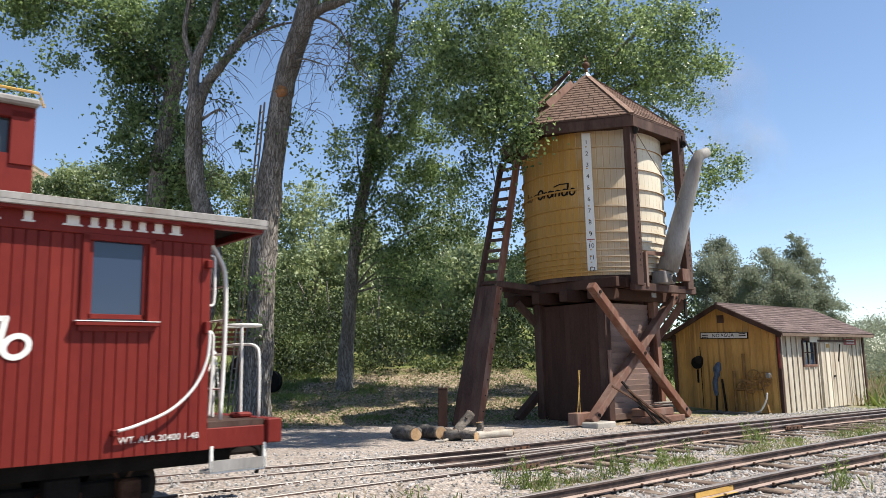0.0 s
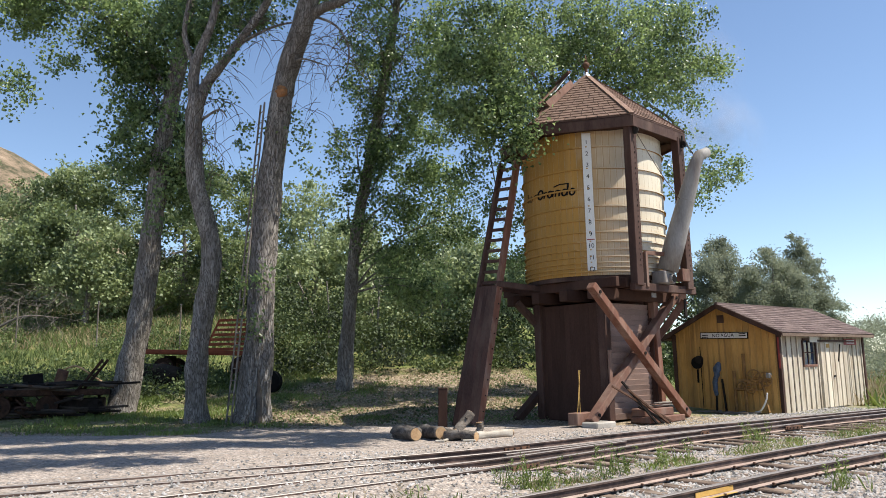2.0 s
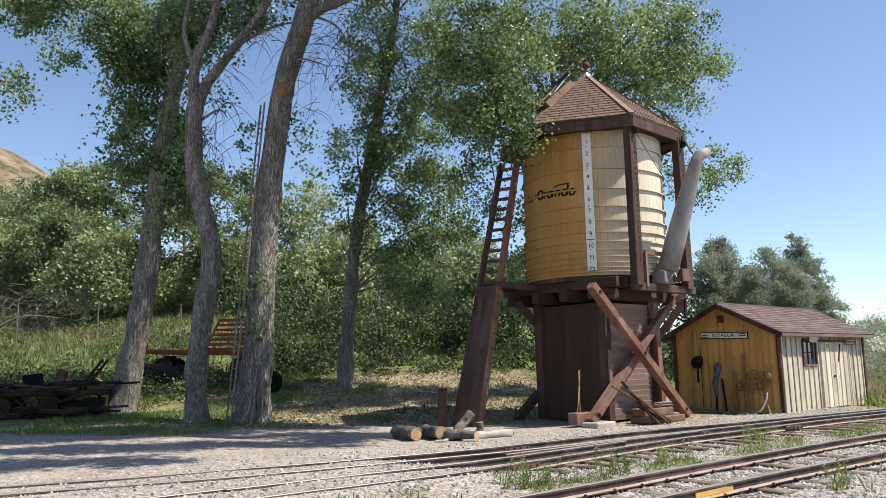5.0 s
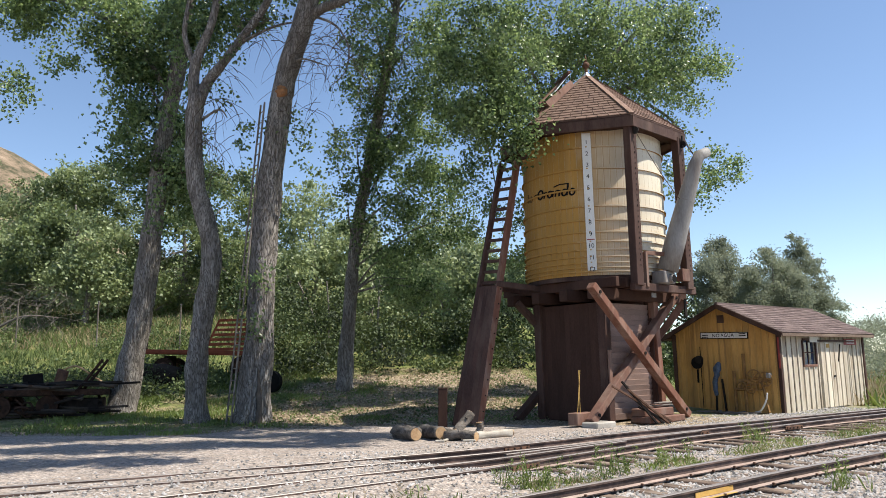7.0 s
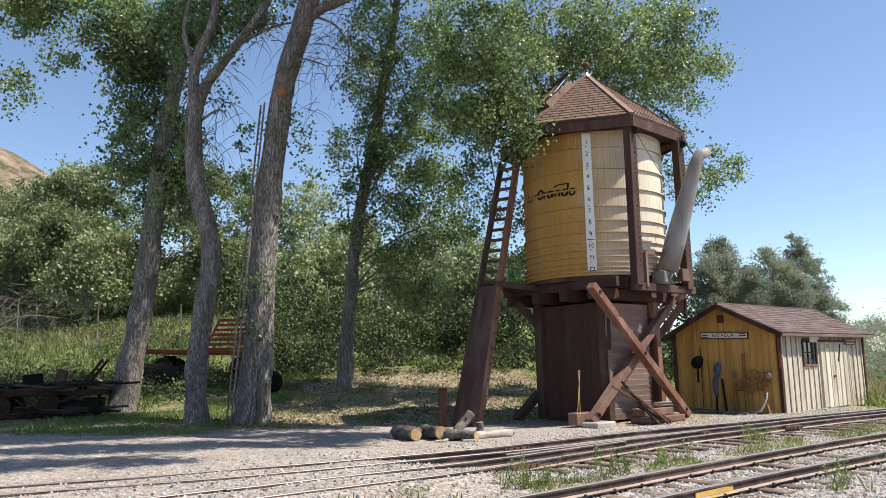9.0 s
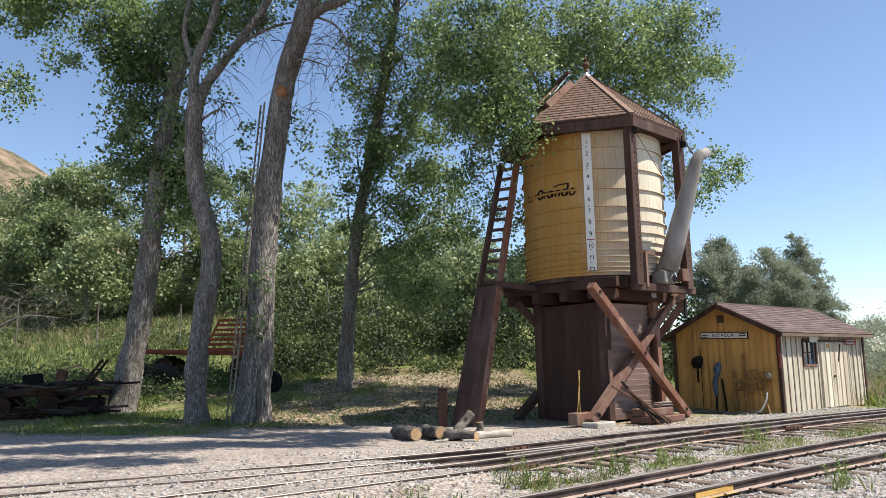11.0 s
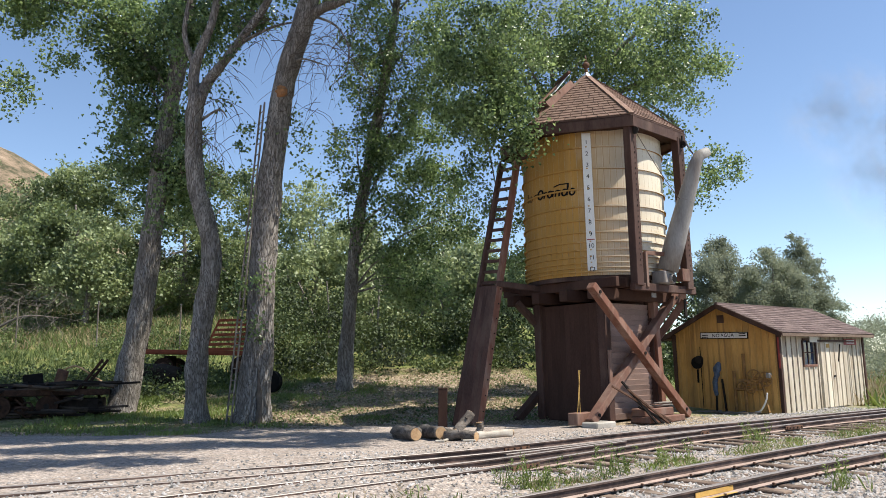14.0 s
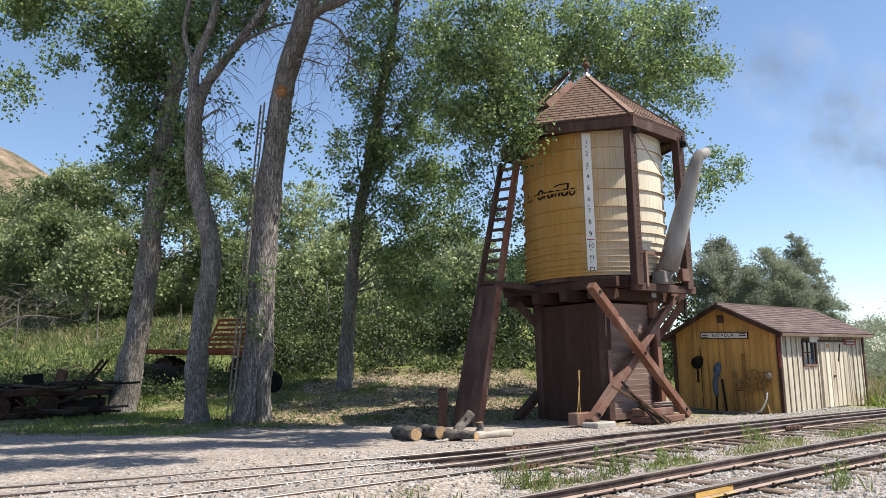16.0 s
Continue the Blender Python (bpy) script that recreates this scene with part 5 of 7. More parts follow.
def build_trees():
    t1 = thing("cottonwood_tree", Matrix(), "tall leaning cottonwood with dark dense leaves on the grassy bank", "tree", "cottonwoods")
    trunk_part(t1, [(-10.75, 26.0, 0.0), (-10.47, 26.0, 1.73), (-10.1, 26.0, 4.17), (-9.89, 26.0, 6.49), (-9.61, 26.0, 9.47), (-9.11, 26.0, 12.55), (-8.87, 26.0, 14.66), (-8.7, 26.0, 16.4)], 0.46, 0.2, 1)
    inside_limbs(t1, [(-9.9, 26.0, 6.5), (-9.6, 26.0, 9.5), (-9.1, 26.0, 12.5), (-8.87, 26.0, 14.6)], T1_BLOBS, 0.08)
    limb(t1, [(-9.4, 26, 11), (-10.8, 25.6, 13.2), (-12.8, 25.1, 14.2), (-14.4, 24.6, 14.0)], 0.1, 0.02)
    CROWNS.append(crown_part(t1, T1_BLOBS, M_LEAF, 0.13, 3.2, 0.27, 66))
    CROWNS.append(crown_part(t1, T1_FRONT, M_LEAF, 0.135, 1.2, 0.22, 36))
    CROWNS.append(crown_part(t1, T1_OUTER, M_LEAF, 0.125, 2.6, 0.24, 54))
    twigs(t1, [(-8.3, 25.5, 9.5), (-8.2, 25.5, 8.0), (-8.6, 25.6, 11)], 14, 1.8, 0.25, seed=4)

    t0 = thing("cottonwood_tree", Matrix(), "neighbouring cottonwood whose leafy branch tip hangs into the sky", "tree", "cottonwoods")
    trunk_part(t0, [(-19.0, 25.5, 0.1), (-18.6, 25.3, 5.0), (-18.0, 25, 10), (-17.4, 24.8, 13)], 0.4, 0.15, 21)
    limb(t0, [(-18.2, 25, 8.5), (-16.2, 24.6, 10.6), (-14.9, 24.2, 11.2), (-13.8, 24, 10.8)], 0.1, 0.015)
    CROWNS.append(crown_part(t0, [(-14.1, 24.0, 10.9, 0.7, 0.8, 0.8), (-13.6, 24.0, 10.3, 0.4, 0.4, 0.5), (-15.6, 24.3, 11.4, 0.9, 0.9, 0.9), (-17.2, 24.6, 13.5, 1.9, 1.8, 1.5)], M_LEAF, 0.13, 2.2, 0.24, 34))

    t2 = thing("cottonwood_tree", Matrix(), "crooked cottonwood with bare forked limbs beside a dirt yard", "tree", "cottonwoods")
    trunk_part(t2, [(-7.32, 23.3, -0.1), (-7.42, 23.3, 1.68), (-7.17, 23.3, 3.7), (-7.05, 23.3, 5.25), (-7.55, 23.3, 7.19), (-7.69, 23.3, 9.18), (-7.6, 23.3, 10.1)], 0.34, 0.24, 2)
    limb(t2, [(-7.6, 23.3, 9.7), (-7.3, 23.3, 10.5), (-6.73, 23.3, 11.29), (-5.51, 23.3, 13.06), (-4.98, 23.3, 14.4)], 0.19, 0.1)
    limb(t2, [(-7.65, 23.3, 9.4), (-7.71, 23.3, 11.03), (-7.21, 23.3, 12.52), (-6.9, 23.3, 14.3)], 0.19, 0.1)
    limb(t2, [(-7.7, 23.3, 11.0), (-8.1, 23.4, 12.2), (-8.0, 23.4, 13.5), (-8.4, 23.4, 14.6)], 0.1, 0.05)
    limb(t2, [(-6.5, 23.3, 11.7), (-5.2, 23.2, 12.3), (-4.3, 23.1, 12.4)], 0.06, 0.02)
    limb(t2, [(-7.6, 23.3, 9.2), (-6.9, 23.2, 9.6), (-6.6, 23.1, 9.3)], 0.05, 0.015)
    twigs(t2, [(-6.8, 23.2, 9.6), (-6.9, 23.2, 10.6), (-6.0, 23.2, 12.0), (-7.0, 23.2, 8.6)], 16, 1.5, 0.3, seed=8)
    CROWNS.append(crown_part(t2, [(-6.4, 23.0, 11.5, 0.4, 0.5, 0.4), (-6.7, 23.0, 10.0, 0.35, 0.4, 0.3), (-7.4, 23.4, 13.6, 0.6, 0.6, 0.5), (-5.6, 23.1, 13.9, 0.8, 0.7, 0.4), (-6.6, 23.9, 13.2, 1.0, 0.6, 0.7), (-8.3, 23.8, 12.8, 0.9, 0.6, 0.8), (-5.2, 23.6, 13.3, 0.8, 0.6, 0.5), (-7.3, 24.0, 11.9, 0.5, 0.5, 0.6)], M_LEAF, 0.12, 2.0, 0.2, 22))

    t3 = thing("cottonwood_tree", Matrix(), "grey-barked cottonwood with a sawn limb scar and split base", "tree", "cottonwoods")
    trunk_part(t3, [(-5.64, 23.0, -0.1), (-5.47, 23.0, 2.47), (-5.37, 23.0, 4.99), (-5.19, 23.0, 7.6), (-4.79, 23.0, 10.48), (-4.19, 23.0, 12.51), (-3.84, 23.0, 14.6)], 0.43, 0.3, 3)
    limb(t3, [(-5.95, 22.95, -0.1), (-5.75, 22.95, 1.6), (-5.6, 22.98, 3.4), (-5.5, 23, 4.6)], 0.3, 0.16, 12, "trunk_fork", 0.3, 5)
    limb(t3, [(-4.3, 23, 12.3), (-3.6, 22.9, 12.75), (-2.9, 22.8, 12.95), (-1.3, 22.6, 13.8)], 0.2, 0.07)
    limb(t3, [(-3.9, 22.95, 12.5), (-3.2, 22.8, 12.1), (-2.8, 22.8, 11.4), (-2.9, 22.8, 10.6), (-3.4, 22.8, 10.1)], 0.045, 0.012, 7)
    limb(t3, [(-4.6, 22.9, 10.9), (-4.2, 22.7, 11.0), (-3.4, 22.6, 10.7)], 0.05, 0.015, 7)
    # dark rib laid on the bark; its colour gives the hollow's shade
    part("bark_cleft", tube(smooth_line([(-5.36, 22.52, 0.05), (-5.33, 22.53, 0.5), (-5.36, 22.56, 1.0), (-5.4, 22.6, 1.6)], 4), [0.1, 0.1, 0.095, 0.09, 0.085, 0.09, 0.085, 0.075, 0.065, 0.055, 0.045, 0.03, 0.015], 9, rough=0.5, seed=2), M_TWIG, t3, "dark hollow cleft in the bark")
    part("saw_cut", tube([(-4.83, 22.72, 9.95), (-4.84, 22.6, 9.93), (-4.84, 22.56, 9.93)], [0.19, 0.17, 0.12], 14, rough=0.4), M_SCAR, t3, "orange round scar of a sawn limb")
    twigs(t3, [(-3.9, 22.8, 11.8), (-3.2, 22.8, 11.6), (-4.0, 22.8, 10.8), (-3.0, 22.8, 12.6), (-5.4, 22.9, 12.4), (-3.4, 22.8, 11.0), (-4.2, 22.8, 9.6), (-2.8, 22.7, 12.0)], 17, 1.7, 0.24, r=0.011, seed=12)
    CROWNS.append(crown_part(t3, [(-5.9, 23.0, 8.5, 0.35, 0.6, 0.7), (-6.1, 23.0, 7.3, 0.4, 0.5, 0.5), (-4.5, 23.2, 8.7, 0.5, 0.6, 0.8), (-4.2, 23.2, 7.6, 0.4, 0.5, 0.4), (-5.65, 22.3, 3.7, 0.45, 0.35, 0.8), (-5.2, 22.4, 2.9, 0.3, 0.3, 0.5), (-5.2, 22.4, 4.3, 0.35, 0.3, 0.4), (-2.5, 22.5, 12.7, 1.0, 0.8, 0.35)], M_LEAF, 0.12, 2.0, 0.2, 22))

    for tip in ((-4.2, 18.6, 16.6), (-0.8, 20.6, 17.0)):
        limb(t3, [(-3.9, 23, 14.4), ((tip[0] - 3.9) / 2, 22, 16.4), tip], 0.12, 0.03)
    # the unseen shading leaves of the two left trees
    CROWNS.append(crown_part(t3, T3_HIGH_SHADE, M_LEAF, 0.16, 3.0, 0.32, 44))
    CROWNS.append(crown_part(t1, T1_HIGH_SHADE, M_LEAF, 0.16, 2.2, 0.34, 40))

    t4 = thing("cottonwood_tree", Matrix(), "slim cottonwood with loose leaves over the dry bank", "tree", "cottonwoods")
    trunk_part(t4, [(-3.92, 30.0, 0.4), (-3.7, 30.0, 3.53), (-3.45, 30.0, 6.18), (-3.06, 30.0, 8.66), (-2.53, 30.0, 11.44), (-2.0, 30.0, 14.29), (-1.62, 30.0, 16.98)], 0.31, 0.14, 4)
    inside_limbs(t4, [(-3.6, 30, 4.4), (-3.45, 30, 6.2), (-3.06, 30, 8.7), (-2.53, 30, 11.4), (-2.0, 30, 14.3)], T4_BLOBS, 0.05)
    twigs(t4, [(-2.6, 29.5, 12.5), (-1.8, 29.3, 13.6), (-2.0, 29.4, 11.5), (-1.4, 29.3, 14.6)], 20, 2.2, 0.3, seed=14)
    # leaves above the view, added to shade the meadow behind the cart
    top = [(-3.0, 29.5, 17.6, 1.4, 1.2, 0.8), (-1.0, 29.0, 17.8, 1.4, 1.2, 0.8), (0.8, 29.5, 17.4, 1.3, 1.2, 0.7), (-4.6, 30.0, 17.4, 1.3, 1.2, 0.7), (-1.5, 31.0, 18.2, 1.4, 1.2, 0.8)]
    inside_limbs(t4, [(-2.0, 30, 14.3), (-1.62, 30, 17.0)], top, 0.05)
    CROWNS.append(crown_part(t4, top, M_LEAF, 0.15, 3.0, 0.3, 46))
    CROWNS.append(crown_part(t4, T4_BLOBS, M_LEAF, 0.122, 2.2, 0.26, 56))

    t5 = thing("cottonwood_tree", Matrix(), "broad sunlit cottonwood spreading behind the water tower", "tree", "cottonwoods")
    trunk_part(t5, [(4.6, 27.5, -0.1), (4.7, 27.5, 4), (4.4, 27.4, 8), (4.3, 27.2, 10)], 0.5, 0.25, 6)
    inside_limbs(t5, [(4.7, 27.5, 4.0), (4.4, 27.4, 8.0), (4.3, 27.2, 10.0)], T5_LEFT[:5] + T5_RIGHT + T5_TIPS[:2], 0.1)
    limb(t5, [(7.6, 27.5, 11.0), (8.6, 27.8, 10.4), (9.2, 27.7, 9.2), (9.8, 27.5, 8.2)], 0.06, 0.015)
    limb(t5, [(1.4, 26.5, 10.6), (1.7, 26.5, 9.0), (1.9, 26.4, 7.6)], 0.05, 0.015)
    # unseen limbs that carry the added shading leaves over the yard
    limb(t5, [(5.9, 27, 13.5), (6.0, 24, 15.2), (3.6, 19, 14.4), (2.4, 14.2, 13.8), (1.4, 11.6, 13.4)], 0.05, 0.012)
    limb(t5, [(3.6, 19.4, 14.4), (2.8, 18.8, 15.8), (3.0, 18.7, 16.8)], 0.03, 0.012)
    limb(t5, [(3.6, 19, 14.4), (5.0, 16.6, 14.0), (6.6, 16.2, 13.9)], 0.03, 0.012)
    CROWNS.append(crown_part(t5, T5_OVER_SHADE, M_LEAF, 0.16, 4.2, 0.3, 60))
    for b, k in ((T5_MID, 1.15), (T5_LEFT, 1.5), (T5_FRONT, 1.7), (T5_RIGHT, 1.25), (T5_TIPS, 1.7)):
        CROWNS.append(crown_part(t5, b, M_LEAF, 0.108, k * 1.0, 0.25, 78))


def build_dead_shrubs():
    for x, y, h, label in ((-22.2, 41.0, 1.3, "bleached fallen branches in the meadow"), (-15.2, 46.0, 2.0, "pale dry bush behind the wagon")):
        z = gz(x, y)
        t = thing("dead_shrub", Matrix(), label, "dead bush", "dead shrubs")
        w = twigs(t, [(x + dx, y, z + h * k) for dx in (-1.2, 0, 1.2) for k in (0.6, 1.2, 1.8)], 16, 2.3, 0.05, 0.012, 0.9, int(-x))
        w.data.materials[0] = M_GREYWOOD
        limb(t, [(x - 2.0, y, z + 0.1), (x, y - 0.2, z + 1.0), (x + 1.8, y, z + 0.9)], 0.08, 0.02, 6, "stem", mat=M_GREYWOOD)


build_trees()
build_dead_shrubs()


def ragged(blobs, seed, pointed=False):
    """Breaks each mass of leaves into small uneven ones; a pointed tree tapers to a leader."""
    rnd, out = random.Random(seed), []
    for x, y, z, rx, ry, rz in blobs:
        out.append((x, y, z, rx * 0.72, ry * 0.72, rz * 0.72))
        for _ in range(15):
            h = rnd.uniform(-0.85, 1.15)
            w = (1.15 - 0.75 * (h + 0.85) / 2) if pointed else math.sqrt(max(0.15, 1 - (h * 0.8) ** 2))
            a, r = rnd.uniform(0, 2 * math.pi), rnd.uniform(0.35, 1.0) * w
            k = rnd.uniform(0.2, 0.42)
            out.append((x + rx * r * math.cos(a), y + ry * r * math.sin(a), z + rz * h, rx * k * 1.2, ry * k, rz * k * 0.8))
    return out


def wood_tree(label, x, y, height, blobs, mat=None, size=0.2, density=0.78, leaves=96, clump=0.4, group="woodland trees"):
    z = gz(x, y)
    t = thing("woodland_tree", Matrix(), label, "tree", group)
    limb(t, [(x, y, z - 0.1), (x + 0.2, y, z + height * 0.3), (x - 0.1, y, z + height * 0.6)], 0.2, 0.06, 8, "trunk", 0.2, int(x))
    for k in range(3 if -12 < x < 12 else 0):
        sx, sy = x + random.uniform(-2.2, 2.2), y - random.uniform(4.5, 6.5)
        sz = gz(sx, sy)
        limb(t, [(sx, sy, sz - 0.1), (sx + random.uniform(-0.3, 0.3), sy, sz + 1.6), (sx + random.uniform(-0.8, 0.8), sy, sz + 3.6)], random.uniform(0.05, 0.11), 0.03, 6, "stem", 0.2, k)
    for bx, by, bz, rx, ry, rz in blobs[:4]:
        limb(t, [(x, y, z + height * 0.35), (bx, by, bz)], 0.08, 0.03, 6)
    crown_part(t, blobs, mat or M_LEAF_FAR, size, density, clump, leaves)
    return t


wood_tree("leafy tree at the edge of the hillside woods", -26.5, 50, 12, [(-27.2, 48.0, 8.6, 2.5, 3, 2.4), (-25.4, 52.0, 13.8, 2.2, 3, 2.0), (-28.5, 49, 7.5, 2.5, 2.5, 2), (-28.8, 50, 11.3, 2.4, 2.5, 2.2), (-27.6, 51, 13.0, 1.9, 2, 1.6), (-25.8, 49, 10.8, 2, 2, 2)], M_LEAF_LIGHT)
wood_tree("round green tree below a bare hill", -22.6, 47, 11, [(-22.9, 46.0, 9.0, 2.7, 3, 2.7), (-22.1, 50.0, 13.0, 2.2, 3, 2.6), (-24.5, 49, 12.3, 2.0, 2, 2.0)])
wood_tree("small green tree standing in the meadow", -20.0, 43, 7, [(-18.9, 44.0, 7.6, 1.9, 2.5, 2.2), (-20.6, 43.0, 6.6, 1.6, 2, 1.2), (-19.6, 43, 9, 1.5, 1.5, 1.3)], M_LEAF_LIGHT)
wood_tree("dark green tree at the woods' edge", -16.0, 47, 10, [(-16.4, 46.0, 8.5, 2.0, 3, 3.4), (-14.8, 52.0, 12.8, 2.3, 3, 3.0), (-13.0, 46.0, 7.4, 2.0, 2.5, 2.7)])
wood_tree("tall pale green tree in the woods", -8.5, 50, 10, [(-8.8, 50.0, 10.8, 2.2, 3, 2.9), (-7.3, 44.0, 6.4, 2.2, 2.5, 2.6), (-10.5, 48, 7.4, 2, 2.4, 2.4)], M_LEAF_LIGHT)
wood_tree("green tree among undergrowth", -4.4, 45, 9, [(-5.6, 46.0, 8.3, 2.0, 3, 2.0), (-3.2, 42.0, 5.5, 2.1, 2.5, 2.6)], M_LEAF_LIGHT)
wood_tree("dense green tree behind the bank", 0.0, 46, 9, [(-0.1, 48.0, 8.5, 2.1, 3, 2.6), (1.2, 39.0, 6.0, 1.4, 1.5, 1.4), (0.1, 42.0, 4.8, 2.1, 2.5, 2.5), (1.9, 40.0, 4.4, 1.8, 2.5, 1.8)], M_LEAF_LIGHT)
wood_tree("pale tree far behind the tower", 2.4, 52, 8, [(2.1, 52.0, 8.2, 1.5, 2.5, 1.9), (4.7, 44.0, 6.2, 1.6, 2.5, 1.9)], M_LEAF_LIGHT)
# unseen behind the tower; added for its shadow on the undergrowth
wood_tree("tall dense tree added out of sight to shade the thicket", 7.6, 40, 12, [(7.2, 40, 13.5, 2.4, 2.8, 2.4), (9.4, 40.5, 11.0, 1.8, 2.4, 2.0), (7.6, 39, 9.6, 1.8, 2.2, 1.6)])
wood_tree("dark pointed conifer behind the shed", 20.6, 57, 9, ragged([(21.1, 58.0, 8.7, 1.7, 1.6, 1.9), (19.6, 57.0, 7.6, 1.4, 1.6, 1.6), (19.0, 56.0, 6.3, 1.4, 2, 2.0), (21.8, 57.0, 6.3, 1.7, 2, 1.9), (20.2, 57, 4.2, 2.6, 2.2, 1.8)], 41, True), M_LEAF_GREY, 0.13, 1.9, 60, 0.22)
wood_tree("silvery grey-green tree behind the shed roof", 22.9, 54, 7, ragged([(23.1, 54.0, 7.2, 1.7, 2, 1.7), (21.4, 53.0, 5.6, 1.7, 2, 1.4), (23.9, 53.0, 5.6, 1.5, 2, 1.4), (23, 53, 3.8, 2.4, 2, 1.4), (24.6, 56, 7.0, 1.3, 1.5, 1.3)], 42, False), M_LEAF_GREY, 0.13, 1.9, 60, 0.22)
wood_tree("dark spruce-like tree with ragged top", 27.2, 60, 10, ragged([(27.6, 60.0, 9.2, 1.0, 1.4, 1.6), (27.8, 59.0, 6.8, 1.6, 2, 1.9), (27.9, 58.0, 5.0, 1.5, 2, 1.3), (26.2, 59, 6.5, 1.4, 1.4, 1.6)], 43, True), M_LEAF_GREY, 0.13, 1.9, 60, 0.22)


def build_thicket():
    blobs = [(3.3, 38.0, 3.1, 1.7, 2.5, 1.7), (-7.0, 36.0, 3.4, 1.3, 2.5, 1.6), (-1.8, 36.0, 2.8, 1.6, 2, 1.1), (-3.8, 36.0, 2.9, 1.6, 2, 1.2), (0.8, 37.0, 3.2, 1.8, 2, 1.5),
             (5.5, 36, 2.4, 1.8, 2, 1.3), (-5.4, 38, 3.6, 1.6, 2, 1.5), (-8.6, 39, 4.6, 1.6, 2, 1.9), (7.4, 38, 2.6, 1.8, 2, 1.6), (9.8, 33, 2.0, 0.7, 1.2, 1.2), (9.9, 33.2, 3.7, 0.75, 1.0, 1.0), (10.3, 36, 4.6, 1.0, 1.0, 1.1), (2.2, 34.5, 2.2, 1.1, 1.2, 0.8), (-6.0, 34.3, 2.2, 0.8, 1, 0.8)]
    blobs += [(-6.4 + 1.35 * k, 33.3 + 0.4 * (k % 3), 1.75 + 0.12 * (k % 2), 1.0, 0.9, 0.75) for k in range(12)]
    # undergrowth and brambles take the leaf colour with shade already in it
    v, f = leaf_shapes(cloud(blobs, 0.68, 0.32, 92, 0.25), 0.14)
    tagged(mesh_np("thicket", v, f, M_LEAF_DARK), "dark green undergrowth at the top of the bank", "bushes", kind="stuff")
    rnd, brambles = random.Random(31), []
    for _ in range(26):
        x, y = rnd.uniform(-17.5, -8.8), rnd.uniform(28.2, 31.5)
        brambles.append((x, y, gz(x, y) + 0.4, rnd.uniform(0.5, 1.0), 0.6, rnd.uniform(0.3, 0.65)))
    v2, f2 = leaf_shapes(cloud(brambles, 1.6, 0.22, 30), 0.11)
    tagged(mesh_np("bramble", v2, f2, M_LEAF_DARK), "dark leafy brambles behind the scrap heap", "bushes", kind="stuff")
    far = [(27.5, 50.0, 2.0, 2.0, 3, 1.7), (34.8, 60.0, 2.8, 3.8, 4, 2.0), (31, 56, 2.3, 3, 3, 1.9), (46, 80, 3.2, 6, 3, 2.4), (38, 82, 3.2, 6, 3, 2.2), (24, 48, 1.2, 2.6, 2, 1.2), (19, 40, 1.0, 2.4, 2, 0.9), (42, 62, 2, 4, 3, 1.8), (15.5, 38, 1.3, 2, 2, 1.2)]
    v, f = leaf_shapes(cloud(far, 0.7, 0.5, 70), 0.13)
    tagged(mesh_np("scrub", v, f, M_LEAF_GREY), "grey-green scrub beyond the shed", "bushes", kind="stuff")
    hill = []
    rnd = random.Random(5)
    for _ in range(70):
        x, y = rnd.uniform(-75, -8), rnd.uniform(56, 110)
        hill.append((x, y, gz(x, y) + 1.4, rnd.uniform(1.5, 3), 2.5, rnd.uniform(1.2, 2.6)))
    for _ in range(34):
        x, y = rnd.uniform(-6, 16), rnd.uniform(54, 70)
        hill.append((x, y, gz(x, y) + 1.5, rnd.uniform(1.5, 3), 2.5, rnd.uniform(1.2, 2.4)))
    for _ in range(46):
        x, y = rnd.uniform(-128, -84), rnd.uniform(132, 172)
        hill.append((x, y, gz(x, y) + 0.3, rnd.uniform(0.6, 1.8), 1.2, rnd.uniform(0.4, 1.0)))
    v, f = leaf_shapes(cloud(hill, 0.5, 0.7, 34), 0.42)
    tagged(mesh_np("far_woods", v, f, M_LEAF_FAR), "green scrub and trees on the far hillside", "woods", kind="stuff")


build_thicket()


def blades(name, label, material, places, height, width=0.02, lean=0.4):
    """Upright narrow blades, one triangle pair each."""
    n = len(places)
    h = height * RNG.uniform(0.5, 1.3, n)
    a = RNG.uniform(0, 6.283, n)
    w = width * RNG.uniform(0.6, 1.4, n)
    ln = np.stack([RNG.normal(0, lean, n), RNG.normal(0, lean, n), np.ones(n)], axis=1)
    ln /= np.linalg.norm(ln, axis=1)[:, None]
    side = np.stack([np.cos(a), np.sin(a), np.zeros(n)], axis=1)
    z = np.zeros((n, 3))
    z[:, 2] = -0.25
    v = np.empty((n, 4, 3))
    v[:, 0] = places - side * w[:, None]
    v[:, 1] = places + side * w[:, None]
    v[:, 2] = places + ln * h[:, None] * 0.6 + side * w[:, None] * 0.8
    v[:, 3] = places + (ln + z * RNG.uniform(0, 1, n)[:, None]) * h[:, None]
    base = np.arange(n)[:, None] * 4
    f = np.concatenate([base + np.array([[0, 1, 2]]), base + np.array([[0, 2, 3]])], axis=1).reshape(-1, 3)
    tagged(mesh_np(name, v.reshape(-1, 3), f, material), label, "grass", kind="stuff")


def tufts(n, per, spread, region):
    out = []
    while len(out) < n:
        x, y = region()
        out.append((x, y))
    c = np.array(out)
    c = np.repeat(c, per, axis=0) + RNG.normal(0, spread, (n * per, 2))
    return np.column_stack([c, ground_z(c[:, 0], c[:, 1])])


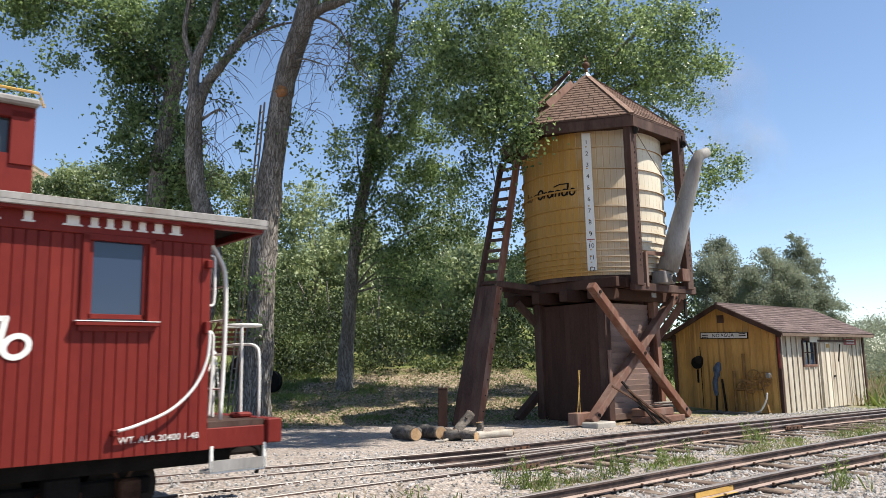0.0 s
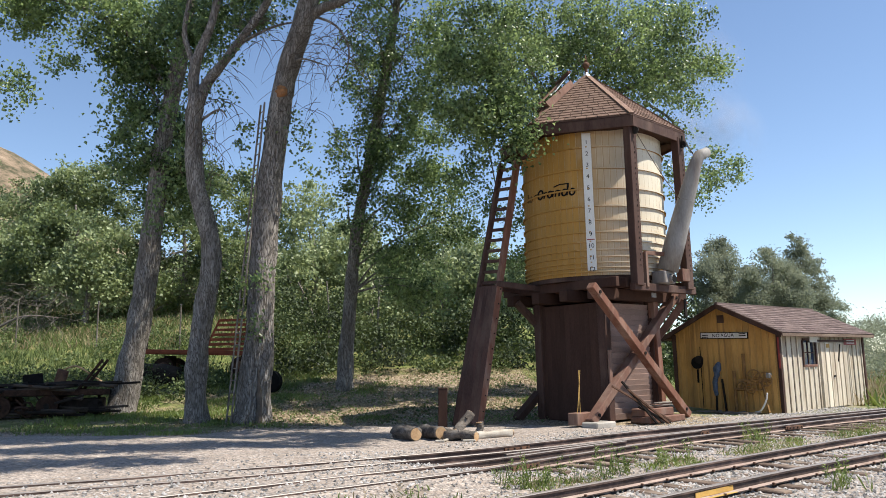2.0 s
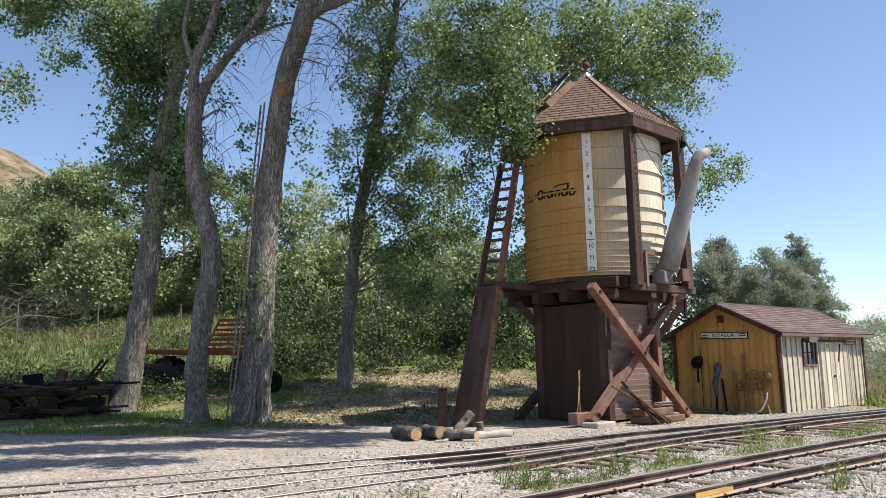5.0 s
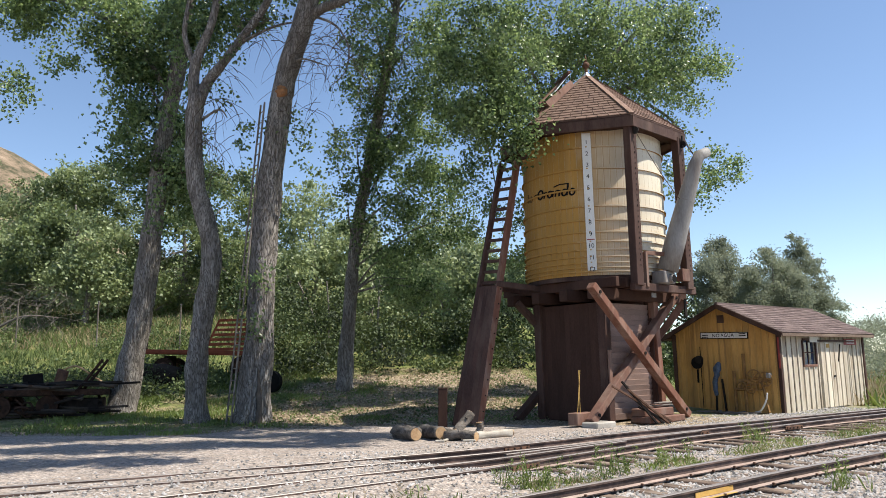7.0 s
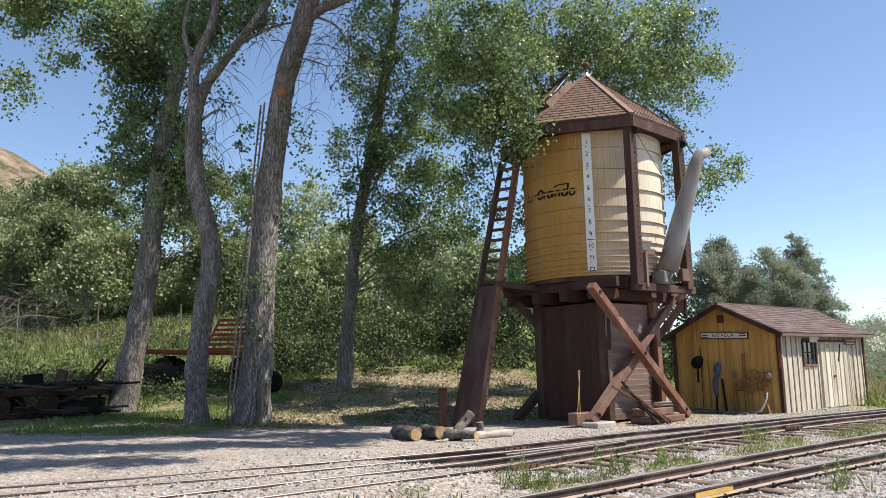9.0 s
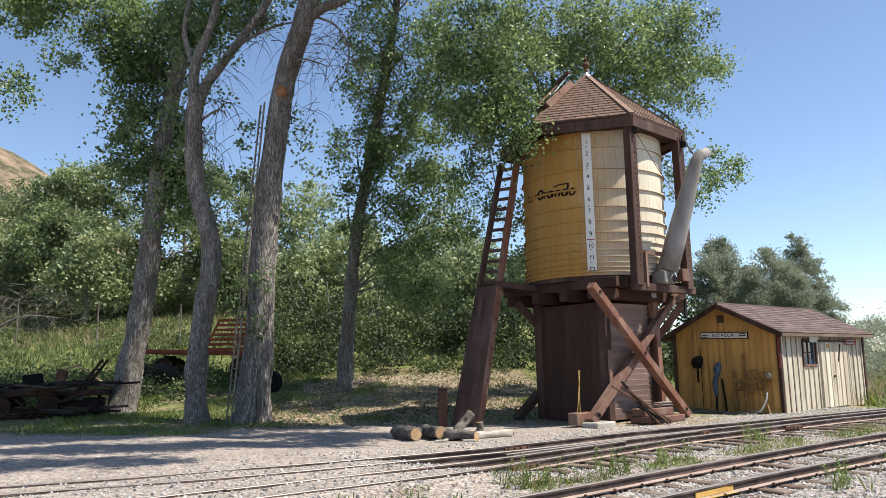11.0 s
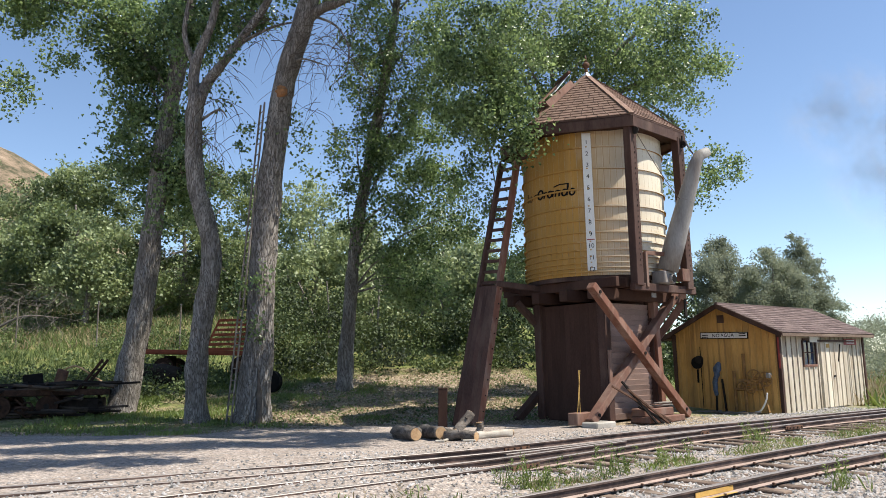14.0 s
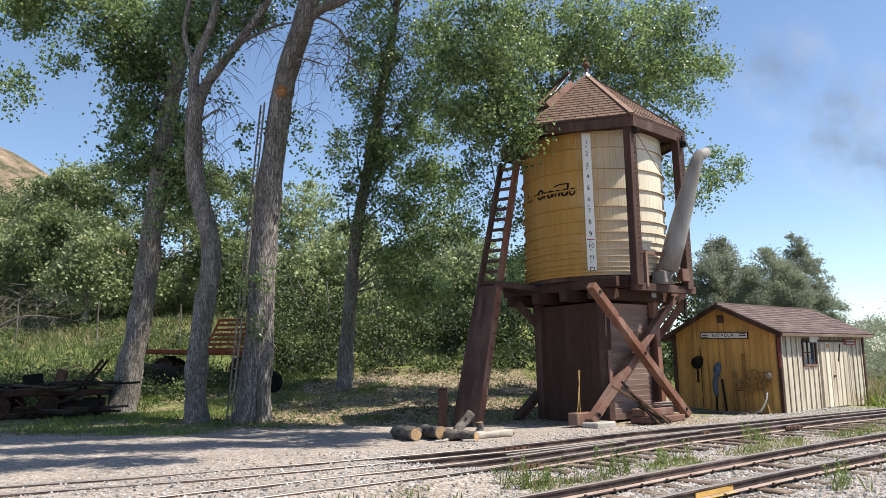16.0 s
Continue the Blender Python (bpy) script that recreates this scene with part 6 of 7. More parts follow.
def build_fence_posts():
    for x, y in ((-17.0, 38.0), (-12.6, 37.0), (-21.5, 39.0), (-8.6, 36.0)):
        z = gz(x, y)
        t = thing("fence_post", pose(x, y, z), "thin weathered steel fence post in tall weeds", "post", "fence posts")
        part("post", beam((0, 0, -0.2), (0.03, 0, 2.3), 0.05, 0.05, up=(0, 1, 0)), M_GREYWOOD, t)
        part("cap", box((0.07, 0.07, 0.03), (0.03, 0, 2.31)), M_GALV, t)


build_fence_posts()


def build_leaf_litter():
    """Fallen leaves and small twigs lying flat on the bank and the yard's edge."""
    n = 12000
    x, y = RNG.uniform(-16, 6, n), RNG.uniform(19.8, 34, n)
    keep = RNG.uniform(0, 1, n) < np.clip((y - 19.5) / 3, 0.05, 1)
    x, y = x[keep], y[keep]
    n = len(x)
    c = np.stack([x, y, ground_z(x, y) + 0.015], axis=1)
    v, f = leaf_shapes(c, 0.075, 0.0)
    v = v.reshape(n, 4, 3)
    v[:, :, 2] = c[:, None, 2] + (v[:, :, 2] - c[:, None, 2]) * 0.3
    tagged(mesh_np("leaf_litter", v.reshape(-1, 3), f, M_LITTER), "fallen dry leaves scattered under the cottonwoods", "leaves", kind="stuff")
    n = 1500
    x, y = RNG.uniform(-8, 6, n), RNG.uniform(21.5, 34, n)
    c = np.stack([x, y, ground_z(x, y) + 0.03], axis=1)
    v, f = leaf_shapes(np.repeat(c, 5, axis=0) + RNG.normal(0, 0.07, (n * 5, 3)) * np.array([1, 1, 0.5]), 0.08, 0.0)
    tagged(mesh_np("seedlings", v, f, M_MEADOW), "low green seedlings on the dry bank", "weeds", kind="stuff")


build_leaf_litter()


def build_grass():
    rnd = random.Random(9)

    def bank():
        while True:
            x, y = rnd.uniform(-20, 4), rnd.uniform(19, 34)
            if y < rnd.uniform(0.1, 4.0) + float(np.interp(x, [-20, -11.6, -8.7, -6.4, -5.4, -3], [21.0, 20.0, 18.9, 18.6, 20.5, 21])):
                continue
            if noise.noise(Vector((x * 0.5, y * 0.5, 3))) > (0.38 if x > -4.5 else -0.05):
                return x, y

    blades("bank_grass", "patchy green grass under the cottonwoods", M_GRASS, tufts(3600, 9, 0.16, bank), 0.14, 0.014)

    def litter():
        return rnd.uniform(-8, 6), rnd.uniform(22, 34)

    blades("dry_litter", "dry stalks and leaf litter on the bank", M_DRY, tufts(2200, 6, 0.2, litter), 0.09, 0.022, 1.2)

    def meadow():
        return rnd.uniform(-34, -5), rnd.uniform(33, 60)

    blades("meadow_weeds", "tall green weeds in the hillside meadow", M_MEADOW, tufts(5600, 9, 0.25, meadow), 0.4, 0.022)
    low = []
    for _ in range(130):
        x, y = meadow()
        low.append((x, y, gz(x, y) + 0.3, rnd.uniform(0.5, 1.3), 0.6, rnd.uniform(0.3, 0.7)))
    for _ in range(40):
        x, y = rnd.uniform(-18, -8), rnd.uniform(27.5, 33)
        low.append((x, y, gz(x, y) + 0.25, rnd.uniform(0.4, 0.9), 0.5, rnd.uniform(0.25, 0.5)))
    v, f = leaf_shapes(cloud(low, 1.3, 0.25, 30), 0.13)
    tagged(mesh_np("leafy_weeds", v, f, M_MEADOW), "low leafy weeds and brambles in the meadow", "weeds", kind="stuff")
    blades("meadow_straw", "tan dry grass in the hillside meadow", M_DRY, tufts(2600, 8, 0.35, lambda: (rnd.uniform(-34, -5), rnd.uniform(38, 60))), 0.36, 0.03)

    def right():
        return rnd.uniform(13.5, 40), rnd.uniform(24, 60)

    blades("field_grass", "tall grass beside and beyond the shed", M_GRASS, tufts(3200, 8, 0.25, right), 0.5, 0.035)
    blades("field_straw", "dry seed stalks beyond the shed", M_DRY, tufts(1200, 6, 0.25, right), 0.75, 0.025)

    def strip():
        while True:
            u, v = rnd.uniform(5, 24), rnd.gauss(7.05, 0.33)
            if noise.noise(Vector((u * 0.8, v, 0))) > -0.05:
                p = site(u, v)
                return p.x, p.y

    blades("track_weeds", "fresh weeds between the tracks", M_GRASS, tufts(520, 8, 0.09, strip), 0.1, 0.009, 0.6)
    blades("track_straw", "thin dry grass between the tracks", M_DRY, tufts(420, 6, 0.14, strip), 0.09, 0.008, 0.8)

    def tall():
        u, v = rnd.choice(((8.3, 7.1), (9.1, 7.05), (9.5, 7.2), (10.6, 7.2), (11.1, 7.15), (14.3, 7.7), (14.6, 7.8), (7.6, 7.1), (12.0, 4.3), (12.4, 4.2), (13.2, 4.1), (7.4, 7.3), (10.0, 4.35)))
        p = site(u + rnd.gauss(0, 0.16), v + rnd.gauss(0, 0.12))
        return p.x, p.y

    blades("tall_weeds", "tall leafy weeds beside the rails", M_GRASS, tufts(46, 4, 0.03, tall), 0.34, 0.007, 0.2)
    q = tufts(70, 44, 0.028, tall)
    q[:, 2] += RNG.uniform(0.02, 1.0, len(q)) * np.repeat(RNG.uniform(0.14, 0.46, 70), 44)
    v, f = leaf_shapes(q, 0.05, slender=0.32)
    tagged(mesh_np("weed_leaves", v, f, M_GRASS), "narrow leaves of tall track-side weeds", "weeds", kind="stuff")


build_grass()


# ---- caboose ----
BODY_L, BODY_W, SILL_Z, PLATE_Z, ROOF_Z = 5.6, 2.4, 0.84, 2.82, 3.05
CABOOSE = thing("caboose", Matrix(), "red wooden railway caboose with white lettering and end platform", "railway car")
WHEELS = []


def build_caboose():
    cb = CABOOSE
    # local: x along the track, 0 at the near corner of the body; y away from the camera side, z from the ground
    body = part("body", box((BODY_L, BODY_W - 0.1, PLATE_Z + 0.2 - SILL_Z), (-BODY_L / 2, BODY_W / 2, (PLATE_Z + 0.2 + SILL_Z) / 2)), M_RED, cb)
    wins = ((-1.15, -0.62), (-4.9, -4.37))
    w = 0.098
    full = part("siding_board", box((w - 0.006, 0.03, PLATE_Z - SILL_Z), (0, 0, (PLATE_Z + SILL_Z) / 2), bevel=0.004), M_RED, body)
    lower = part("siding_board", box((w - 0.006, 0.03, 2.0 - SILL_Z), (0, 0, (2.0 + SILL_Z) / 2), bevel=0.004), M_RED, body)
    first_full = first_low = True
    k = 0
    while w * (k + 1) < BODY_L:
        x = -w * (k + 0.5)
        if any(a - 0.02 < x < b + 0.02 for a, b in wins):
            if first_low:
                lower.matrix_basis = pose(x, 0.02, 0)
                first_low = False
            else:
                shared("siding_board", lower, body, pose(x, 0.02, 0))
        elif first_full:
            full.matrix_basis = pose(x, 0.02, 0)
            first_full = False
        else:
            shared("siding_board", full, body, pose(x, 0.02, 0))
        k += 1
    lb = part("letter_board", box((BODY_L + 0.04, 0.04, 0.24), (-BODY_L / 2, 0.005, 2.94), bevel=0.006), M_RED, cb)
    part("letter_board", box((BODY_L + 0.04, 0.04, 0.24), (-BODY_L / 2, BODY_W - 0.005, 2.94), bevel=0.006), M_RED, cb)
    # the road's name on the board and side, as plain white blocks
    def letter_block(x, wd):
        """A white slab with thin serif bars at top and foot."""
        bm = bmesh.new()
        box((wd * 0.6, 0.008, 0.12), (0, 0, 0), bm=bm)
        for z in (-0.056, 0.056):
            box((wd * 0.95, 0.008, 0.016), (0, 0, z), bm=bm)
        o = part("letter_block", bm, M_WHITE, lb)
        o.matrix_basis = pose(x, -0.018, 2.945)

    x = -0.3
    for wd in (0.15, 0.14, 0.12, 0.13, 0.11, 0.12, 0.2):
        letter_block(x - wd / 2, wd * 0.86)
        x -= wd + 0.022
    for x in (-1.66, -1.92, -2.07, -2.22, -2.4):
        letter_block(x, 0.11)
    for x, r in ((-1.69, 0.09), (-1.93, 0.09), (-2.45, 0.09)):
        o = part("emblem_stroke", ribbon([(r * 1.05 * math.cos(a) + 0.18 * r * math.sin(a), r * math.sin(a)) for a in np.linspace(0, 2 * math.pi, 25)], 0.05, 0.004), M_WHITE, body)
        o.matrix_basis = pose(x, -0.002, 1.82)
    for x, h in ((-1.825, 0.36), (-2.09, 0.2), (-2.22, 0.2)):
        o = part("emblem_stroke", ribbon([(-0.02, -0.11), (0.05, h - 0.11)], 0.05, 0.004), M_WHITE, body)
        o.matrix_basis = pose(x, -0.002, 1.82)
    o = part("emblem_stroke", ribbon([(-0.3, 0.22), (0.07, 0.235)], 0.045, 0.004), M_WHITE, body)
    o.matrix_basis = pose(-1.825, -0.002, 1.82)
    lettering("weight_marking", "WT. ALA.20400 1-48", 0.085, pose(-0.46, -0.001, 0.985, 90, 0, 0), M_WHITE, body, 0.002)
    # windows
    for a, b in wins:
        fr = part("window", box((b - a, 0.02, 0.72), ((a + b) / 2, 0.045, 2.42)), M_GLASS, cb, "blue-grey window reflecting the sky")
        for p, q in (((a - 0.03, 2.02), (a - 0.03, 2.82)), ((b + 0.03, 2.02), (b + 0.03, 2.82)), ((a - 0.06, 2.8), (b + 0.06, 2.8))):
            part("window_frame", beam((p[0], 0.0, p[1]), (q[0], 0.0, q[1]), 0.06, 0.05, 0.004, up=(0, 1, 0)), M_RED, fr)
        for p, q in (((a + 0.02, 2.07), (a + 0.02, 2.78)), ((b - 0.02, 2.07), (b - 0.02, 2.78)), ((a, 2.09), (b, 2.09))):
            part("sash", beam((p[0], 0.03, p[1]), (q[0], 0.03, q[1]), 0.045, 0.03, 0.003, up=(0, 1, 0)), M_RED, fr)
        part("sill", box((b - a + 0.2, 0.09, 0.036), ((a + b) / 2, -0.03, 2.022), bevel=0.004), M_RED, fr)
        part("sill_edge", box((b - a + 0.21, 0.095, 0.008), ((a + b) / 2, -0.031, 2.045)), M_WHITE, fr)
        part("sill_trim", box((b - a + 0.14, 0.04, 0.06), ((a + b) / 2, -0.005, 1.985), bevel=0.004), M_RED, fr)
    # roof: a low arch with a fascia
    bm = bmesh.new()
    rows = []
    n = 12
    for x in (-BODY_L - 0.52, 0.52):
        up, dn = [], []
        for i in range(n + 1):
            y = -0.16 + (BODY_W + 0.32) * i / n
            z = 3.06 + 0.05 * (1 - ((y - BODY_W / 2) / (BODY_W / 2 + 0.16)) ** 2)
            up.append(bm.verts.new((x, y, z + 0.03)))
            dn.append(bm.verts.new((x, y, z - 0.02)))
        rows.append(up + dn[::-1])
    m = len(rows[0])
    for k in range(m):
        bm.faces.new((rows[0][k], rows[0][(k + 1) % m], rows[1][(k + 1) % m], rows[1][k]))
    bm.faces.new(rows[0][::-1])
    bm.faces.new(rows[1])
    bmesh.ops.recalc_face_normals(bm, faces=bm.faces)
    roof = part("roof", bm, M_GALV, cb)
    for y in (-0.14, BODY_W + 0.14):
        part("roof_edge", box((BODY_L + 1.04, 0.035, 0.1), (-BODY_L / 2, y, 3.05), bevel=0.006), M_GALV, roof, "weathered grey roof edge strip")
        part("eave_trim", box((BODY_L + 0.98, 0.1, 0.06), (-BODY_L / 2, y + (0.06 if y < 0 else -0.06), 3.0), bevel=0.005), M_RED, roof)
    for x in (0.49, -BODY_L - 0.49):
        part("end_trim", box((0.05, BODY_W + 0.1, 0.1), (x, BODY_W / 2, 3.02), bevel=0.006), M_RED, roof)
        # underside coloured black for the shade below the overhang
        part("roof_underside", box((0.47, BODY_W, 0.03), (x * 0.5 if x > 0 else -BODY_L - 0.245, BODY_W / 2, 3.06)), M_BLACK, roof)
    # cupola
    cx0, cx1 = -4.1, -1.57
    cp = part("cupola", box((cx1 - cx0, 1.7, 0.5), ((cx0 + cx1) / 2, BODY_W / 2, 3.3)), M_RED, cb)
    for x in (cx0 + 0.1, cx1 - 0.1):
        for y in (0.4, 2.0):
            part("cupola_post", box((0.2, 0.14, 0.5), (x, y, 3.7), bevel=0.006), M_RED, cp)
    part("cupola_window", box((cx1 - cx0 - 0.3, 0.03, 0.4), ((cx0 + cx1) / 2, 0.42, 3.7)), M_DARKGLASS, cp)
    part("cupola_window", box((cx1 - cx0 - 0.3, 0.03, 0.4), ((cx0 + cx1) / 2, 1.98, 3.7)), M_DARKGLASS, cp)
    part("cupola_head", box((cx1 - cx0, 1.74, 0.12), ((cx0 + cx1) / 2, BODY_W / 2, 3.94), bevel=0.01), M_RED, cp)
    part("cupola_roof", box((cx1 - cx0 + 0.04, 1.9, 0.07), ((cx0 + cx1) / 2, BODY_W / 2, 4.03), bevel=0.02), M_GALV, cp)
    part("roof_rail", tube([(cx0, 0.5, 4.2), (cx1 + 0.05, 0.5, 4.2), (cx1 + 0.1, 0.5, 4.07)], 0.014, 6), M_YELLOW, cp)
    # end platforms with beams, steps and railings
    for s, x0 in ((1, 0.0), (-1, -BODY_L)):
        X = lambda d: x0 + s * d
        pf = part("platform", box((0.62, BODY_W - 0.1, 0.06), (X(0.33), BODY_W / 2, 1.065)), M_BROWN, cb)
        part("end_beam", box((0.16, BODY_W + 0.06, 0.24), (X(0.7), BODY_W / 2, 0.98), bevel=0.012), M_RED, cb)
        part("side_sill", box((0.66, 0.1, 0.2), (X(0.31), 0.06, 0.94), bevel=0.008), M_RED, cb)
        part("side_sill", box((0.66, 0.1, 0.2), (X(0.31), BODY_W - 0.06, 0.94), bevel=0.008), M_RED, cb)
        st = part("step", box((0.58, 0.03, 0.1), (X(0.33), 0.02, 0.68)), M_GALV, cb, "grey metal boarding step")
        part("step_tread", box((0.58, 0.24, 0.025), (X(0.33), 0.14, 0.62)), M_WHITE, st)
        for d in (0.05, 0.61):
            part("step_hanger", box((0.03, 0.03, 0.24), (X(d), 0.02, 0.75)), M_WHITE, st)
        part("door", box((0.03, 0.75, 1.85), (X(0.012), BODY_W / 2, 2.05)), M_BROWN, cb)
        # white grab irons
        part("handrail", tube(smooth_line([(X(-0.86), -0.07, 1.08), (X(-0.7), -0.09, 1.12), (X(-0.4), -0.09, 1.24), (X(-0.18), -0.09, 1.44), (X(-0.06), -0.09, 1.7), (X(-0.03), -0.07, 1.97)]), 0.0145, 8), M_WHITE, cb, "curved white grab rail", smooth=True)
        part("rail_bracket", box((0.06, 0.08, 0.06), (X(-0.87), -0.03, 1.06), bevel=0.008), M_RED, cb)
        part("rail_bracket", box((0.05, 0.08, 0.12), (X(-0.05), -0.03, 2.0), bevel=0.008), M_RED, cb)
        part("rail_bracket", box((0.06, 0.08, 0.08), (X(-0.04), -0.03, 2.62), bevel=0.008), M_RED, cb)
        part("handrail", tube(smooth_line([(X(0.0), 0.1, 2.72), (X(0.07), 0.1, 2.72), (X(0.08), 0.1, 2.6), (X(0.08), 0.1, 2.3), (X(0.06), 0.1, 2.23), (X(0.0), 0.1, 2.23)], 4), 0.014, 7), M_WHITE, cb, smooth=True)
        part("handrail", tube(smooth_line([(X(0.0), 0.1, 1.97), (X(0.07), 0.1, 1.95), (X(0.08), 0.1, 1.8), (X(0.06), 0.1, 1.3), (X(0.05), 0.1, 1.15)], 4), 0.014, 7), M_WHITE, cb, smooth=True)
        # roof ladder
        for y in (0.28, 0.78):
            part("ladder_rail", tube(smooth_line([(X(0.25), y, 1.1), (X(0.28), y, 1.8), (X(0.28), y, 2.5), (X(0.2), y, 2.75), (X(0.05), y, 2.95)], 4), 0.024, 7), M_WHITE, cb, smooth=True)
        for z in (1.4, 1.75, 2.1, 2.45):
            part("ladder_rung", tube([(X(0.28), 0.28, z), (X(0.28), 0.78, z)], 0.012, 6), M_WHITE, cb)
        # brake staff with hand wheel
        bx, by = X(0.58), 0.5
        part("brake_staff", tube([(bx, by, 1.08), (bx, by, 2.06)], 0.016, 7), M_WHITE, cb)
        bm = bmesh.new()
        pts = [(bx + 0.2 * math.cos(a), by + 0.2 * math.sin(a), 2.06) for a in np.linspace(0, 2 * math.pi, 25)]
        tube(pts, 0.015, 6, bm, caps=False)
        for a in (0, 1.57, 3.14, 4.71):
            tube([(bx, by, 2.06), (bx + 0.2 * math.cos(a), by + 0.2 * math.sin(a), 2.06)], 0.01, 5, bm)
        part("brake_wheel", bm, M_WHITE, cb)
        part("brake_base", box((0.2, 0.16, 0.06), (bx, by, 1.12), bevel=0.02), M_RED, cb)
        # end railing and chains
        part("end_railing", tube(smooth_line([(X(0.66), 0.25, 1.08), (X(0.66), 0.25, 1.7), (X(0.64), 0.32, 1.84), (X(0.6), 0.6, 1.86), (X(0.6), 1.0, 1.86)], 4), 0.015, 7), M_WHITE, cb, smooth=True)
        part("railing_post", tube([(X(0.45), 0.9, 1.08), (X(0.45), 0.9, 1.8)], 0.016, 7), M_WHITE, cb)
        bm = bmesh.new()
        for i in range(26):
            t = i / 25
            p = Vector((X(0.2), 0.7, 1.78)).lerp(Vector((X(0.45), 0.9, 1.8)), t) - Vector((0, 0, 0.22 * math.sin(math.pi * t)))
            box((0.016, 0.01, 0.024), p, (0, 40 * (i % 2), 60 * (i % 2)), bm=bm)
            p = Vector((X(0.47), 0.9, 1.78)).lerp(Vector((X(0.52), 0.85, 1.1)), t)
            box((0.016, 0.01, 0.024), p, (0, 0, 60 * (i % 2)), bm=bm)
        part("safety_chain", bm, M_WHITE, cb)
        cpl = part("coupler", box((0.4, 0.16, 0.16), (X(0.95), BODY_W / 2, 0.72), bevel=0.03), M_IRON, cb)
        part("coupler_knuckle", box((0.14, 0.24, 0.24), (X(1.16), BODY_W / 2, 0.72), bevel=0.05), M_IRON, cpl)
        part("air_hose", tube(smooth_line([(X(0.8), 0.85, 0.8), (X(0.98), 0.85, 0.7), (X(0.98), 0.9, 0.45)], 4), 0.025, 7), M_BLACK, cb)
        part("marker_chain", tube(smooth_line([(X(0.3), 0.5, 0.82), (X(0.45), 0.5, 0.76), (X(0.6), 0.5, 0.84)], 4), 0.015, 6), M_IRON, cb)
    # underframe, trucks and wheels
    part("underframe", box((BODY_L + 0.9, 1.5, 0.24), (-BODY_L / 2, BODY_W / 2, 0.78)), M_BLACK, cb)
    part("brake_cylinder", disc((-2.8, 0.8, 0.6), (1, 0, 0), 0.16, 0.5, 14), M_BLACK, cb)
    for x in (-1.15, -BODY_L + 1.15):
        tk = part("truck", box((1.7, 0.1, 0.16), (x, 0.66, 0.5), bevel=0.02), M_BLACK, cb)
        part("truck_frame", box((1.7, 0.1, 0.16), (x, 1.74, 0.5), bevel=0.02), M_BLACK, tk)
        part("bolster", box((0.3, 1.5, 0.22), (x, BODY_W / 2, 0.55), bevel=0.02), M_BLACK, tk)
        for y in (0.6, 1.8):
            part("spring", box((0.4, 0.12, 0.22), (x, y, 0.42), bevel=0.04), M_OLDRUST, tk)
        for dx in (-0.6, 0.6):
            for y in (0.62, 1.78):
                part("journal_box", box((0.2, 0.18, 0.22), (x + dx, y - 0.08 if y < 1 else y + 0.08, 0.48), bevel=0.02), M_OLDRUST, tk)
            wh = part("wheelset", tube([(0, -0.55, 0), (0, 0.55, 0)], 0.06, 10), M_IRON, cb)
            for y in (-0.46, 0.46):
                wl = part("wheel", disc((0, y, 0), (0, 1, 0), 0.33, 0.1, 24), M_IRON, wh)
                part("flange", disc((0, y * 0.88, 0), (0, 1, 0), 0.36, 0.025, 24), M_IRON, wh)
                for a in range(6):
                    part("wheel_rib", box((0.2, 0.13, 0.03), (0.16 * math.cos(a * 1.047), y, 0.16 * math.sin(a * 1.047)), (0, -60 * a, 0)), M_RUST, wh)
            wh.matrix_basis = pose(x + dx, BODY_W / 2, 0.5)
            WHEELS.append((wh, x + dx))


build_caboose()


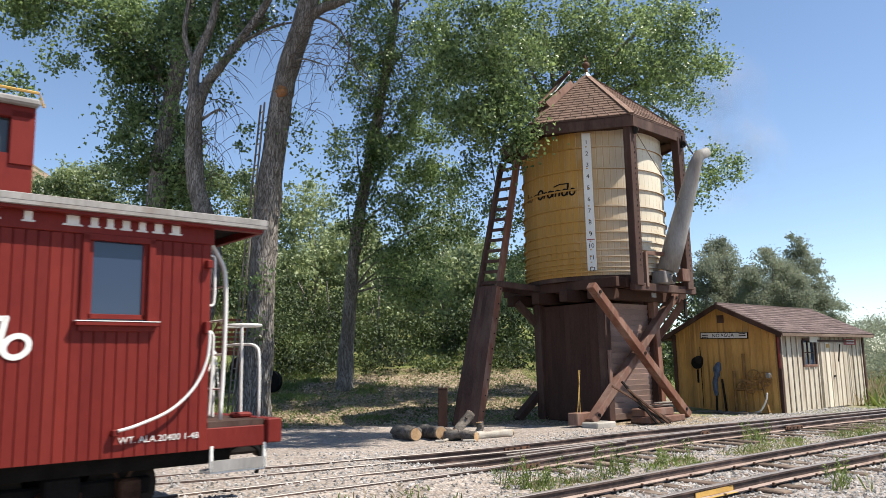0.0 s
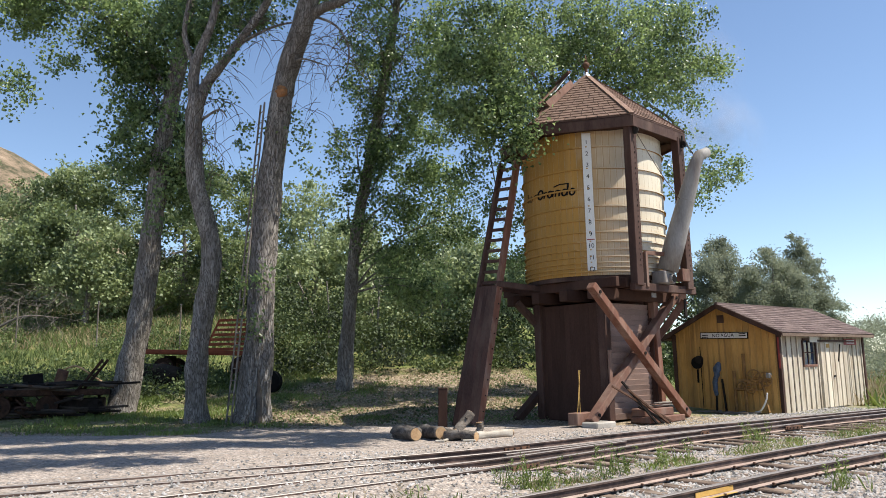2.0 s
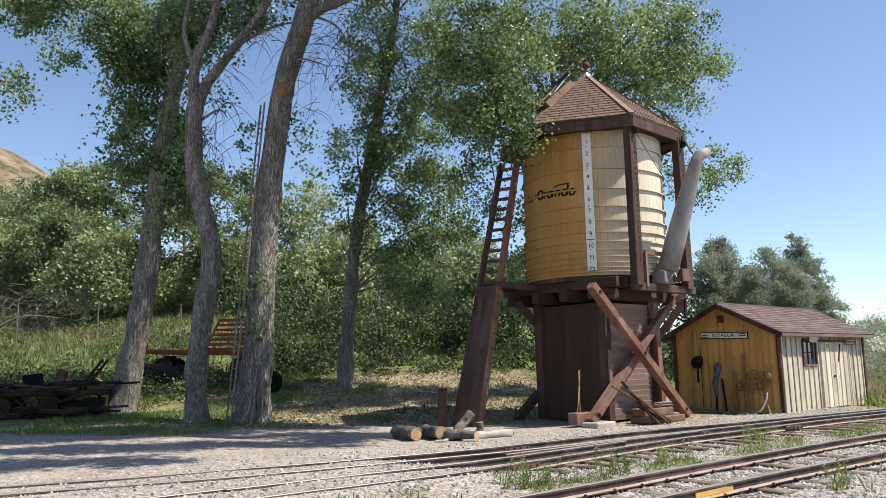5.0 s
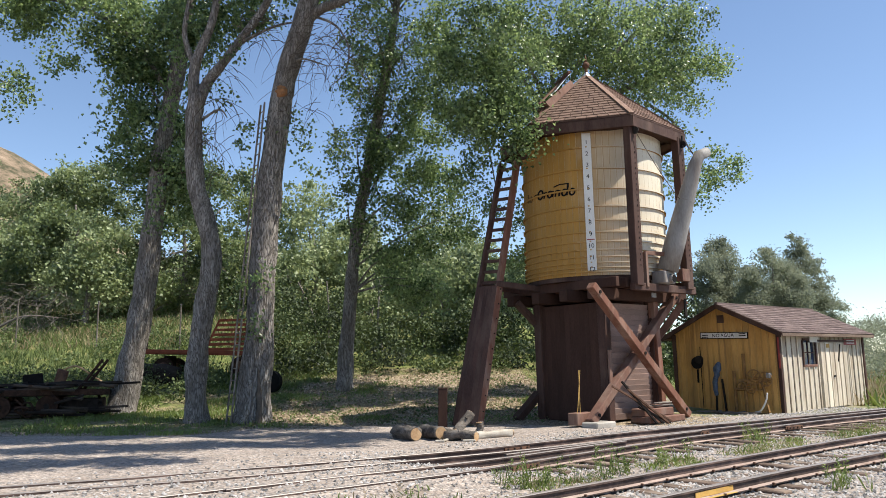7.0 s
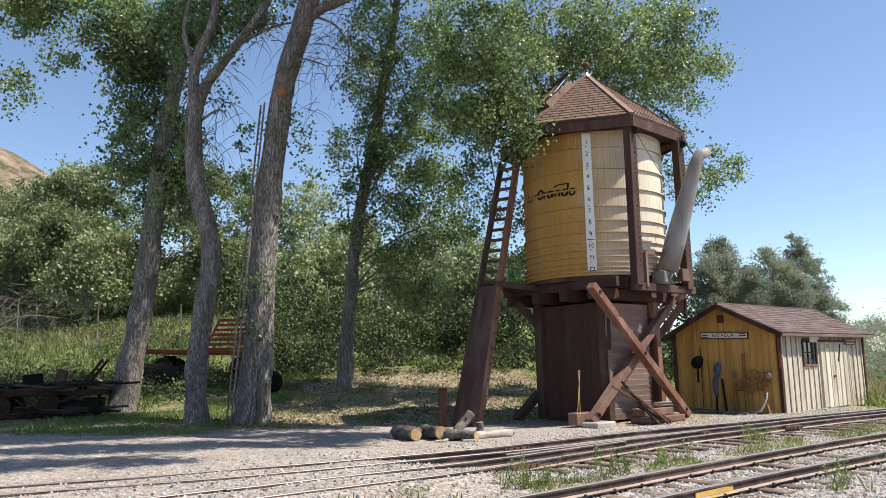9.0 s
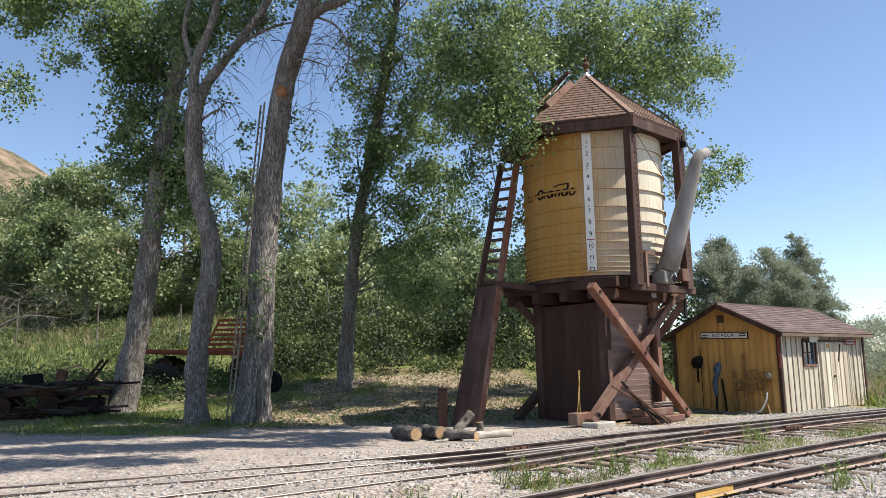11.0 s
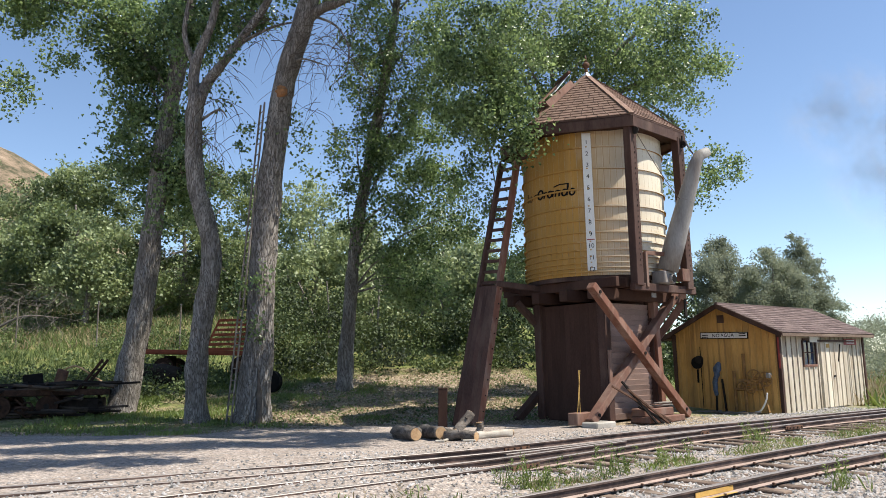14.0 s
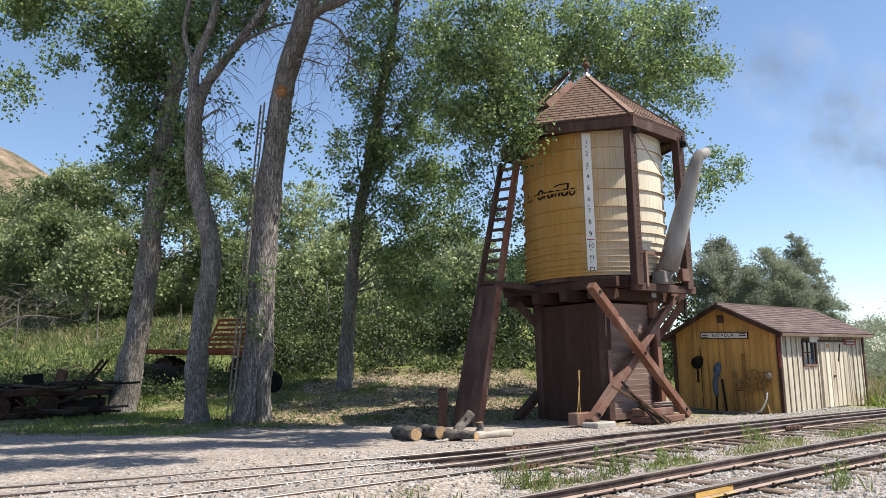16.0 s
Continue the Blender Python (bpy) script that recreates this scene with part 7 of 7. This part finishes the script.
# ---- loose things about the yard ----
def build_logs():
    rows = (((-0.66, 17.0, 0.14), (-1.1, 17.85, 0.14), 0.145, "thick sawn cottonwood log with orange cut end on gravel"),
            ((-0.14, 17.02, 0.14), (-0.55, 18.0, 0.13), 0.14, "thick sawn log with pale split end on gravel"),
            ((0.62, 16.62, 0.11), (-0.02, 17.0, 0.11), 0.11, "dark rough-barked log lying across the pile"),
            ((0.2, 17.12, 0.16), (0.52, 17.5, 0.5), 0.1, "short gnarled log leaning on the pile"),
            ((0.52, 17.0, 0.085), (1.45, 17.62, 0.075), 0.08, "long thin bleached log on gravel"),
            ((0.72, 17.3, 0.12), (0.72, 17.3, 0.33), 0.075, "short upright round with fresh sawn top"),
            ((0.1, 17.3, 0.1), (-0.35, 17.75, 0.1), 0.1, "dark log half hidden in the pile"))
    for i, (a, b, r, label) in enumerate(rows):
        a, b = Vector(a), Vector(b)
        lg = thing("log", Matrix.Translation((a.x, a.y, 0)), label, "log", "sawn logs")
        p = Vector((0, 0, a.z))
        d = b - a
        side = d.orthogonal().normalized()
        bent = [p + d * t + side * 0.025 * math.sin(5 * t + i) for t in np.linspace(0, 1, 9)]
        part("bark", tube(bent, [r * (1 + 0.07 * math.sin(2.3 * k + i)) for k in range(9)], 16, rough=0.5, seed=i), M_PALETWIG if i == 4 else M_LOGBARK, lg, smooth=True)
        for e, q in ((-1, bent[0]), (1, bent[-1])):
            part("cut_end", disc(q + d.normalized() * 0.006 * e, d, r * 0.9, 0.014, 14), M_CUT, lg)
        if i in (2, 3):
            k = bent[5]
            part("branch_stub", tube([k, k + Vector((0.05, -0.09, 0.09))], [0.045, 0.03], 8), M_LOGBARK, lg)
    rnd = random.Random(3)
    for k in range(5):
        p = Vector((rnd.uniform(-0.3, 0.7), rnd.uniform(16.5, 16.8), 0.03))
        t = thing("wood_chunk", Matrix.Translation(p) @ pose(0, 0, 0, 0, 0, rnd.uniform(0, 180)), "small split chunk of pale wood on gravel", "firewood", "wood chunks")
        part("wood", beam((0, 0, 0), (rnd.uniform(0.12, 0.3), 0, 0.0), 0.06, 0.045, 0.012), M_PALETWIG, t)


def build_post():
    p = thing("wooden_post", pose(-0.1, 20.7, 0), "short dark square timber post in the ground", "post")
    part("timber", beam((0, 0, -0.1), (0.02, 0, 0.98), 0.24, 0.24, 0.02, up=(0, 1, 0)), M_DARKBROWN, p)
    part("cap", box((0.25, 0.25, 0.03), (0.02, 0, 0.99), bevel=0.008), M_DARKBROWN, p)


def build_leaning_ladder():
    ld = thing("ladder", Matrix(), "long grey wooden ladder leaning against a cottonwood", "ladder")
    a, b = Vector((-6.2, 22.5, gz(-6.2, 22.5))), Vector((-5.42, 22.75, 9.6))
    w = Vector((0.11, -0.16, 0))
    for s in (-1, 1):
        part("rail", beam(a + w * s, b + w * s * 0.8, 0.04, 0.07, up=(0, 1, 0)), M_GREYWOOD, ld)
    for k in range(28):
        p = a.lerp(b, (k + 0.7) / 28.5)
        part("rung", tube([p - w, p + w], 0.017, 6), M_GREYWOOD, ld)


def build_wagon():
    y, zg = 33.0, gz(-10.5, 33)
    wg = thing("hay_wagon", Matrix(), "red farm wagon with slatted raised end standing in grass", "wagon")
    part("deck", box((5.2, 1.9, 0.16), (-10.4, y, 2.3), (0, 2, 0), 0.01), M_ORANGE, wg)
    for yy in (y - 0.95, y + 0.95):
        part("deck_rail", box((5.3, 0.08, 0.14), (-10.4, yy, 2.34), (0, 2, 0), 0.008), M_ORANGE, wg)
    part("stake", beam((-12.3, y - 0.9, 2.3), (-12.2, y - 0.9, 3.5), 0.07, 0.05, up=(0, 1, 0)), M_BROWN, wg)
    a, b = Vector((-9.85, y - 0.9, 2.42)), Vector((-9.3, y - 0.9, 3.6))
    rk = part("rack_post", beam(a, b, 0.08, 0.08, 0.01, up=(0, 1, 0)), M_ORANGE, wg)
    part("rack_post", beam((-7.9, y - 0.9, 2.4), (-8.0, y - 0.9, 3.6), 0.08, 0.08, 0.01, up=(0, 1, 0)), M_ORANGE, wg)
    for k in range(7):
        p = a.lerp(b, k / 6)
        q = Vector((-7.95, y - 0.95, p.z))
        part("slat", beam(p - Vector((0, 0.05, 0)), q, 0.03, 0.11, 0.006), M_ORANGE, rk)
    for x in (-11.6, -8.4):
        for yy in (y - 0.75, y + 0.75):
            wl = part("wheel", disc((x, yy, zg + 0.45), (0, 1, 0), 0.45, 0.16, 20), M_OLDRUST, wg)
            part("rim", disc((x, yy, zg + 0.45), (0, 1, 0), 0.26, 0.22, 14), M_RUST, wl)
        part("axle", tube([(x, y - 0.8, zg + 0.45), (x, y + 0.8, zg + 0.45)], 0.06, 8), M_IRON, wg)
        part("axle_post", box((0.16, 1.0, 2.2 - zg - 0.45), (x, y, (2.2 + zg + 0.45) / 2)), M_IRON, wg)
    tank = thing("rolled_tarp", pose(-11.9, 31.5, gz(-11.9, 31.5) + 0.4), "dark rolled bundle lying beneath the wagon", "bundle")
    part("roll", tube([(-1.2, 0, 0), (-0.6, 0, 0.05), (0.6, 0, 0.02), (1.2, 0, -0.03)], [0.3, 0.42, 0.42, 0.3], 14), M_SHADEDARK, tank, smooth=True)
    ty = thing("tractor_tyre", pose(-8.5, 29.6, gz(-8.5, 29.6) + 0.42), "black rubber tyre standing behind the tree", "tyre")
    part("tread", disc((1.9, 0, 0), (0.2, 1, 0), 0.42, 0.3, 22), M_BLACK, ty)


def build_scrap_cart():
    c = thing("mine_cart", Matrix.Translation((-12.8, 25.2, gz(-12.8, 25.2))) @ pose(0, 0, 0, 0, 0, 8), "derelict dark iron rail cart heaped with scrap timber", "cart")
    part("frame", box((3.8, 1.3, 0.16), (0, 0, 0.72), bevel=0.02), M_IRON, c)
    part("frame_rail", beam((-2.2, -0.66, 0.78), (2.1, -0.66, 0.74), 0.1, 0.18, 0.01), M_OLDRUST, c)
    for x in (-1.15, 0.25):
        for y in (-0.6, 0.6):
            wl = part("wheel", disc((x, y, 0.33), (0, 1, 0), 0.33, 0.1, 20), M_OLDRUST, c)
            part("hub", disc((x, y, 0.33), (0, 1, 0), 0.09, 0.18, 10), M_IRON, wl)
            for a in range(6):
                part("spoke", beam((x, y, 0.33), (x + 0.28 * math.cos(a * 1.05), y, 0.33 + 0.28 * math.sin(a * 1.05)), 0.12, 0.04, up=(0, 1, 0)), M_OLDRUST, wl)
    bx = thing("metal_box", Matrix.Translation((-13.3, 25.0, gz(-13.3, 25.0) + 0.8)) @ pose(0, 0, 0, 0, -6, 10), "black sheet-metal box with tilted back on the cart", "box")
    part("case", box((0.5, 0.4, 0.25), (0, 0, 0.13), bevel=0.02), M_BLACK, bx)
    part("back", box((0.6, 0.05, 0.42), (0.12, 0.2, 0.34), (10, 0, 0), 0.02), M_BLACK, bx)
    rnd = random.Random(17)
    for k in range(40):
        x, y = -14.6 + 0.1 * k + rnd.uniform(-0.2, 0.2), 24.75 + rnd.uniform(-0.4, 0.7)
        z = gz(x, y) + rnd.choice((0.86, 0.92, 1.0, 0.1, 0.18, 0.26))
        t = thing("scrap_timber", Matrix.Translation((x, y, z)) @ pose(0, 0, 0, 0, rnd.uniform(-4, 4), rnd.uniform(-25, 25)), "weathered scrap plank darkened for shade in a heap", "plank", "scrap planks")
        part("plank", beam((-rnd.uniform(0.5, 0.9), 0, 0), (rnd.uniform(0.4, 1.0), 0, 0), 0.18, 0.07, 0.01), M_SHADEDARK if k % 3 else M_IRON, t)
    arm = thing("lever_frame", Matrix.Translation((-11.0, 25.0, gz(-11.0, 25.0))), "rusty slanting iron frame with rungs beside the trunk", "machinery")
    for y in (0.0, 0.4):
        part("bar", beam((-0.75, y, 0.75), (0.05, y, 1.75), 0.06, 0.08, 0.008), M_OLDRUST, arm)
    for k in range(5):
        p = Vector((-0.75, 0, 0.75)).lerp(Vector((0.05, 0, 1.75)), (k + 0.5) / 5)
        part("rung", beam(p, p + Vector((0, 0.4, 0)), 0.04, 0.04), M_OLDRUST, arm)
    part("base", box((1.2, 0.6, 0.5), (-0.6, 0.2, 0.3), bevel=0.03), M_IRON, arm)
    for k in range(26):
        x, y = rnd.uniform(-14.9, -10.6), 24.5 + rnd.uniform(-0.3, 0.9)
        z = gz(x, y) + rnd.choice((0.3, 0.45, 0.6, 0.95, 1.05))
        ln = rnd.uniform(0.25, 0.6)
        t = thing("scrap_iron", Matrix.Translation((x, y, z)) @ pose(0, 0, 0, rnd.uniform(0, 90), rnd.uniform(-20, 20), rnd.uniform(0, 180)), "dark rusted iron piece in a scrap heap", "scrap metal", "scrap iron pieces")
        if k % 4 == 0:
            part("gear", ring(0.2, 0, 0.05, 0.06, 16), M_OLDRUST, t)
        elif k % 4 == 1:
            part("plate", box((ln, 0.22, 0.03), bevel=0.008), M_OLDRUST, t)
        else:
            part("bar", beam((-ln, 0, 0), (ln, 0, 0), 0.07, 0.09, 0.01), M_IRON if k % 2 else M_SHADEDARK, t)
    pl = thing("plough_beam", Matrix.Translation((-13.6, 27.5, gz(-13.6, 27.5) + 0.2)), "rusty curved plough with thin drawbar in the weeds", "plough")
    part("drawbar", tube(smooth_line([(0.0, 0, 0.9), (0.6, 0, 1.15), (1.3, 0, 0.75), (1.7, 0, 0.5)]), 0.03, 7), M_CUT, pl)
    part("share", box((0.4, 0.1, 0.7), (0.1, 0, 0.7), (0, 15, 0), 0.03), M_RUST, pl)


def hang(u, v, z):
    """A pose on the shed's gable: v along it, z up, u out of it."""
    return SHED @ pose(-u, v, z)


def build_shed_things():
    reel = thing("lantern_disc", hang(0.05, 2.62, 1.5), "black round iron signal disc hanging on the shed", "signal disc")
    part("disc", disc((-0.06, 0, 0), (1, 0, 0), 0.19, 0.06, 20), M_BLACK, reel)
    part("handle", beam((-0.05, 0, -0.2), (-0.05, 0, -0.62), 0.05, 0.04), M_BLACK, reel)
    part("hood", disc((-0.1, -0.1, 0.1), (1, 0, 0), 0.12, 0.1, 14), M_IRON, reel)
    cl = thing("folded_umbrella", hang(0.05, 1.9, 0.0), "blue striped canvas bundle hung over a rack", "canvas")
    bm = bmesh.new()
    tube(smooth_line([(-0.12, -0.05, 1.52), (-0.16, 0.0, 1.2), (-0.14, 0.08, 0.9), (-0.12, 0.1, 0.5)]), [0.025 + 0.085 * math.sin(min(1, k / 6) * 2.2) * (1 - 0.03 * k) for k in range(19)], 11, bm, rough=0.9, seed=4)
    part("cloth", bm, M_BLUE, cl, smooth=True)
    for y in (-0.2, 0.12):
        part("leg", beam((-0.1, y, 0.0), (-0.1, y * 0.6, 1.0), 0.05, 0.05), M_IRON, cl)
    rk = thing("pipe_rack", hang(0.05, 1.0, 0.0), "ochre painted pipes and valve wheels standing before the gable", "pipework")
    part("pipe", tube([(-0.14, 0.02, 0.05), (-0.14, 0.02, 1.75)], 0.05, 10), M_OCHRERUST, rk)
    part("pipe", tube([(-0.14, 0.35, 0.05), (-0.14, 0.35, 1.25)], 0.05, 10), M_OCHRERUST, rk)
    for y, z, r in ((-0.3, 1.05, 0.22), (-0.65, 1.0, 0.2), (-0.2, 0.75, 0.16), (0.1, 0.8, 0.12)):
        bm = bmesh.new()
        tube([(-0.2, y + r * math.cos(a), z + r * math.sin(a)) for a in np.linspace(0, 2 * math.pi, 21)], 0.02, 6, bm, caps=False)
        for a in (0.3, 1.35, 2.4):
            tube([(-0.2, y + r * math.cos(a), z + r * math.sin(a)), (-0.2, y - r * math.cos(a), z - r * math.sin(a))], 0.016, 5, bm)
        part("valve_wheel", bm, M_OCHRERUST, rk)
    part("header_pipe", tube([(-0.16, 0.2, 0.95), (-0.16, -0.75, 0.95)], 0.045, 10), M_OCHRERUST, rk)
    part("header_pipe", tube([(-0.16, 0.35, 0.7), (-0.16, -0.5, 0.68)], 0.04, 10), M_OCHRERUST, rk)
    part("valve_body", box((0.16, 0.14, 0.16), (-0.18, -0.75, 1.1), bevel=0.03), M_GALV, rk)
    part("stand_leg", beam((-0.16, -0.5, 0.95), (-0.3, -0.75, 0.05), 0.05, 0.05), M_OCHRERUST, rk)
    hose = thing("pale_hose", hang(0.3, 0.3, 0.0), "pale bent pipe sticking up from the gravel", "hose")
    part("pipe", tube(smooth_line([(-0.1, 0.35, 0.05), (-0.25, 0.1, 0.12), (-0.3, -0.1, 0.4), (-0.3, -0.15, 0.62)]), 0.025, 8), M_WHITE, hose, smooth=True)
    rnd = random.Random(21)
    for k in range(8):
        t = thing("scrap_board", hang(0.5 + rnd.uniform(0, 0.5), 0.6 + 0.22 * k, 0.05) @ pose(0, 0, 0, rnd.uniform(-8, 8), rnd.uniform(-6, 6), rnd.uniform(0, 180)), "grey broken board lying by the shed", "board", "scrap boards")
        part("board", box((rnd.uniform(0.3, 0.8), 0.1, 0.03), bevel=0.006), M_GREYWOOD, t)
    # bars and boards leaning at the tower's foot
    for k, (x, y, tx, tz, m) in enumerate(((-1.6, -2.1, -0.9, 1.1, 0), (-1.4, -2.15, -0.6, 0.7, 0), (-1.25, -2.2, -0.8, 0.9, 1), (-1.15, -2.2, -0.4, 0.45, 0), (-0.9, -2.1, -1.3, 1.0, 1))):
        t = thing("iron_bar", TOWER, "rusty iron bar leaning at the foot of the tower", "bar", "iron bars")
        part("bar", beam((x + 0.75, y - 0.25, 0.03), (tx - 0.85, y + 0.1, tz), 0.05, 0.05, 0.006), M_RUST if m else M_IRON, t)
    for k in range(4):
        t = thing("short_plank", TOWER @ pose(-0.3 + 0.12 * k, -1.94, 0.41 + 0.03 * k, 0, 0, rnd.uniform(-9, 9)), "weathered plank laid on the tower steps", "plank", "step planks")
        part("plank", box((1.2 - 0.15 * k, 0.16, 0.028), bevel=0.005), M_GREYWOOD if k % 2 else M_REDWOOD, t)
    for k, x in enumerate((-2.8, -2.9)):
        t = thing("marker_stick", TOWER, "thin yellow-green marking stick leaning on the tower", "stick", "marking sticks")
        part("stick", tube([(x, -1.5, 0.36), (x + 0.25 + 0.15 * k, -1.3, 1.4)], 0.008, 6), M_YELLOW, t)


build_logs()
build_post()
build_leaning_ladder()
build_wagon()
build_scrap_cart()
build_shed_things()


# ---- smoke ----
def smoke_mat(name, density):
    m = bpy.data.materials.new(name)
    m.use_nodes = True
    t, n = m.node_tree, m.node_tree.nodes
    n.remove(n["Principled BSDF"])
    co = n.new("ShaderNodeTexCoord")
    mp = n.new("ShaderNodeMapping")
    mp.inputs["Scale"].default_value = (1, 0, 1)
    t.links.new(co.outputs["Object"], mp.inputs["Vector"])
    ns = n.new("ShaderNodeTexNoise")
    ns.inputs["Scale"].default_value, ns.inputs["Detail"].default_value = 0.35, 5
    t.links.new(co.outputs["Object"], ns.inputs["Vector"])
    ln = n.new("ShaderNodeVectorMath")
    ln.operation = "LENGTH"
    t.links.new(mp.outputs["Vector"], ln.inputs[0])
    mr = n.new("ShaderNodeMapRange")
    mr.interpolation_type = "SMOOTHERSTEP"
    mr.inputs["From Min"].default_value, mr.inputs["From Max"].default_value = 0.0, 5.2
    mr.inputs["To Min"].default_value, mr.inputs["To Max"].default_value = 1.0, 0.0
    t.links.new(ln.outputs["Value"], mr.inputs["Value"])
    nr = n.new("ShaderNodeMapRange")
    nr.inputs["From Min"].default_value, nr.inputs["From Max"].default_value = 0.35, 0.7
    nr.inputs["To Max"].default_value = density
    t.links.new(ns.outputs["Fac"], nr.inputs["Value"])
    mu = n.new("ShaderNodeMath")
    mu.operation = "MULTIPLY"
    t.links.new(mr.outputs[0], mu.inputs[0])
    t.links.new(nr.outputs[0], mu.inputs[1])
    tr, df = n.new("ShaderNodeBsdfTransparent"), n.new("ShaderNodeBsdfDiffuse")
    df.inputs["Color"].default_value = (0.6, 0.555, 0.54, 1)
    mx = n.new("ShaderNodeMixShader")
    t.links.new(mu.outputs[0], mx.inputs[0])
    t.links.new(tr.outputs[0], mx.inputs[1])
    t.links.new(df.outputs[0], mx.inputs[2])
    t.links.new(mx.outputs[0], n["Material Output"].inputs["Surface"])
    return m


M_SMOKE = smoke_mat("thin_coal_smoke", 0.36)
SMOKE = []


def build_smoke():
    for k in range(6):
        bm = bmesh.new()
        bmesh.ops.create_icosphere(bm, subdivisions=3, radius=5.5, matrix=Matrix.Diagonal((1, 0.5, 1, 1)))
        for v in bm.verts:
            v.co *= 1 + 0.12 * noise.noise(v.co * 0.4 + Vector((k * 7, 0, 0)))
        o = part("smoke_puff", bm, M_SMOKE, smooth=True)
        tagged(o, "thin drifting puff of grey coal smoke in the sky", "smoke", "smoke puffs")
        o.visible_shadow = False
        SMOKE.append(o)


build_smoke()
build_ballast()
build_tracks()


# ---- what moves ----
def run(t):
    """Metres rolled by the caboose as it slows a little."""
    return 3.62 * t - 0.65 * t * t if t < 0.8 else 2.48 + 2.58 * (t - 0.8)


def motions():
    times = [0.0, 0.1, 0.2, 0.3, 0.4, 0.5, 0.6, 0.7, 0.8, 0.9, 1.0, 1.25, 1.5, 2, 3, 4, 6, 8, 10, 12, 14, 16]
    walk(CABOOSE, [(t, Matrix.Translation(site(3.21 - run(t), 7.25)) @ pose(0, 0, 0, 0, 0, TRACK)) for t in times])
    for wh, x in WHEELS:
        rows = [(0.1 * k, pose(x, BODY_W / 2, 0.5, 0, -math.degrees(run(0.1 * k) / 0.33), 0)) for k in range(0, 161)]
        walk(wh, rows)
    # puffs drift slowly to the left and upwards
    for o, (x, y, z, vx, vz, turn, t0) in zip(SMOKE, ((31.0, 60, 21.9, -2.3, 1.9, 0.6, 14.5), (34.3, 60, 16.3, -1.6, 1.4, -0.5, 14.5), (37.5, 62, 20.5, -2.2, 1.2, 0.4, 14.5),
                                                     (39.5, 61, 14.5, -2.4, 1.6, 0.5, 14.5), (20.8, 58, 21.5, -0.9, 1.0, 0.4, 0.0), (23.5, 61, 17.5, -1.0, 0.9, -0.4, 0.0))):
        walk(o, [(t, pose(x + vx * (t - t0), y, z + vz * (t - t0), 0, turn * 8 * (t - t0) / 4, 0)) for t in (0, 2, 4, 6, 8, 10, 12, 13, 14, 15, 16)])
    # leaves stir in a light wind
    for i, c in enumerate(CROWNS):
        a = 0.10 + 0.03 * (i % 3)
        walk(c, [(t, pose(0, 0, 0, a * 0.4 * math.sin(1.3 * t + i), a * math.sin(0.9 * t + 2 * i), 0)) for t in [0.5 * k for k in range(33)]])


motions()
